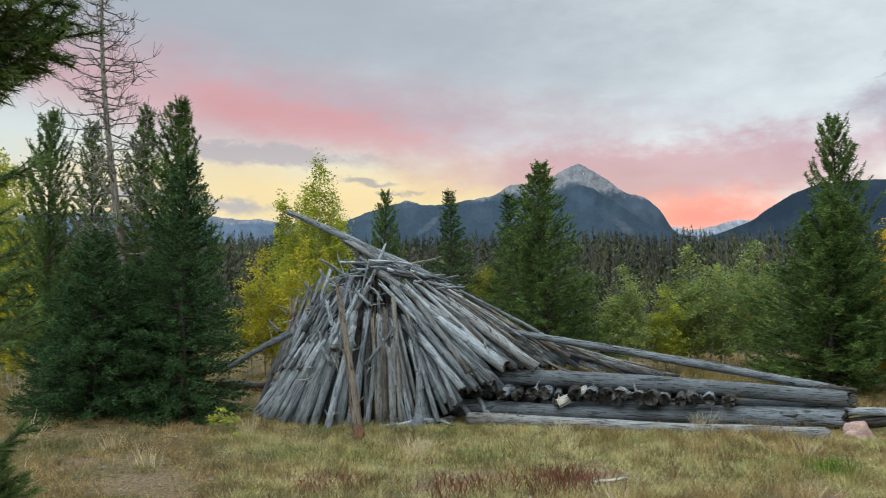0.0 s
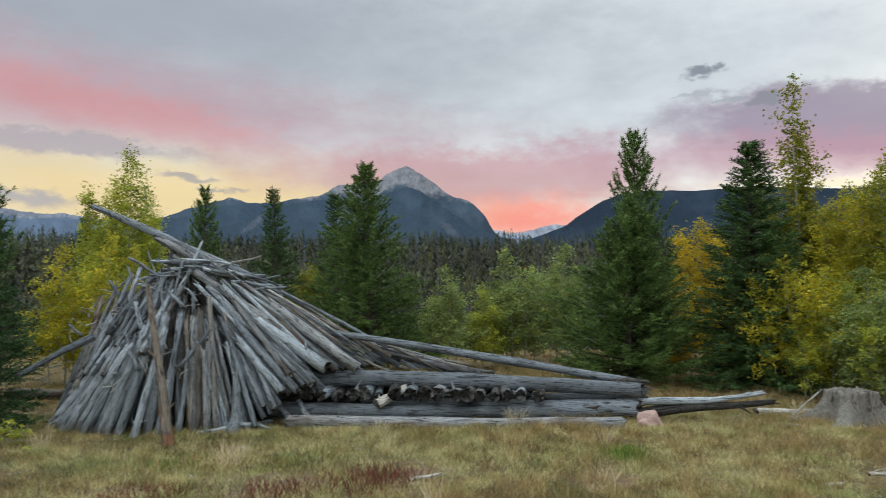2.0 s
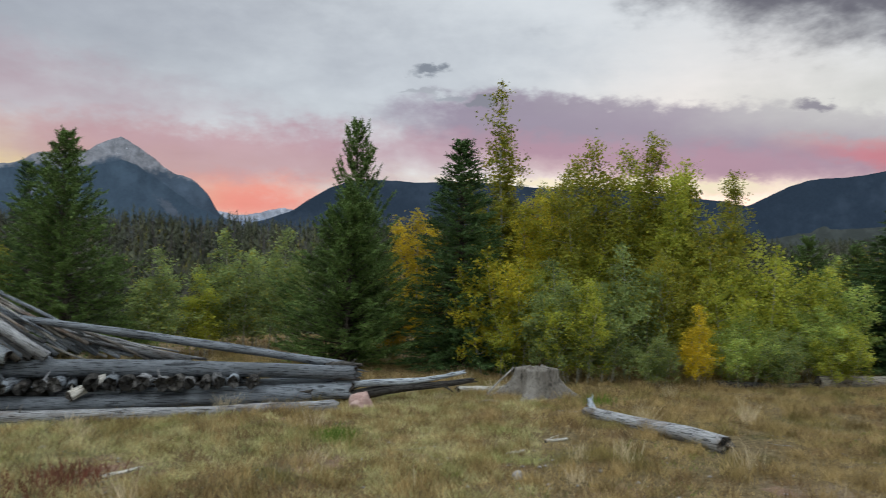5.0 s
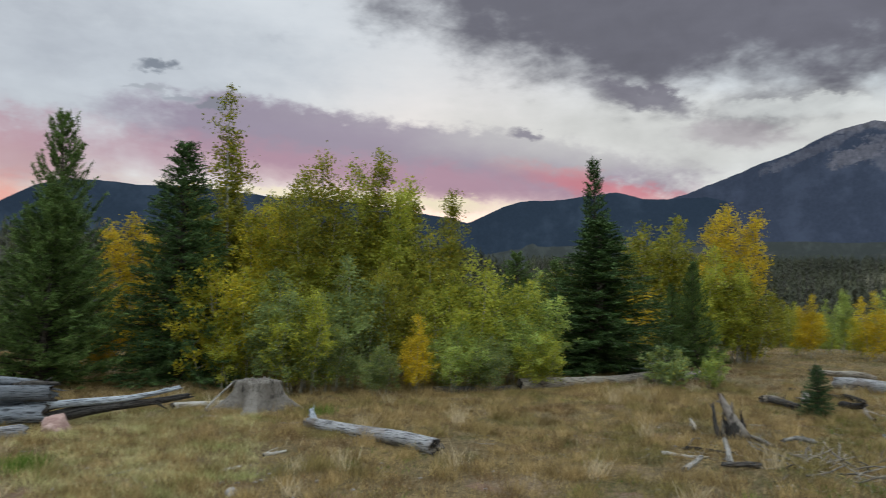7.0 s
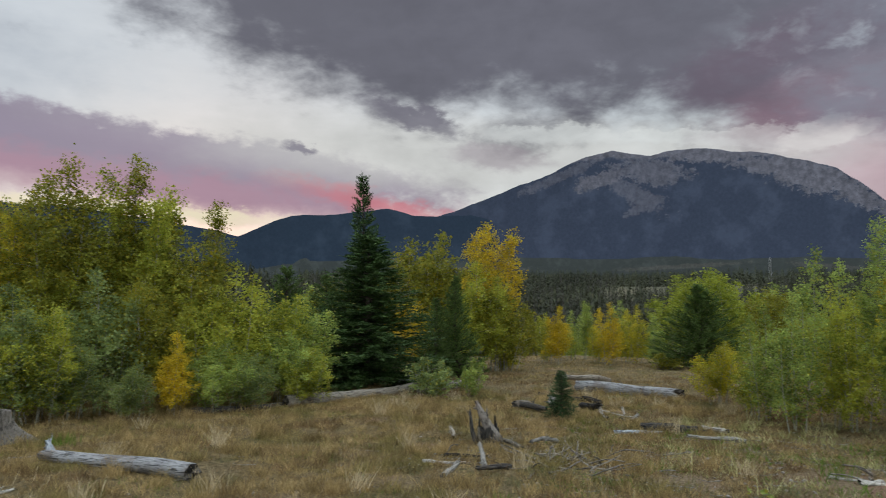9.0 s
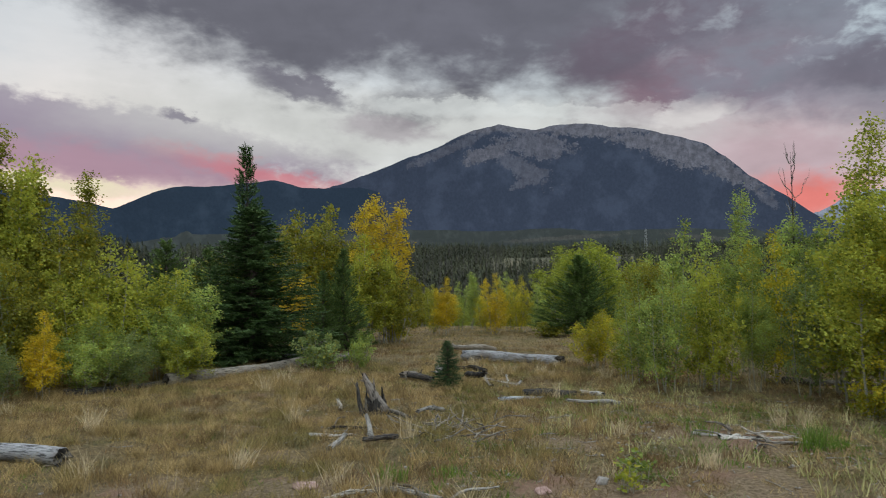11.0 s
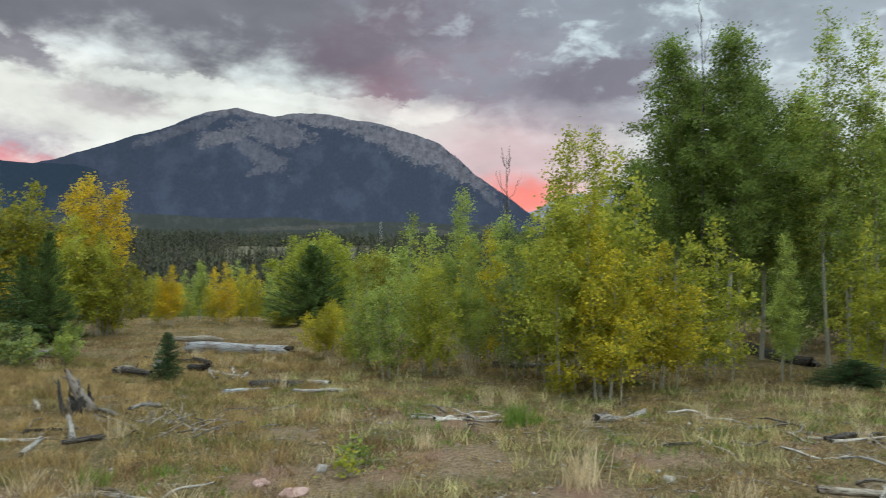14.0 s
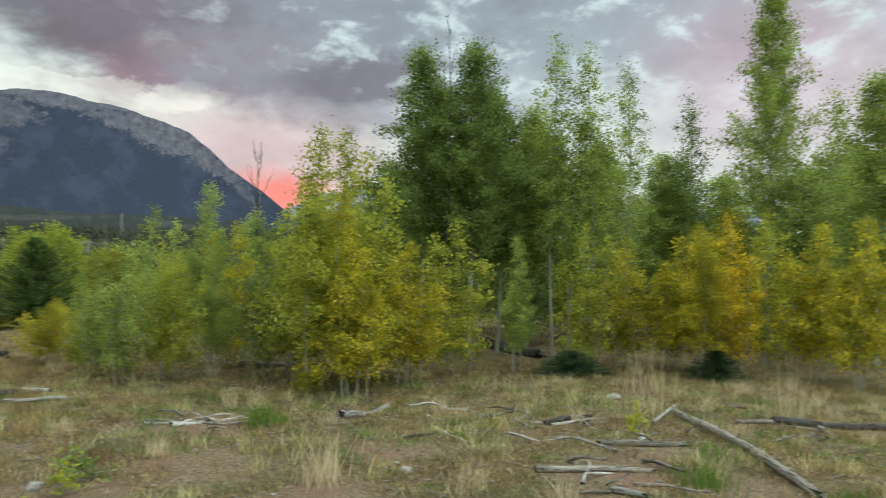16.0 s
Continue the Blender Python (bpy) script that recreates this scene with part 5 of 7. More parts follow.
fan(12, ((0.55, 0.86), (1.60, 0.80)), ((-0.55, 1.74), (0.30, 1.46)), (0.012, 0.028), shelf, 0.05, WORN, 0.06, 0.02, 5)
for x, z, r, up, mat in ((0.75, 0.66, 0.082, (-0.10, 1.24), GREY_WOOD), (1.14, 0.64, 0.068, (0.10, 1.42), MOTTLED_WOOD), (0.40, 0.42, 0.05, (-0.30, 1.18), SMOKY_WOOD), (0.62, 0.50, 0.045, (0.0, 1.06), GREY_WOOD),
                         (0.24, 0.40, 0.052, (-0.28, 1.0), GREY_WOOD)):
    lean((x, shelf(x, z) - 0.16, z), (up[0], shelf(*up) - 0.10, up[1]), r, mat, "thick grey log sloping down the wood pile's side", 3, 0.004, 0.85)
lean((0.20, 9.46, 1.10), (-0.80, 9.72, 1.80), 0.055, MOTTLED_WOOD, "dark mottled log across the pile's shoulder", 4, 0.010, 0.8)
# splintered pale sticks between the long pole and the stack
fan(20, ((1.55, 0.68), (2.85, 0.52)), ((0.55, 1.12), (1.40, 0.86)), (0.010, 0.026), shelf, -0.06, (PALE_WOOD, BROWN_WOOD, MOTTLED_WOOD, GREY_WOOD), 0.06, 0.03, 5)
# thin sticks lying criss-cross on the top
for i in range(40):
    c = Vector((-0.80 + rng.uniform(-0.45, 0.85), 9.90 + rng.uniform(-0.25, 0.3), 0))
    c.z = 1.92 - max(0, c.x + 0.65) * 0.40 - max(0, -0.95 - c.x) * 0.6 + rng.uniform(-0.06, 0.05)
    t = rng.uniform(-0.75, 0.5)
    d = Vector((math.cos(t), rng.uniform(-0.4, 0.4), math.sin(t) * 0.7 - 0.15)) * rng.uniform(0.12, 0.42)
    lean(c - d, c + d, rng.uniform(0.010, 0.026), rng.choice(SHADES), "thin grey dead stick lying across the wood pile", stubs=3, bend=0.04)
# sticks caught on the front at all angles
for i in range(16):
    c = on_mound(radians(rng.uniform(-80, 20)), rng.uniform(0.4, 0.85), 0.17)
    t = rng.uniform(0.55, 2.6)
    d = Vector((math.cos(t) * 0.7, 0.25 * math.sin(t) + rng.uniform(-0.15, 0.15), math.sin(t) * 0.9)) * rng.uniform(0.12, 0.34)
    lean(c - d, c + d, rng.choice((0.009, 0.012, 0.018, 0.026)), rng.choice(SHADES), stubs=5, bend=0.04)
# bleached twigs still clinging to the sticks
for i in range(70):
    c = on_mound(radians(rng.uniform(-100, 40)), rng.uniform(0.2, 0.85), 0.2)
    t = rng.uniform(0, 3.14)
    d = Vector((math.cos(t), rng.uniform(-0.35, 0.15), math.sin(t))) * rng.uniform(0.05, 0.16)
    number += 1
    lay(c - d * 0.6, c + d, rng.uniform(0.005, 0.008), 0.003, number, PALE_WOOD if i % 2 else GREY_WOOD, "thin bleached twig caught in the wood pile", "twig", "twigs of the pile", 0.10, 2, False, 5)
# the long pole that sticks out of the top, and a few that stand out
lean((-0.12, 9.90, 1.72), (-2.22, 10.78, 2.70), 0.070, label="long grey pole jutting out of the pile's top", stubs=1, bend=0.006, taper=0.55)
lean((-0.20, 9.85, 1.66), (-1.30, 10.15, 2.24), 0.058, MOTTLED_WOOD, "grey pole jutting out of the pile's top", stubs=2)
lean((-0.98, 9.90, 1.62), (-0.76, 9.98, 2.20), 0.03, label="grey stick standing up at the pile's top", stubs=3)
lean((-1.20, 9.95, 1.55), (-1.10, 10.15, 2.12), 0.05, DARK_WOOD, "dark broken log standing at the pile's top", stubs=2)
lean((-0.60, 9.88, 1.86), (-0.02, 9.80, 2.02), 0.022, PALE_WOOD, "forked bleached branch lying on the pile's top", stubs=6, bend=0.05)
lean((-1.46, 9.62, 1.66), (-1.04, 9.62, 1.52), 0.02, label="thin forked dead stick on the pile", stubs=4, bend=0.03)
lean((-1.58, 9.72, 1.98), (-1.02, 9.66, 1.62), 0.018, label="thin forked dead stick on the pile", stubs=4, bend=0.03)
lean((-1.89, 9.41, 1.05), (-2.65, 9.33, 0.63), 0.045, SMOKY_WOOD, "dark grey log poking out of the pile's side", 0)
standing = lay((-0.905, 8.23, -0.05), (-1.25, 8.96, 1.66), 0.056, 0.026, 401, PEELING_BARK, "peeling brown dead pole standing before the wood pile", "snag", "", 0.010, 14)
foot_mesh = log_mesh(0.42, 0.062, 0.052, 406, 0.01, 11, 2)
foot_mesh.materials.append(RUST_WOOD)
foot_mesh.materials.append(END_GRAIN)
under("rotten_foot", foot_mesh, standing, "rotten brown foot of the pole")
lay((-0.27, 9.02, -0.04), (-0.30, 9.14, 0.62), 0.07, 0.03, 402, GREY_WOOD, "bleached root stock with flaring roots at the pile's foot", "root", "", 0.02, 3, False, 11, 1.9)
lay((-0.30, 9.00, 0.03), (-0.70, 8.92, 0.0), 0.035, 0.012, 407, GREY_WOOD, "bleached root spreading at the pile's foot", "root", "", 0.06, 3)
lay((-0.26, 9.00, 0.04), (0.12, 8.93, 0.0), 0.04, 0.012, 408, GREY_WOOD, "bleached root spreading at the pile's foot", "root", "", 0.06, 3)
lay((-0.45, 9.2, 0.03), (0.12, 9.25, 0.05), 0.03, 0.02, 403, GREY_WOOD, "bleached root lying at the pile's foot", "root", "", 0.06, 3)
lay((0.35, 9.05, 0.02), (0.05, 9.4, 0.42), 0.04, 0.03, 404, GREY_WOOD, "crooked grey branch at the pile's foot", "branch", "", 0.08, 3)
lay((0.62, 9.12, 0.05), (0.40, 9.30, 0.34), 0.035, 0.03, 405, GREY_WOOD, "crooked grey branch at the pile's foot", "branch", "", 0.08, 3)

# the stack beside it: runners, cross logs with their butts to the front, long poles on top
STACK = "long weathered grey log of the stack"
lay((0.30, 9.04, 0.07), (4.05, 8.00, 0.07), 0.085, 0.08, 411, MOTTLED_WOOD, STACK + ", lying in the grass", "log", PILE, 0.004, 2)
lay((0.05, 9.46, 0.15), (3.85, 8.36, 0.15), 0.10, 0.085, 412, SLATE_WOOD, STACK + ", with a split end", "log", PILE, 0.003, 2)
lay((1.2, 9.40, 0.19), (4.45, 8.46, 0.16), 0.10, 0.10, 413, SMOKY_WOOD, STACK, "log", PILE, 0.004, 1)
lay((-0.2, 10.3, 0.12), (4.2, 9.0, 0.14), 0.13, 0.11, 414, SLATE_WOOD, STACK + ", at the back", "log", PILE, 0.004, 1)
lay((0.60, 9.55, 0.51), (4.50, 8.45, 0.38), 0.098, 0.085, 415, SLATE_WOOD, "thick smooth grey log lying on cross logs", "log", PILE, 0.006, 1)
lay((4.42, 8.62, 0.46), (0.45, 9.72, 1.12), 0.055, 0.042, 416, SLATE_WOOD, "long bent grey pole sloping over the stack", "log", PILE, 0.003, 1)
lay((1.95, 9.60, 0.72), (0.70, 9.98, 1.02), 0.05, 0.045, 417, MOTTLED_WOOD, STACK, "log", PILE, 0.01, 1)
lay((2.72, 9.36, 0.52), (1.35, 9.80, 0.88), 0.055, 0.045, 418, MOTTLED_WOOD, "split pale grey log on the stack", "log", PILE, 0.02, 4)
lay((3.0, 9.12, 0.24), (4.62, 8.68, 0.24), 0.07, 0.09, 419, SMOKY_WOOD, STACK, "log", PILE, 0.004, 1)
lay((4.58, 8.60, 0.44), (4.30, 8.68, 0.47), 0.035, 0.06, 420, DARK_WOOD, "splintered broken log end", "log", PILE, 0.02, 5)
for k, (x, y, z, dx, dz, r) in enumerate(((4.40, 8.52, 0.46, 0.28, 0.02, 0.05), (4.46, 8.60, 0.40, 0.24, -0.05, 0.045), (4.36, 8.50, 0.36, 0.30, -0.06, 0.04), (4.50, 8.56, 0.50, 0.20, -0.10, 0.025))):
    lay((x - 0.25, y + 0.07, z), (x + dx * 0.6, y - 0.1, z + dz), r, r * 0.4, 424 + k, DARK_WOOD if k % 2 == 0 else SMOKY_WOOD, "splintered broken log end", "log", PILE, 0.03, 6)
for i in range(19):
    u = i / 18
    x0 = 0.22 + 2.95 * u + rng.uniform(-0.03, 0.03)
    r = rng.uniform(0.045, 0.085)
    y0 = 9.30 - 0.29 * (x0 - 0.1) + rng.uniform(-0.05, 0.1)
    lay((x0, y0, 0.28 + r), (x0 + 0.25 + rng.uniform(-0.1, 0.1), y0 + 0.85, 0.28 + r), r, r * 0.9, 430 + i, rng.choice((DARK_WOOD, SMOKY_WOOD, DARK_WOOD, MOTTLED_WOOD)), "cross log of the stack with a dark charred butt", "log", "cross logs of the stack", 0.02, 5, True)
# two dark logs added behind the butts to block light through the gaps
lay((0.2, 9.95, 0.36), (3.3, 9.10, 0.36), 0.11, 0.10, 446, DARK_WOOD, "dark log added inside the stack to darken its gaps", "log", PILE, 0.004, 0)
lay((0.15, 9.80, 0.15), (3.4, 8.95, 0.15), 0.11, 0.10, 447, DARK_WOOD, "dark log added inside the stack to darken its gaps", "log", PILE, 0.004, 0)
lay((1.33, 8.93, 0.24), (1.72, 9.15, 0.40), 0.055, 0.05, 450, PALE_WOOD, "short pale log slipped from the stack", "log", PILE, 0.01, 1)
# low beams and the split log beyond the stack's end
lay((4.25, 8.60, 0.21), (5.90, 8.07, 0.36), 0.055, 0.025, 451, GREY_WOOD, "split pale log with a charred dark underside", "log", "", 0.02, 1)
lay((4.4, 8.55, 0.06), (6.0, 8.04, 0.25), 0.075, 0.03, 452, DARK_WOOD, "charred dark half of a split log", "log", "", 0.02, 1)
lay((-3.6, 12.2, 0.08), (-2.2, 11.6, 0.09), 0.09, 0.08, 453, BROWN_WOOD, "brown log lying behind the wood pile", "log", "", 0.01, 1)


# ---------------------------------------------------------------- grass
def blades(name, label, spots, per, tall, spread, wide, mat, seed, lean_out=0.5, category="grass", plain=False):
    """Tufts of pointed blades round the spots given."""
    rng = np.random.default_rng(seed)
    k = len(spots)
    c = np.repeat(spots, per, 0) + rng.normal(size=(k * per, 2)) * spread
    z = land(c[:, 0], c[:, 1])
    base = np.stack([c[:, 0], c[:, 1], z - 0.01], -1)
    t = rng.uniform(0, 6.28, k * per)
    h = np.repeat(rng.uniform(0.6, 1.25, k), per) * rng.uniform(*tall, k * per)
    out = np.stack([np.cos(t), np.sin(t), 0 * t], -1)
    tip = base + out * (h * lean_out * rng.uniform(0.1, 1.0, k * per))[:, None] + np.array([0, 0, 1]) * h[:, None]
    side = np.stack([-np.sin(t * 3.3), np.cos(t * 3.3), 0 * t], -1) * wide / 2
    if plain:                                       # one triangle a blade, for the dense mat
        v = np.stack([base - side, base + side, tip], 1).reshape(-1, 3)
        return tagged(new(name, sheet(name, v, np.arange(len(v)).reshape(-1, 3), mat)), label, category, kind="stuff")
    mid = base + (tip - base) * 0.5 + np.array([0, 0, 1]) * h[:, None] * 0.08
    v = np.stack([base - side, base + side, mid + side * 0.7, tip, mid - side * 0.7], 1).reshape(-1, 3)
    i = np.arange(k * per)[:, None] * 5
    f = np.concatenate([i + np.array([[0, 1, 2]]), i + np.array([[0, 2, 4]]), i + np.array([[4, 2, 3]])])
    return tagged(new(name, sheet(name, v, f, mat)), label, category, kind="stuff")


def scatter(count, d0, d1, a0, a1, seed, gap=0.0, scale=1.3):
    rng = np.random.default_rng(seed)
    a, d = np.radians(rng.uniform(a0, a1, count)), np.sqrt(rng.uniform(d0 ** 2, d1 ** 2, count))
    p = np.stack([d * np.sin(a), d * np.cos(a)], -1)
    keep = np.sin(p[:, 0] * scale + 2 * np.sin(p[:, 1] * 0.8)) * np.sin(p[:, 1] * scale * 1.1 + 1.5 * np.sin(p[:, 0] * 0.7)) + rng.normal(size=count) * 0.35 > gap - 0.6
    for x, y, r in BARE:                            # the trampled places keep a few tufts only
        keep &= (np.hypot(p[:, 0] - x, p[:, 1] - y) > r * rng.uniform(0.55, 1.2, count)) | (rng.random(count) < 0.22)
    return p[keep]


def thin_out(p, seed, share):
    """Fewer tufts on the trampled southern side."""
    a = np.degrees(np.arctan2(p[:, 0], p[:, 1]))
    return p[np.random.default_rng(seed).random(len(p)) > share * smooth(72, 92, a)]


blades("grass_mat", "low dry grass and stalks covering the meadow", thin_out(scatter(36000, 4.5, 14, -42, 150, 31, 0.0), 1, 0.6), 11, (0.02, 0.06), 0.09, 0.008, DRY_GRASS, 41, 2.0, plain=True)
blades("dry_grass", "dry yellow-brown meadow grass in tussocks", thin_out(scatter(7000, 4.5, 14, -42, 150, 33, 0.0), 2, 0.85), 48, (0.03, 0.105), 0.055, 0.006, DRY_GRASS, 43, 1.5, plain=True)
blades("dry_grass", "dry meadow grass at the clearing's far side", scatter(10500, 13, 30, -42, 150, 32), 20, (0.03, 0.10), 0.15, 0.014, DRY_GRASS, 42, 1.1, plain=True)
blades("grass_tussocks", "rounded dry brown grass tussocks", scatter(1300, 5.0, 16, 10, 92, 55, 0.1, 2.4), 80, (0.07, 0.19), 0.06, 0.007, DRY_GRASS, 55, 1.1, plain=True)
blades("grass_mat", "low dry grass underfoot", scatter(5000, 0.5, 4.6, -180, 180, 56, 0.0), 11, (0.02, 0.06), 0.10, 0.008, DRY_GRASS, 56, 2.0, plain=True)
blades("green_grass", "fresh green grass between the dry tussocks", scatter(850, 4.5, 16, -42, 150, 34, 0.4), 36, (0.03, 0.08), 0.12, 0.007, FRESH_GRASS, 44, 1.4, plain=True)
blades("seed_stalks", "thin pale straw stalks standing over the grass", scatter(800, 4.5, 18, -42, 150, 35, 0.1), 3, (0.12, 0.24), 0.08, 0.004, STRAW, 45, 0.6)
blades("dry_grass", "pale yellow-green grass before the wood pile", scatter(3900, 4.5, 10.5, -16, 42, 51, 0.1, 1.6), 36, (0.03, 0.09), 0.06, 0.007, PALE_GRASS, 51, 1.4, plain=True)
blades("dry_grass", "pale yellow-green grass among litter", scatter(800, 4.6, 13, 84, 150, 52, 0.35, 2.0), 34, (0.025, 0.08), 0.08, 0.007, PALE_GRASS, 52, 1.7, plain=True)
blades("grey_herbs", "grey-green herbs in clumps before the wood pile", scatter(520, 4.6, 9, -32, 24, 53, 0.35, 2.6), 46, (0.03, 0.09), 0.10, 0.010, GREY_HERB, 53, 0.9, plain=True)
blades("brown_herbs", "brown herbs in clumps before the wood pile", scatter(420, 4.6, 9, -32, 24, 54, 0.4, 2.2), 46, (0.03, 0.10), 0.11, 0.010, BROWN_HERB, 54, 0.9, plain=True)
blades("brown_herbs", "low rusty brown herbs and seed heads in the meadow", scatter(2600, 4.5, 20, 16, 98, 37, 0.25, 1.9), 44, (0.04, 0.13), 0.09, 0.008, BROWN_HERB, 47, 1.1, plain=True)
blades("brown_herbs", "low rusty brown herbs among litter", scatter(1700, 4.6, 14, 84, 150, 38, 0.2, 2.1), 34, (0.02, 0.09), 0.09, 0.009, BROWN_HERB, 48, 1.5, plain=True)
blades("grey_herbs", "grey-green dry herbs in clumps", scatter(1100, 4.6, 15, 74, 150, 39, 0.35, 1.7), 36, (0.02, 0.09), 0.09, 0.009, GREY_HERB, 49, 1.5, plain=True)
blades("straw_tussocks", "pale bent straw in tussocks", scatter(240, 4.6, 16, -42, 150, 40, 0.35, 2.3), 50, (0.10, 0.26), 0.05, 0.006, STRAW, 50, 1.0)
blades("yellow_herbs", "leggy yellow-green herbs among dead branches", scatter(260, 5.0, 13, 88, 150, 57, 0.3, 1.5), 26, (0.06, 0.20), 0.07, 0.012, PALE_GRASS, 57, 1.0, plain=True)
blades("green_herbs", "low green leafy herbs among litter", scatter(420, 4.8, 12, 80, 150, 58, 0.35, 1.9), 34, (0.03, 0.10), 0.09, 0.014, FRESH_GRASS, 58, 1.3, plain=True)
blades("meadow_herbs", "low olive and brown herbs among the grass", scatter(1500, 4.6, 15, 70, 150, 36, 0.3), 26, (0.03, 0.11), 0.09, 0.011, DRY_GRASS, 46, 1.4, plain=True)


# ---------------------------------------------------------------- dead wood and stones in the clearing
def fallen(x0, y0, x1, y1, r, mat, label, seed, tip=0.75, name="log", bend=0.02, stubs=2, lift=0.0):
    """A log or stick lying on the ground from one place to another."""
    return lay((x0, y0, height(x0, y0) + r * 0.75), (x1, y1, height(x1, y1) + r * tip * 0.75 + lift), r, r * tip, seed, mat, label, name, "", bend, stubs)


fallen(6.32, 4.43, 6.62, 6.55, 0.088, MOTTLED_WOOD, "weathered grey log with a hollow dark end", 501, 0.8, bend=0.014, stubs=0)
fallen(6.60, 6.42, 6.72, 6.62, 0.06, GREY_WOOD, "splintered upturned end of the bleached log", 502, 0.4, lift=0.16, name="splinter")
fallen(6.20, 8.65, 7.05, 8.60, 0.05, PALE_WOOD, "pale split plank beside the stump", 503, 0.6, name="plank")
for k, (x, y, t, ln) in enumerate(((6.3, 8.2, 0.4, 0.5), (6.5, 8.05, -0.5, 0.4), (6.1, 8.3, 0.1, 0.45), (6.75, 8.3, 0.9, 0.35), (6.0, 7.9, -0.2, 0.3))):
    fallen(x, y, x + ln * math.cos(t), y + ln * math.sin(t), 0.014, PALE_WOOD, "bleached dead stick lying by the stump", 510 + k, name="stick", bend=0.05)
fallen(9.85, 7.12, 11.5, 6.42, 0.06, DARK_WOOD, "dark rotting log under the aspens", 520, bend=0.01)
fallen(11.3, 6.40, 14.2, 5.28, 0.11, DRIFT_WOOD, "long grey fallen log at the thicket's edge", 521, 0.9, bend=0.02, lift=0.05)
fallen(14.1, 5.30, 15.9, 4.64, 0.11, DRIFT_WOOD, "long grey fallen log at the thicket's edge", 522, 0.8, bend=0.01)
fallen(14.9, 6.0, 15.4, 5.6, 0.13, GREY_WOOD, "grey root end beside the spruce", 523, 0.5, lift=0.2, stubs=4)
fallen(15.98, 2.36, 15.16, 0.36, 0.135, MOTTLED_WOOD, "thick grey-brown fallen log across the clearing", 524, 0.75, bend=0.006)
fallen(14.8, 2.9, 14.0, 1.9, 0.06, DARK_WOOD, "broken dark wood lying beside the baby fir", 525, stubs=4)
fallen(13.7, 2.45, 13.1, 2.35, 0.07, PALE_WOOD, "broken pale wood lying beside the baby fir", 526, stubs=3)
fallen(13.2, 1.85, 12.8, 1.5, 0.06, DARK_WOOD, "dark rotten chunk of wood beside the baby fir", 527, 0.8, lift=0.08, stubs=5)
fallen(12.9, 1.5, 12.6, 0.9, 0.02, PALE_WOOD, "thin bleached stick in the grass", 528, name="stick")
fallen(13.3, 1.2, 12.7, 1.1, 0.02, PALE_WOOD, "thin bleached stick in the grass", 529, name="stick")
fallen(11.08, 0.72, 11.24, -0.02, 0.075, DARK_WOOD, "short dark log in the grass", 530)
fallen(10.9, 1.05, 11.0, 0.45, 0.03, GREY_WOOD, "short grey log in the grass", 531)
fallen(11.75, -0.08, 11.15, -0.40, 0.04, PALE_WOOD, "short white broken stick in the grass", 532, name="stick", lift=0.03)
fallen(7.95, 2.72, 8.03, 2.28, 0.022, PALE_WOOD, "white bleached stick in the grass", 533, name="stick")
fallen(7.42, 2.31, 8.0, 2.34, 0.03, PALE_WOOD, "white bleached stick in the grass", 534, name="stick", tip=0.9)
fallen(7.85, 2.00, 8.45, 2.24, 0.032, PALE_WOOD, "white bleached stick leaning on the small stump", 535, name="stick", lift=0.12)
fallen(8.3, 2.6, 8.45, 2.15, 0.02, DARK_WOOD, "dark dead stick in the grass", 536, name="stick")
sticks = random.Random(11)
for k in range(46):
    x, y, t, ln = 8.45 + sticks.gauss(0, 0.32), 1.15 + sticks.gauss(0, 0.42), sticks.uniform(0, 6.28), sticks.uniform(0.2, 0.55)
    fallen(x, y, x + ln * math.cos(t), y + ln * math.sin(t), 0.010, sticks.choice((TWIGS, DRIFT_WOOD, BROWN_WOOD, TWIGS)), "thin dead branch in a heap of brushwood", 800 + k, 0.5, "branch", 0.06, 4, sticks.uniform(0.0, 0.17))
for k, (x, y, t, ln, r) in enumerate(((9.1, 1.9, 0.9, 0.6, 0.028), (9.7, 1.6, 2.6, 0.5, 0.03), (12.4, 2.3, 1.2, 0.5, 0.06), (12.9, 2.7, 2.8, 0.45, 0.07), (12.2, 1.3, 0.3, 0.7, 0.03), (12.8, 0.9, 2.9, 0.8, 0.025), (13.6, 1.6, 0.8, 0.5, 0.05),
                                     (16.4, 1.4, 2.2, 0.6, 0.09), (17.8, 1.9, 1.7, 1.2, 0.08), (10.4, -0.6, 1.4, 0.7, 0.03), (7.9, 1.75, 2.4, 0.4, 0.03), (9.5, 2.9, 0.4, 0.45, 0.025))):
    fallen(x, y, x + ln * math.cos(t), y + ln * math.sin(t), r, (DRIFT_WOOD, PALE_WOOD, DARK_WOOD, DRIFT_WOOD)[k % 4], "broken weathered wood lying in dry grass", 760 + k, 0.7, "branch" if r < 0.04 else "log", 0.04, 4, 0.06)
fallen(5.62, 1.72, 5.93, 1.41, 0.02, PALE_WOOD, "bleached crooked branch on bare soil", 560, name="branch", bend=0.04)
fallen(5.93, 1.42, 5.82, 0.88, 0.024, PALE_WOOD, "bleached crooked branch on bare soil", 561, name="branch", bend=0.04)
fallen(5.9, 1.3, 6.15, 1.28, 0.012, PALE_WOOD, "bleached twig on bare soil", 562, name="stick")
fallen(8.42, -1.5, 8.72, -2.30, 0.026, PALE_WOOD, "bleached branch lying on litter", 563, name="branch", bend=0.03)
fallen(8.6, -1.25, 8.55, -1.9, 0.02, PALE_WOOD, "grey branch lying on litter", 564, name="branch", bend=0.03)
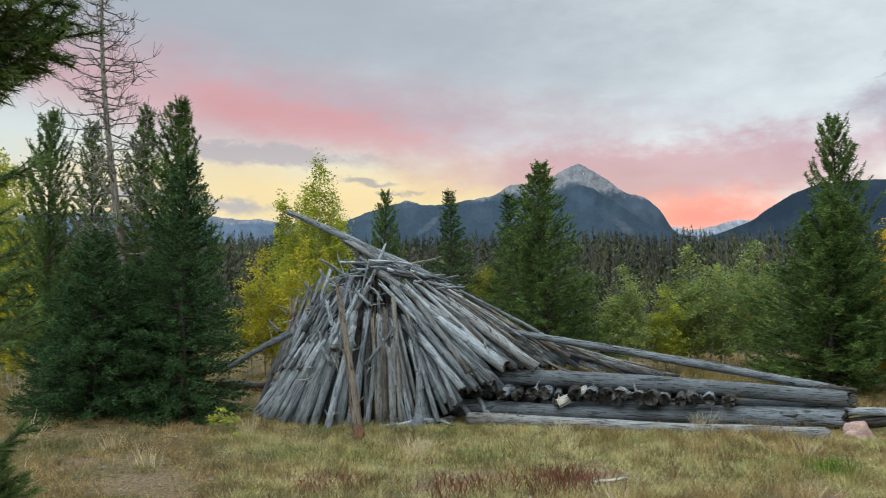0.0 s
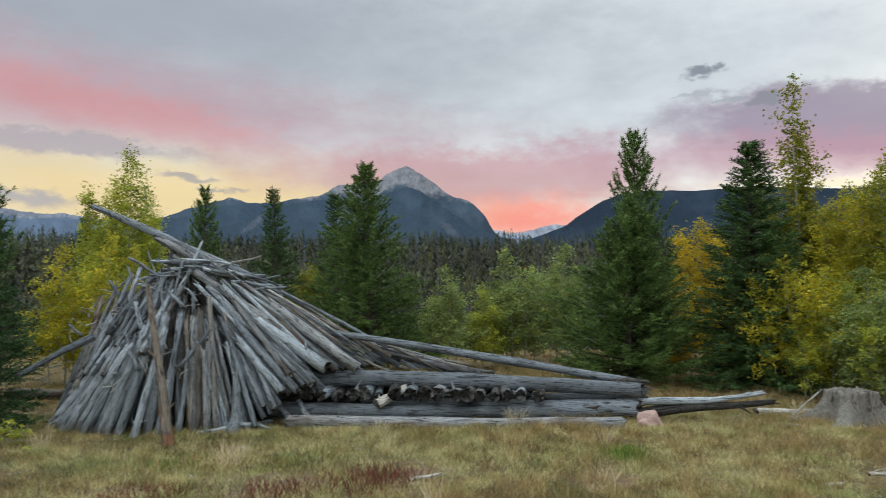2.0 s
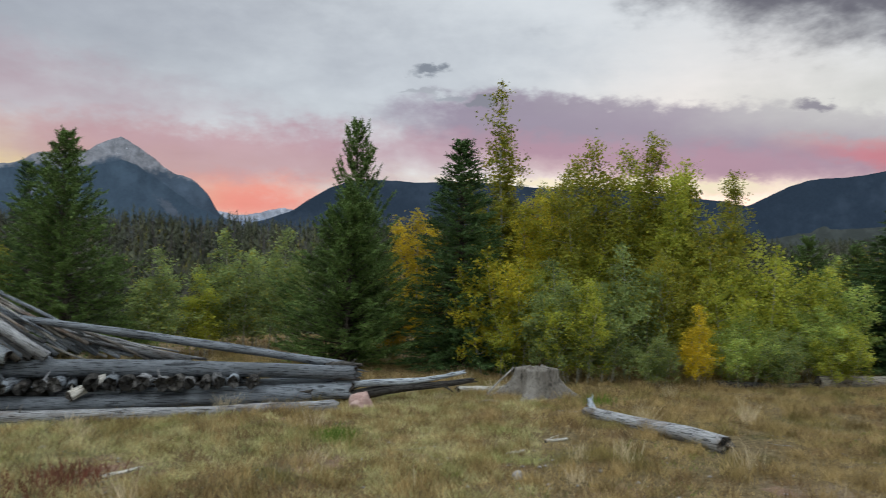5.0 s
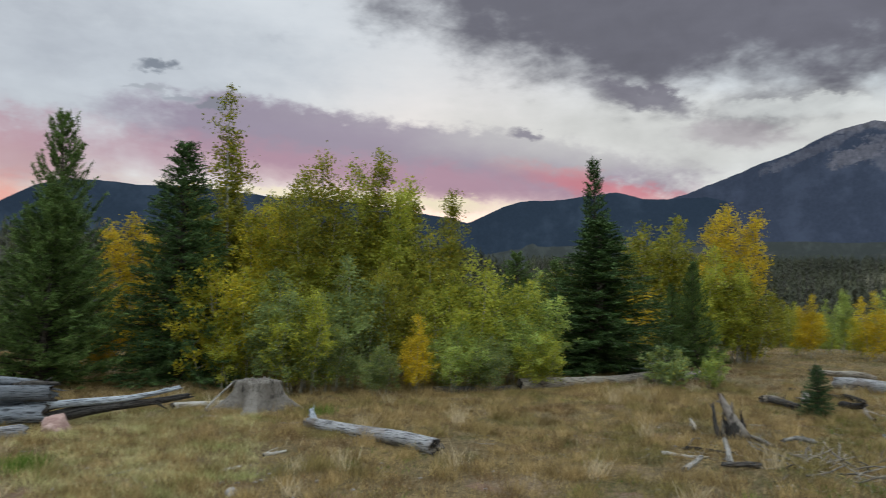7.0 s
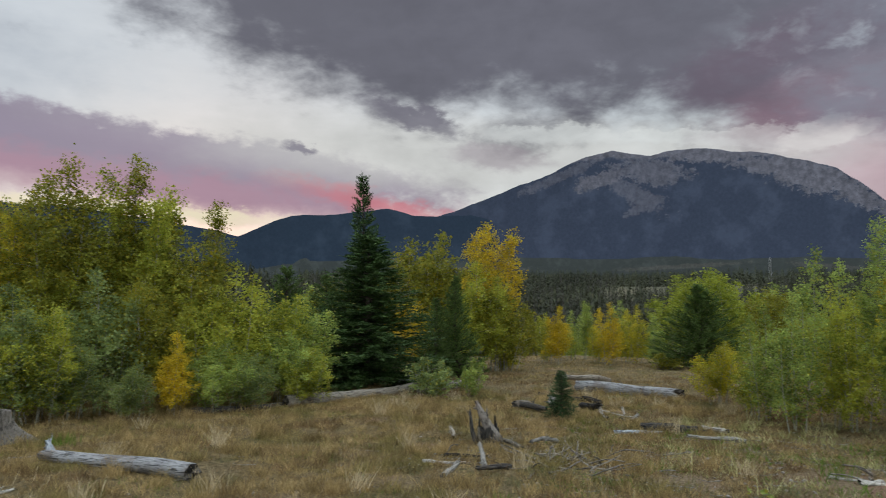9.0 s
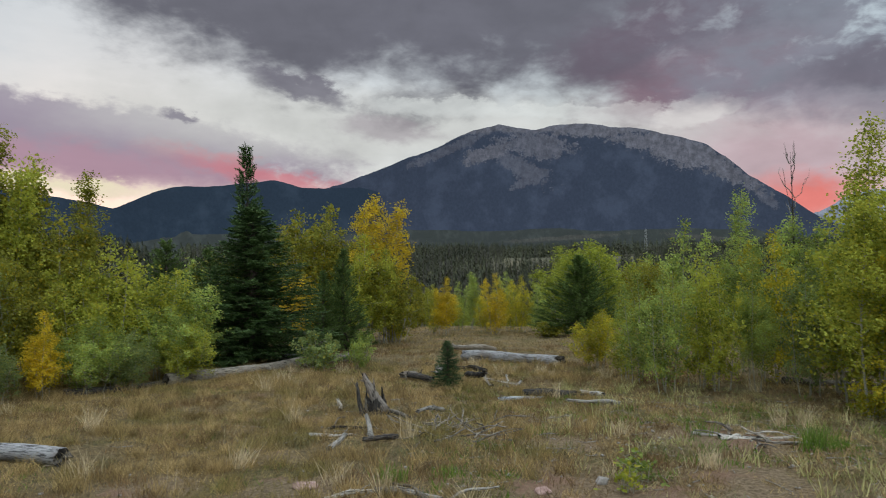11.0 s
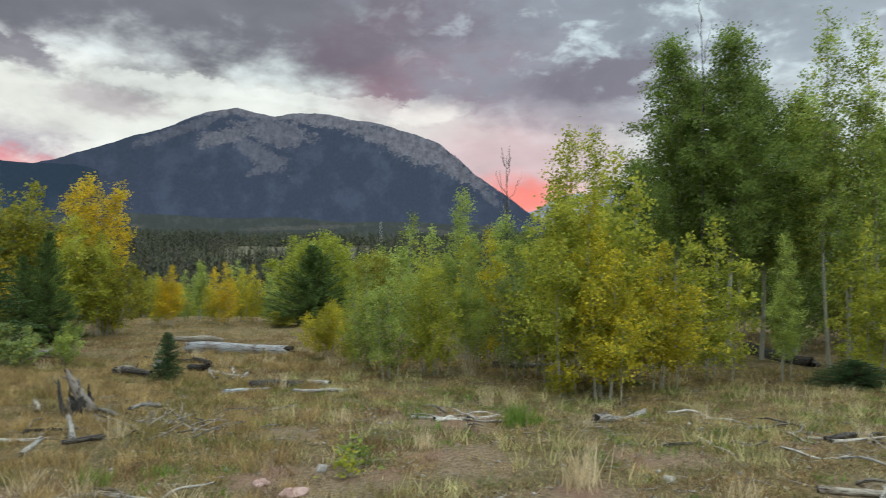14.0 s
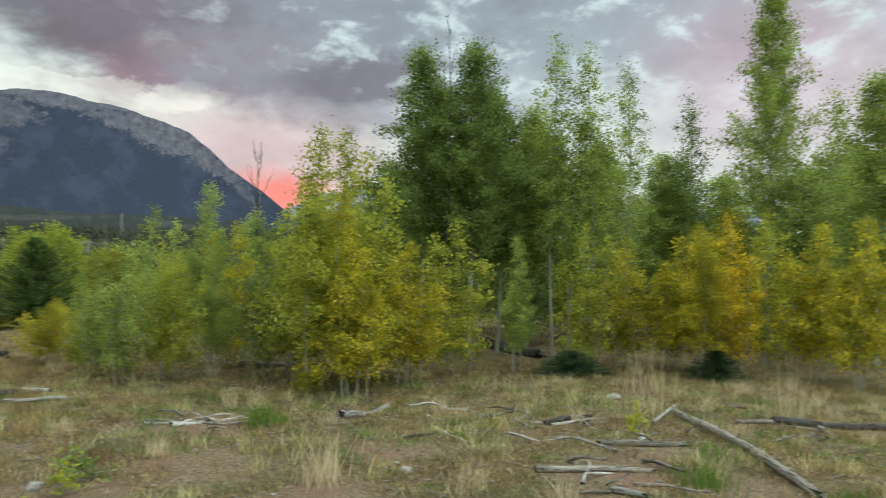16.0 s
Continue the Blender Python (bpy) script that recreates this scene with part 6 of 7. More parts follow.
fallen(8.18, -3.24, 8.80, -4.08, 0.055, PALE_WOOD, "short pale log in the grass", 565, 0.7, bend=0.05)
fallen(5.44, -3.95, 4.98, -4.80, 0.03, DRIFT_WOOD, "bleached split log in the litter", 566, 0.6, stubs=5)
fallen(7.02, -6.98, 3.95, -5.45, 0.042, DRIFT_WOOD, "long grey pole lying in the grass", 567, 0.9, bend=0.012)
fallen(6.96, -5.12, 7.26, -5.95, 0.03, DARK_WOOD, "dark broken branch in the grass", 569, name="branch")
fallen(6.90, -5.14, 7.12, -5.92, 0.02, PALE_WOOD, "bleached broken branch in the grass", 570, name="branch")
fallen(6.33, -7.25, 5.50, -8.66, 0.026, PALE_WOOD, "thin grey pole lying in the grass", 571, name="pole")
fallen(6.1, -7.6, 5.35, -8.75, 0.05, DARK_WOOD, "dark rotting log in the grass", 572)
fallen(5.84, -4.92, 5.60, -5.80, 0.035, DRIFT_WOOD, "grey cracked log in the litter", 573)
fallen(5.75, -5.4, 6.15, -5.75, 0.035, PALE_WOOD, "pale broken log end in the litter", 574)
fallen(7.30, -3.93, 6.45, -3.88, 0.014, PALE_WOOD, "grey dead stick in the grass", 575, name="stick")
fallen(6.96, -3.46, 6.97, -3.80, 0.016, DARK_WOOD, "dark dead stick in the grass", 576, name="stick")
fallen(4.76, -4.18, 4.50, -4.30, 0.03, PALE_WOOD, "bleached chunk of wood in the litter", 577, name="stick")
fallen(6.6, -6.3, 6.9, -6.9, 0.02, PALE_WOOD, "bleached forked branch in the litter", 578, name="branch", stubs=5, lift=0.1)
fallen(15.1, -9.2, 12.8, -9.08, 0.14, DARK_WOOD, "dark rotten log under the aspens", 579, stubs=4)
fallen(13.0, -3.2, 12.6, -5.2, 0.07, DRIFT_WOOD, "grey log lying under the young aspens", 580, bend=0.01)
fallen(5.18, 5.66, 5.42, 5.62, 0.02, PALE_WOOD, "white broken stick in the grass", 581, name="stick")
fallen(4.45, 5.42, 4.78, 5.50, 0.016, PALE_WOOD, "white broken stick in the grass", 582, name="stick")
fallen(1.22, 6.26, 1.55, 6.42, 0.018, PALE_WOOD, "bleached twig on bare soil", 583, name="stick")
fallen(6.35, 8.2, 6.9, 8.3, 0.014, PALE_WOOD, "thin grey branch leaning against the stump", 584, name="branch", lift=0.34)


for k in range(60):
    cx, cy, sp = ((5.45, -4.4, 0.5), (6.6, -5.6, 0.7), (8.5, -1.8, 0.5), (6.0, -7.4, 0.7), (5.7, 1.1, 0.4), (7.6, -4.6, 0.8))[k % 6]
    x, y, t, ln = cx + sticks.gauss(0, sp * 0.5), cy + sticks.gauss(0, sp * 0.5), sticks.uniform(0, 6.28), sticks.uniform(0.15, 0.6)
    fallen(x, y, x + ln * math.cos(t), y + ln * math.sin(t), sticks.uniform(0.008, 0.02), sticks.choice((TWIGS, PALE_WOOD, DRIFT_WOOD, BROWN_WOOD)), "dead grey branch lying in dry litter", 700 + k, 0.5, "branch", 0.06, 3, sticks.uniform(0.0, 0.10))


def litter():
    """Many small dead twigs on the trampled ground, too many to count."""
    rng = np.random.default_rng(77)
    p = np.concatenate([scatter(1300, 4.6, 12, 72, 150, 78, 0.2), scatter(160, 4.6, 10, -20, 72, 79, 0.2)])
    t, ln = rng.uniform(0, 6.28, len(p)), rng.uniform(0.03, 0.2, len(p)) * rng.uniform(0.5, 1.2, len(p))
    paths, radii = [], []
    for (x, y), a, L in zip(p, t, ln):
        s = np.linspace(-1, 1, 4)
        xs, ys = x + s * L * math.cos(a), y + s * L * math.sin(a) + 0.12 * L * s ** 2
        paths.append(np.stack([xs, ys, land(xs, ys) + 0.012 + 0.02 * (s > 0.5)], -1))
        radii.append(np.linspace(0.006, 0.002, 4))
    v, f = tubes(paths, radii, 4)
    tagged(new("twig_litter", sheet("twig_litter", v, f, TWIGS)), "small bleached twigs strewn over the ground", "twigs", kind="stuff")


litter()


def leaf_litter():
    """Fallen leaves and chips of bark lying flat among the grass, too many to count."""
    rng = np.random.default_rng(94)
    p = np.concatenate([scatter(15000, 4.6, 14, 72, 150, 95, -0.2), scatter(2500, 4.6, 14, -30, 72, 96, 0.2)])
    c = np.stack([p[:, 0], p[:, 1], land(p[:, 0], p[:, 1]) + rng.uniform(0.008, 0.035, len(p))], -1)
    nrm = unit(rng.normal(size=c.shape) * 0.5 + np.array([0, 0, 1.0]))
    a = unit(np.cross(nrm, rng.normal(size=c.shape)))
    b = np.cross(nrm, a)
    z = rng.uniform(0.007, 0.022, (len(c), 1))
    w = rng.uniform(0.3, 0.9, (len(c), 1))
    v = np.stack([c - a * z, c + b * z * w, c + a * z, c - b * z * w], 1).reshape(-1, 3)
    tagged(new("leaf_litter", sheet("leaf_litter", v, np.arange(len(v)).reshape(-1, 4), LITTER)), "fallen brown and tan leaves strewn over the ground", "leaves", kind="stuff")


leaf_litter()


def rock(x, y, w, d, h, mat, label, seed):
    """A weathered stone, half sunk in the ground."""
    bm = bmesh.new()
    bmesh.ops.create_icosphere(bm, subdivisions=3, radius=1.0)
    for v in bm.verts:
        k = 1 + 0.28 * noise.noise(v.co * 1.1 + Vector((seed, 0, 0))) + 0.12 * noise.noise(v.co * 3.1 + Vector((0, seed, 0)))
        for axis, bound in ((Vector((0.8, 0.3, 0.5)), 0.72), (Vector((-0.7, 0.5, 0.5)), 0.78), (Vector((0.1, -0.9, 0.4)), 0.7), (Vector((0, 0.1, 1)), 0.66)):
            over = v.co.dot(axis.normalized()) - bound          # knock flat faces off the ball
            if over > 0:
                v.co -= axis.normalized() * over
        v.co = Vector((v.co.x * w * k, v.co.y * d * k, v.co.z * h * k))
    me = bpy.data.meshes.new("rock")
    bm.to_mesh(me)
    bm.free()
    me.polygons.foreach_set("use_smooth", [True] * len(me.polygons))
    me.materials.append(mat)
    ob = new("rock", me)
    ob.matrix_world = pose(x, y, height(x, y) + h * 0.35, 0, 0, seed * 61 % 360)
    return tagged(ob, label, "rock")


rock(4.42, 8.10, 0.21, 0.15, 0.17, PINK_STONE, "pink granite boulder at the end of the stack", 1)
rock(4.30, 7.98, 0.12, 0.10, 0.10, PINK_STONE, "pink granite stone at the end of the stack", 2)
rock(1.62, 8.72, 0.12, 0.09, 0.09, GREY_STONE, "pale stone lying before the stack", 3)
rock(1.38, 8.80, 0.08, 0.07, 0.07, GREY_STONE, "pale stone lying before the stack", 4)
rock(2.61, 8.42, 0.17, 0.09, 0.05, GREY_STONE, "flat pale stone lying before the stack", 5)
rock(-0.21, 8.14, 0.10, 0.06, 0.03, GREY_STONE, "flat pale stone in the grass", 6)
rock(4.05, 4.70, 0.075, 0.05, 0.05, GREY_STONE, "white stone in the grass", 7)
rock(1.98, 8.62, 0.06, 0.05, 0.05, GREY_STONE, "pale stone lying before the stack", 8)
rock(6.65, -0.30, 0.05, 0.05, 0.05, GREY_STONE, "pale stone on bare soil", 9)
rock(5.95, 1.98, 0.10, 0.09, 0.04, PINK_STONE, "flat pinkish stone in bare soil", 10)
rock(6.02, -0.10, 0.13, 0.09, 0.04, PINK_STONE, "flat pinkish rock showing through bare soil", 11)
rock(6.25, 0.15, 0.08, 0.07, 0.035, PINK_STONE, "flat pinkish rock showing through bare soil", 12)
rock(8.08, -6.98, 0.10, 0.08, 0.06, GREY_STONE, "pale stone among dry stalks", 13)
rock(0.95, 7.5, 0.06, 0.05, 0.03, GREY_STONE, "pale stone in the grass", 14)
rock(5.9, -3.0, 0.06, 0.05, 0.04, GREY_STONE, "pale stone in the litter", 15)


def pebbles():
    rng = np.random.default_rng(91)
    p = np.concatenate([scatter(900, 4.6, 10, 70, 150, 92, 0.1), scatter(260, 4.6, 7.5, -25, 60, 93, 0.1)])
    vs, fs = [], []
    octa = np.array([(1, 0, 0), (0, 1, 0), (-1, 0, 0), (0, -1, 0), (0, 0, 1), (0, 0, -1)], float)
    tri = np.array([(0, 1, 4), (1, 2, 4), (2, 3, 4), (3, 0, 4), (1, 0, 5), (2, 1, 5), (3, 2, 5), (0, 3, 5)])
    for i, (x, y) in enumerate(p):
        r = rng.uniform(0.008, 0.028)
        vs.append(octa * r * rng.uniform(0.6, 1.3, (6, 1)) * np.array([1.2, 1, 0.6]) + np.array([x, y, height(x, y) + r * 0.3]))
        fs.append(tri + 6 * i)
    tagged(new("pebbles", sheet("pebbles", np.concatenate(vs), np.concatenate(fs), GREY_STONE, True)), "small pale stones strewn on bare soil", "pebbles", kind="stuff")


pebbles()


def stump(x, y, r, h, flare, jag, mat, label, seed, lobes=7):
    """A cut or broken stump: flared roots, checked sides, an uneven top."""
    rng = np.random.default_rng(seed)
    n, m = 96, 12
    th = np.linspace(0, 2 * np.pi, n, endpoint=False)
    ph = rng.uniform(0, 6.28, 4)
    root = (0.5 + 0.5 * np.cos(lobes * th + ph[0] + 0.8 * np.sin(2 * th))) ** 2.2
    top = h * (1 + jag * (np.sin(3 * th + ph[1]) * 0.5 + np.sin(7 * th + ph[2]) * 0.35 + rng.normal(size=n) * 0.35))
    vs = []
    for k in range(m):
        s = k / (m - 1)
        rad = r * (1 + 0.20 * (root - 0.4) + 0.045 * np.sin(19 * th + ph[3] + 2 * s) + 0.03 * np.sin(31 * th + ph[1]) + flare * (0.16 + 1.15 * root) * (1 - s) ** 2.1)
        vs.append(np.stack([rad * np.cos(th), rad * np.sin(th), top * s - 0.04], -1))
    inner = np.stack([0.72 * r * np.cos(th), 0.72 * r * np.sin(th), np.minimum(top, h) - 0.048 + rng.normal(size=n) * 0.008], -1)
    vs.append(inner)
    v = np.concatenate(vs + [np.array([[0, 0, h - 0.075]])])
    f = [(k * n + j, k * n + (j + 1) % n, (k + 1) * n + (j + 1) % n, (k + 1) * n + j) for k in range(m) for j in range(n)]
    base = m * n
    f += [(base + j, base + (j + 1) % n, len(v) - 1) for j in range(n)]
    me = bpy.data.meshes.new("stump")
    me.from_pydata(v.tolist(), [], f)
    me.polygons.foreach_set("use_smooth", [True] * (m * n) + [False] * n)
    me.materials.append(mat)
    ob = new("tree_stump", me)
    ob.matrix_world = pose(x, y, height(x, y), 0, 0, seed * 53 % 360)
    return tagged(ob, label, "stump")


stump(7.12, 8.05, 0.27, 0.42, 1.35, 0.06, TWIGS, "wide grey sawn stump with flared roots", 3, 5)
stump(9.30, 2.38, 0.12, 0.22, 0.6, 0.35, DARK_WOOD, "small rotten dark stump with splintered top", 5, 5)
lay((9.30, 2.27, 0.03), (9.26, 2.52, 0.50), 0.085, 0.03, 590, BROWN_WOOD, "grey-brown leaning slab of wood on the rotten stump", "splinter", "", 0.02, 4)
for k, (x, y, h, r, mat) in enumerate(((9.34, 2.30, 0.34, 0.030, DARK_WOOD), (9.22, 2.34, 0.44, 0.022, BROWN_WOOD), (9.40, 2.42, 0.27, 0.035, DARK_WOOD), (9.18, 2.42, 0.22, 0.03, DRIFT_WOOD), (9.30, 2.46, 0.40, 0.018, DARK_WOOD))):
    lay((x, y, -0.02), (x + 0.03 * (k % 3 - 1), y + 0.04 * (k % 2), h), r, r * 0.25, 790 + k, mat, "jagged splinter standing on the rotten stump", "splinter", "", 0.05, 3)
lay((9.20, 2.50, -0.02), (9.24, 2.60, 0.40), 0.035, 0.015, 591, DARK_WOOD, "dark splinter standing beside the rotten stump", "splinter", "", 0.04, 2)


# ---------------------------------------------------------------- tufts and low plants
def tuft(x, y, tall, spread, count, mat, label, seed, name="grass_tuft", wide=0.007, splay=0.6):
    ob = blades(name, label, np.array([[x, y]]), count, (tall * 0.55, tall), spread, wide, mat, seed, splay)
    return tagged(ob, label, "grass tuft")


GREEN_TUFT = "fresh green grass tuft in the dry meadow"
STRAW_TUFT = "bleached straw tuft with bent stalks"
for k, (x, y, h, sp, c) in enumerate(((3.34, 6.55, 0.20, 0.09, 160), (8.14, -2.36, 0.34, 0.10, 190), (8.66, -1.34, 0.22, 0.09, 90), (4.58, -4.90, 0.30, 0.12, 220), (5.08, -5.62, 0.30, 0.11, 120),
                                      (6.30, 1.38, 0.20, 0.07, 80), (8.43, 0.42, 0.16, 0.08, 90), (6.55, 0.95, 0.14, 0.08, 80), (3.6, -5.35, 0.3, 0.10, 120), (-0.8, 7.35, 0.16, 0.12, 120), (7.3, 7.0, 0.2, 0.12, 120))):
    tuft(x, y, h, sp, c, FRESH_GRASS, GREEN_TUFT, 610 + k)
for k, (x, y, h, sp, c) in enumerate(((7.24, -1.22, 0.34, 0.06, 90), (5.82, -2.22, 0.38, 0.07, 90), (6.22, -7.95, 0.85, 0.10, 60), (5.95, -2.32, 0.40, 0.06, 70), (8.27, -7.70, 0.80, 0.20, 45),
                                      (5.20, -3.18, 0.28, 0.07, 70), (7.0, -6.4, 0.55, 0.25, 40), (4.9, 4.9, 0.16, 0.05, 40), (9.2, -6.2, 0.45, 0.3, 40))):
    tuft(x, y, h, sp, c, STRAW, STRAW_TUFT, 630 + k, wide=0.006, splay=0.75 if h < 0.5 else 0.3)
for k, (x, y) in enumerate(((0.34, 6.15), (0.95, 6.24), (0.80, 6.0), (-0.97, 6.16), (0.1, 6.0), (1.05, 6.5), (-0.7, 6.3))):
    tuft(x, y, 0.13 if k != 1 else 0.19, 0.16, 130, RED_HERB, "low rust-red herbs on bare soil", 650 + k, "red_herb", 0.010, 0.9)


def small_tree(kind, x, y, h, r, leaf, label, category="bush", name=""):
    proto = KINDS[kind]
    m = Matrix.LocRotScale((x, y, height(x, y)), Euler((0, 0, x * 7 + y)), (r / SIZE[kind][1] / proto.scale.x, r / SIZE[kind][1] / proto.scale.y, h / SIZE[kind][0] / proto.scale.z))
    if kind in SPENT:
        tree = copy_thing(proto, m)
    else:
        tree = proto
        proto.matrix_basis = m
        SPENT.add(kind)
    tree.name = name or tree.name
    if leaf:
        crown = [c for c in tree.children if c.name.startswith("crown")][0]
        crown.material_slots[0].link = "OBJECT"
        crown.material_slots[0].material = LEAVES[leaf]
    return tagged(tree, label, category)


small_tree("bush", 13.64, 4.75, 0.80, 0.55, "sage", "low grey-green willow bush at the clearing's edge", name="willow_bush")
small_tree("bush", 14.4, 4.15, 0.75, 0.32, "green", "small green aspen bush at the clearing's edge", name="aspen_bush")
small_tree("fir_b", 11.92, 1.98, 0.72, 0.24, "", "knee-high baby fir standing in dry grass", "tree", "baby_fir")
small_tree("bush", 10.19, -3.50, 0.48, 0.30, "yellow", "low yellow aspen shoot in the grass", name="aspen_bush")
small_tree("fir_a", 10.55, -8.15, 0.42, 0.65, "", "low spreading dark green juniper under the aspens", name="juniper_bush")
small_tree("fir_a", 9.15, -10.0, 0.45, 0.50, "", "low spreading dark green juniper under the aspens", name="juniper_bush")
small_tree("weed", -2.40, 8.42, 0.30, 0.24, "yellowgreen", "small yellow-green shrub at the fir's foot", name="shrub")
small_tree("weed", 6.75, -0.60, 0.30, 0.22, "green", "low bright green weed on bare soil", name="weed")
small_tree("weed", 6.45, -0.50, 0.26, 0.18, "yellowgreen", "low bright green weed on bare soil", name="weed")
small_tree("weed", 6.06, -5.55, 0.42, 0.16, "yellowgreen", "yellowing weed among dead branches", name="weed")
small_tree("bush", 21.0, 5.2, 0.6, 0.45, "yellow", "low yellow bush at the clearing's end", name="aspen_bush")
small_tree("bush", 23.2, 1.0, 0.5, 0.6, "olive", "low green bush at the clearing's end", name="aspen_bush")
small_tree("pine_c", -2.85, 4.85, 0.62, 0.36, "", "knee-high green pine seedling in the grass", "tree", "pine_seedling")


# ---------------------------------------------------------------- standing dead trees
def dead_tree(x, y, h, r, seed, count, reach, twiggy, mat, label, lean_x=0.0, lean_y=0.0, low=0.25, name="dead_tree", rise=0.0):
    """A bare trunk with thin drooping dead branches and twigs."""
    rng = np.random.default_rng(seed)
    root = new(name)
    hs = np.linspace(0, 1, 12)
    ax = np.stack([lean_x * hs + 0.01 * h * np.sin(hs * 7), lean_y * hs, hs * h - 0.06], -1)
    v, f = tubes([ax], [r * (1 - hs * 0.88)], 9)
    under("trunk", sheet("trunk", v, f, mat, True), root)
    for k in range(count):
        u = low + (0.99 - low) * (k + rng.random()) / count
        p0 = np.array([np.interp(u, hs, ax[:, i]) for i in range(3)])
        t = k * 2.4 + rng.normal() * 0.4
        L = reach * (0.35 + 0.9 * (1 - u) ** 0.6) * rng.uniform(0.5, 1.15)
        out = np.array([math.cos(t) * (1 - 0.6 * rise), math.sin(t) * (1 - 0.6 * rise), rng.uniform(-0.15, 0.35) + rise])
        s = np.linspace(0, 1, 6)
        path = p0 + out * L * s[:, None] + np.array([0, 0, 1]) * (L * (0.35 * s ** 2 - 0.25 * s))[:, None] + rng.normal(size=(6, 3)) * 0.018
        paths, radii = [path], [np.linspace(0.011, 0.003, 6)]
        for q in range(twiggy):
            i = rng.integers(1, 6)
            d = unit(out + rng.normal(size=3) * 0.9) * L * rng.uniform(0.15, 0.45)
            mid = path[i] + d * 0.5 + rng.normal(size=3) * 0.02
            paths.append(np.stack([path[i], mid, path[i] + d + np.array([0, 0, 0.1 * L])]))
            radii.append(np.array([0.005, 0.004, 0.002]))
        v, f = tubes(paths, radii, 4)
        under("branch", sheet("branch", v, f, TWIGS), root)
    root.matrix_basis = pose(x, y, height(x, y))
    return tagged(root, label, "dead tree")


sx, sy = polar(-22.6, 11.2)
dead_tree(sx, sy, 6.9, 0.075, 71, 120, 0.80, 12, TWIGS, "tall bare grey dead conifer with tangled twigs", -0.42, -0.2, 0.28)
for a, d, h, seed in ((104.6, 15.0, 4.0, 72), (118.5, 15.0, 6.6, 73)):
    sx, sy = polar(a, d)
    dead_tree(sx, sy, h, 0.03, seed, 7, 0.8, 2, DARK_WOOD, "thin bare dead sapling rising above the aspens", 0.05, 0.0, 0.62, rise=0.9)


# ---------------------------------------------------------------- the pine close to the camera
def near_pine(x, y, boughs, h):
    """A lodgepole pine beside the path; boughs: the far ends of its longer boughs, out from the trunk's foot."""
    rng = np.random.default_rng(88)
    root = new("pine_tree")
    hs = np.linspace(0, 1, 10)
    ax = np.stack([0.05 * np.sin(hs * 4), 0.04 * np.cos(hs * 3), hs * h - 0.05], -1)
    v, f = tubes([ax], [0.10 * (1 - hs * 0.85)], 12)
    under("trunk", sheet("trunk", v, f, BARK, True), root, "scaly grey-brown pine trunk")
    ends = [np.array(b) for b in boughs]
    for k in range(16):
        u = 0.15 + 0.8 * k / 15
        t = k * 2.39996 + 2.2
        ends.append(np.array([math.cos(t) * 0.55, math.sin(t) * 0.55, u * h + 0.1]))
    st, wy, ln = [], [], []
    for k, end in enumerate(ends):
        p0 = np.array([0, 0, max(0.3, end[2] - 0.30 * np.hypot(end[0], end[1]))])
        L = np.linalg.norm(end - p0)
        out = (end - p0) / L
        s = np.linspace(0, 1, 6)[:, None]
        path = p0 + out * L * s - np.array([0, 0, 0.12]) * L * np.sin(s * 3.14)
        paths, radii = [path], [np.linspace(0.016, 0.005, 6)]
        count = int(22 * L) + 4
        for q in range(count):
            f0 = 0.35 + 0.65 * (q + rng.random()) / count
            at = p0 + out * L * f0 - np.array([0, 0, 0.12]) * L * math.sin(f0 * 3.14)
            side = unit(np.cross(out, [0, 0, 1.0])) * (1 if q % 2 else -1)
            way = unit(out * 0.7 + side * rng.uniform(0.2, 1.0) + np.array([0, 0, rng.uniform(-0.3, 0.5)]) + rng.normal(size=3) * 0.2)
            reach = rng.uniform(0.09, 0.18)
            paths.append(np.stack([at, at + way * reach * 0.5, at + way * reach]))
            radii.append(np.array([0.005, 0.0045, 0.004]))
            st.append(at), wy.append(way), ln.append(reach * 1.1)
        v, f = tubes(paths, radii, 5)
        bough = under("bough", sheet("bough", v, f, BARK, True), root, "brown pine bough")
        v, f = spikes(rng, np.array(st), np.array(wy), np.array(ln), 120, 0.046, 0.0048, 0.7)
        under("needle_tuft", sheet("needle_tuft", v, f, NEEDLES["pine"]), bough, "long dark green pine needles")
        st, wy, ln = [], [], []
    root.matrix_basis = pose(x, y, height(x, y))
    return tagged(root, "lodgepole pine with long green needles beside the path", "tree", "pines")


def reach_to(x, y, spots):
    """Bough ends given as bearing, upward angle and distance, made relative to a trunk."""
    out = []
    for a, e, d in spots:
        u, v = polar(a, d)
        out.append((u - x, v - y, EYE + d * math.tan(radians(e))))
    return out


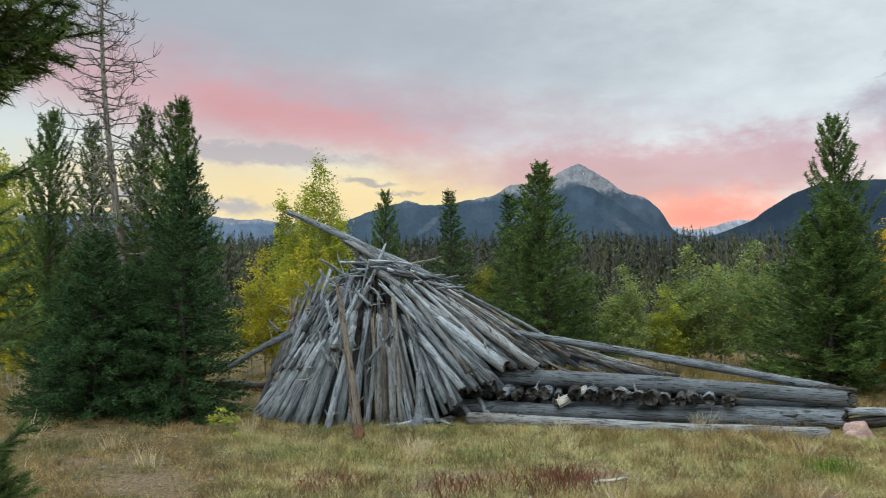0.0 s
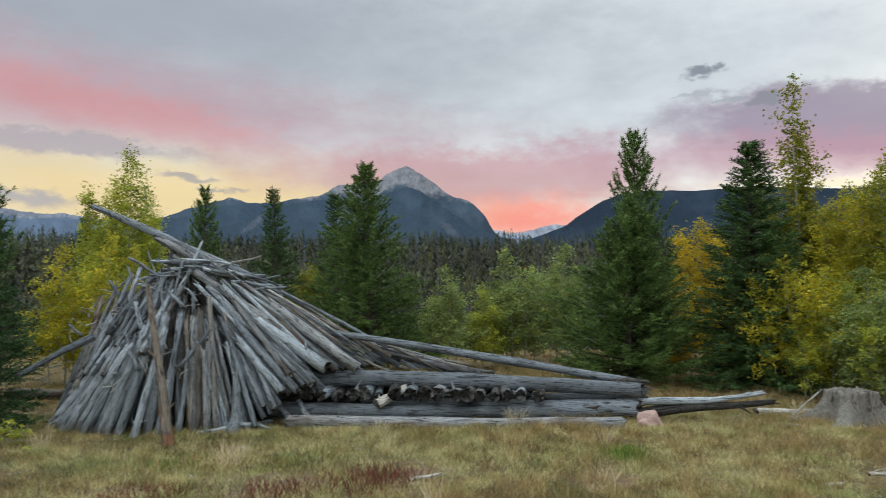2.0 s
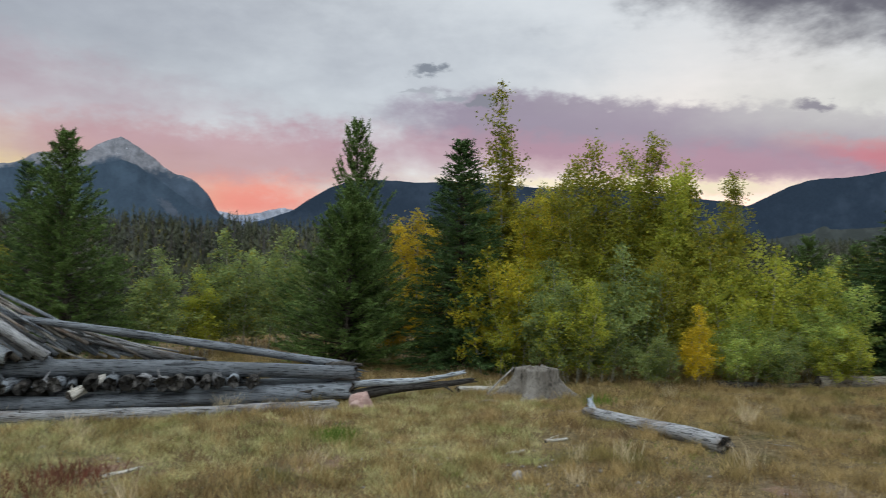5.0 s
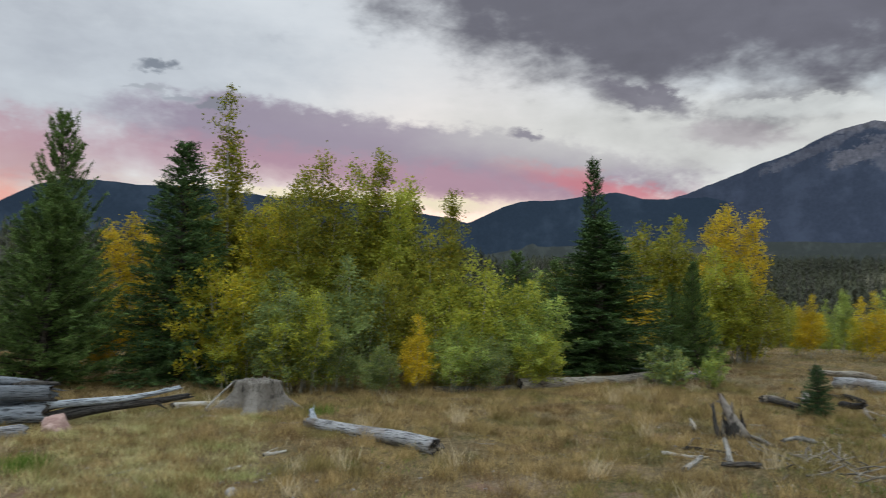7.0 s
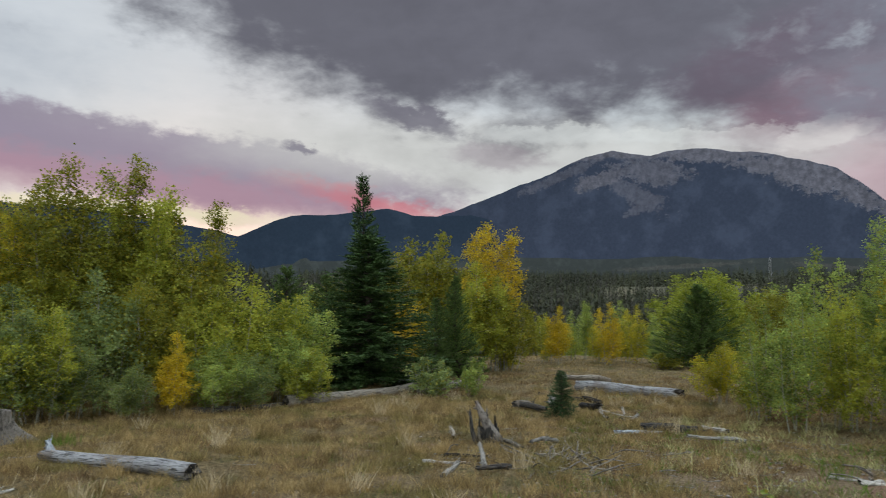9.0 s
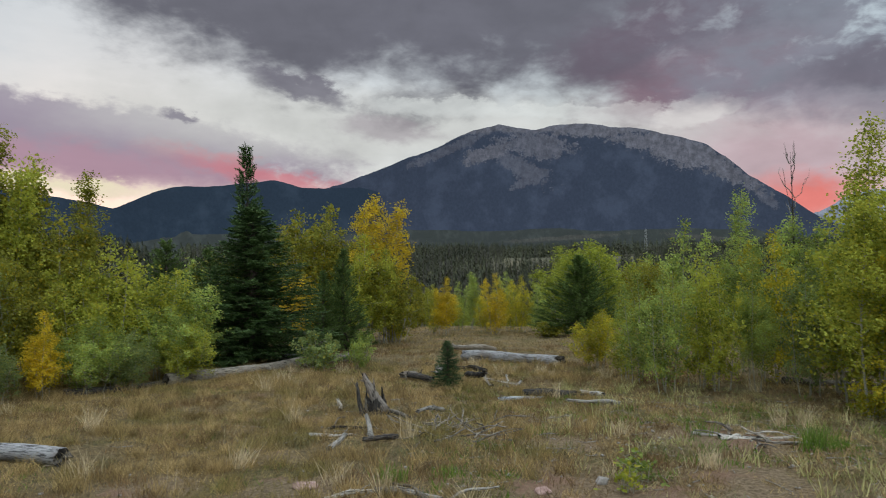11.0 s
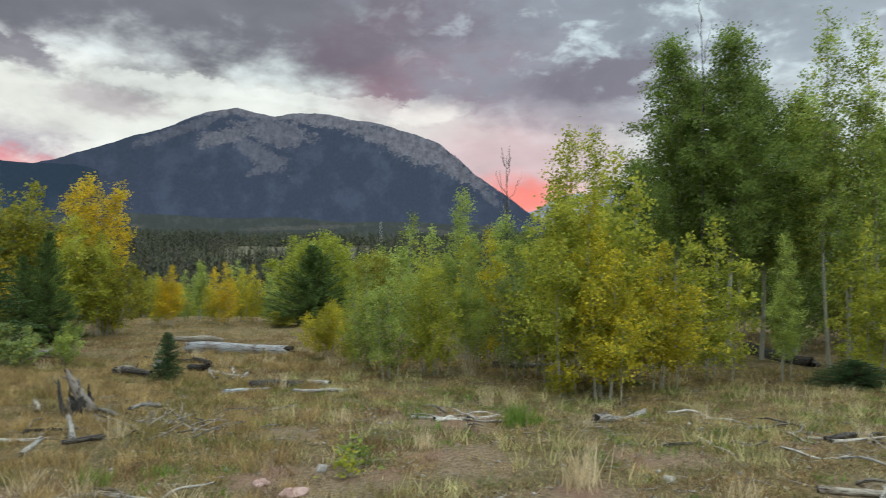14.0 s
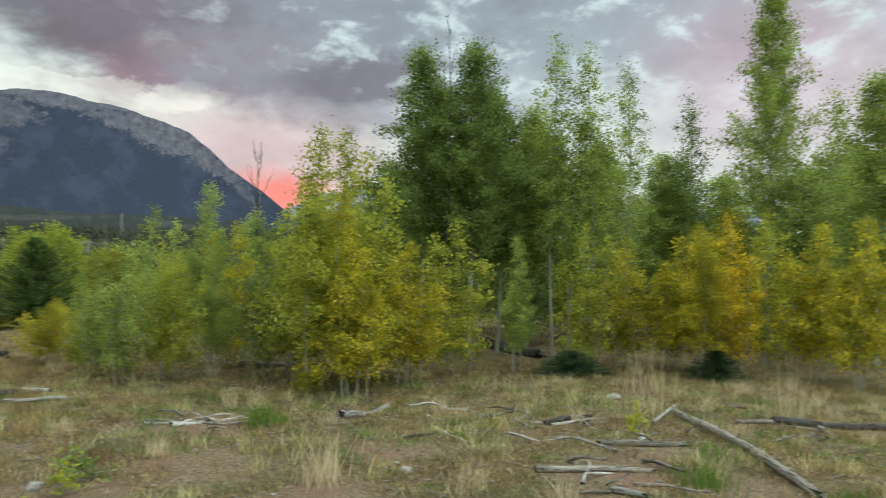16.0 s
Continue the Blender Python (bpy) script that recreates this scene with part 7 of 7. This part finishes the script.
tx, ty = polar(-40.0, 3.2)
near_pine(tx, ty, reach_to(tx, ty, ((-26.9, 16.9, 2.9), (-27.8, 19.2, 2.8), (-28.9, 15.4, 2.95), (-30.6, 13.9, 3.0), (-28.6, 20.8, 2.75), (-29.8, 18.0, 3.1), (-30.9, 16.4, 2.8),
                                    (-28.0, 17.4, 3.2), (-29.2, 22.0, 2.9), (-28.0, 21.4, 3.0), (-30.6, 20.0, 2.8), (-29.6, 16.6, 3.0), (-31.0, 22.0, 2.9))), 5.2)
tx, ty = polar(-34.0, 5.4)
near_pine(tx, ty, reach_to(tx, ty, ((-28.9, 0.8, 5.2), (-29.6, -1.0, 5.1), (-29.8, 2.2, 5.3), (-30.5, 0.3, 5.0))), 2.4)


# ---------------------------------------------------------------- far pylon
def pylon(x, y, h):
    root = new("power_pylon")
    m, n, bsdf = material("galvanised_steel", 0.5)
    bsdf.inputs["Metallic"].default_value = 0.7
    n.put(bsdf.inputs["Base Color"], n.mix(n.noise(own(n), 0.6, 3), (0.45, 0.46, 0.47), (0.6, 0.61, 0.62)))
    for sx_, sy_ in ((-1, -1), (1, -1), (1, 1), (-1, 1)):
        v, f = tubes([np.array([(sx_ * h * 0.045, sy_ * h * 0.045, -0.5), (sx_ * h * 0.02, sy_ * h * 0.02, h)])], [np.array([0.08, 0.06])], 5)
        under("leg", sheet("leg", v, f, m), root)
    for k in range(3):
        z = h * (0.72 + 0.11 * k)
        v, f = tubes([np.array([(-h * 0.12, 0, z), (h * 0.12, 0, z)])], [np.array([0.07, 0.07])], 5)
        under("crossarm", sheet("crossarm", v, f, m), root)
    for k in range(6):
        z0, z1 = h * k / 6, h * (k + 1) / 6
        w0, w1 = h * (0.045 - 0.025 * k / 6), h * (0.045 - 0.025 * (k + 1) / 6)
        v, f = tubes([np.array([(-w0, -w0, z0), (w1, -w1, z1)]), np.array([(w0, -w0, z0), (-w1, -w1, z1)])], [np.array([0.07, 0.07])] * 2, 4)
        under("brace", sheet("brace", v, f, m), root)
    root.matrix_basis = pose(x, y, height(x, y), 0, 0, 15)
    return tagged(root, "grey lattice power pylon standing in the valley", "pylon")


px, py = polar(94.2, 520)
pylon(px, py, 18)
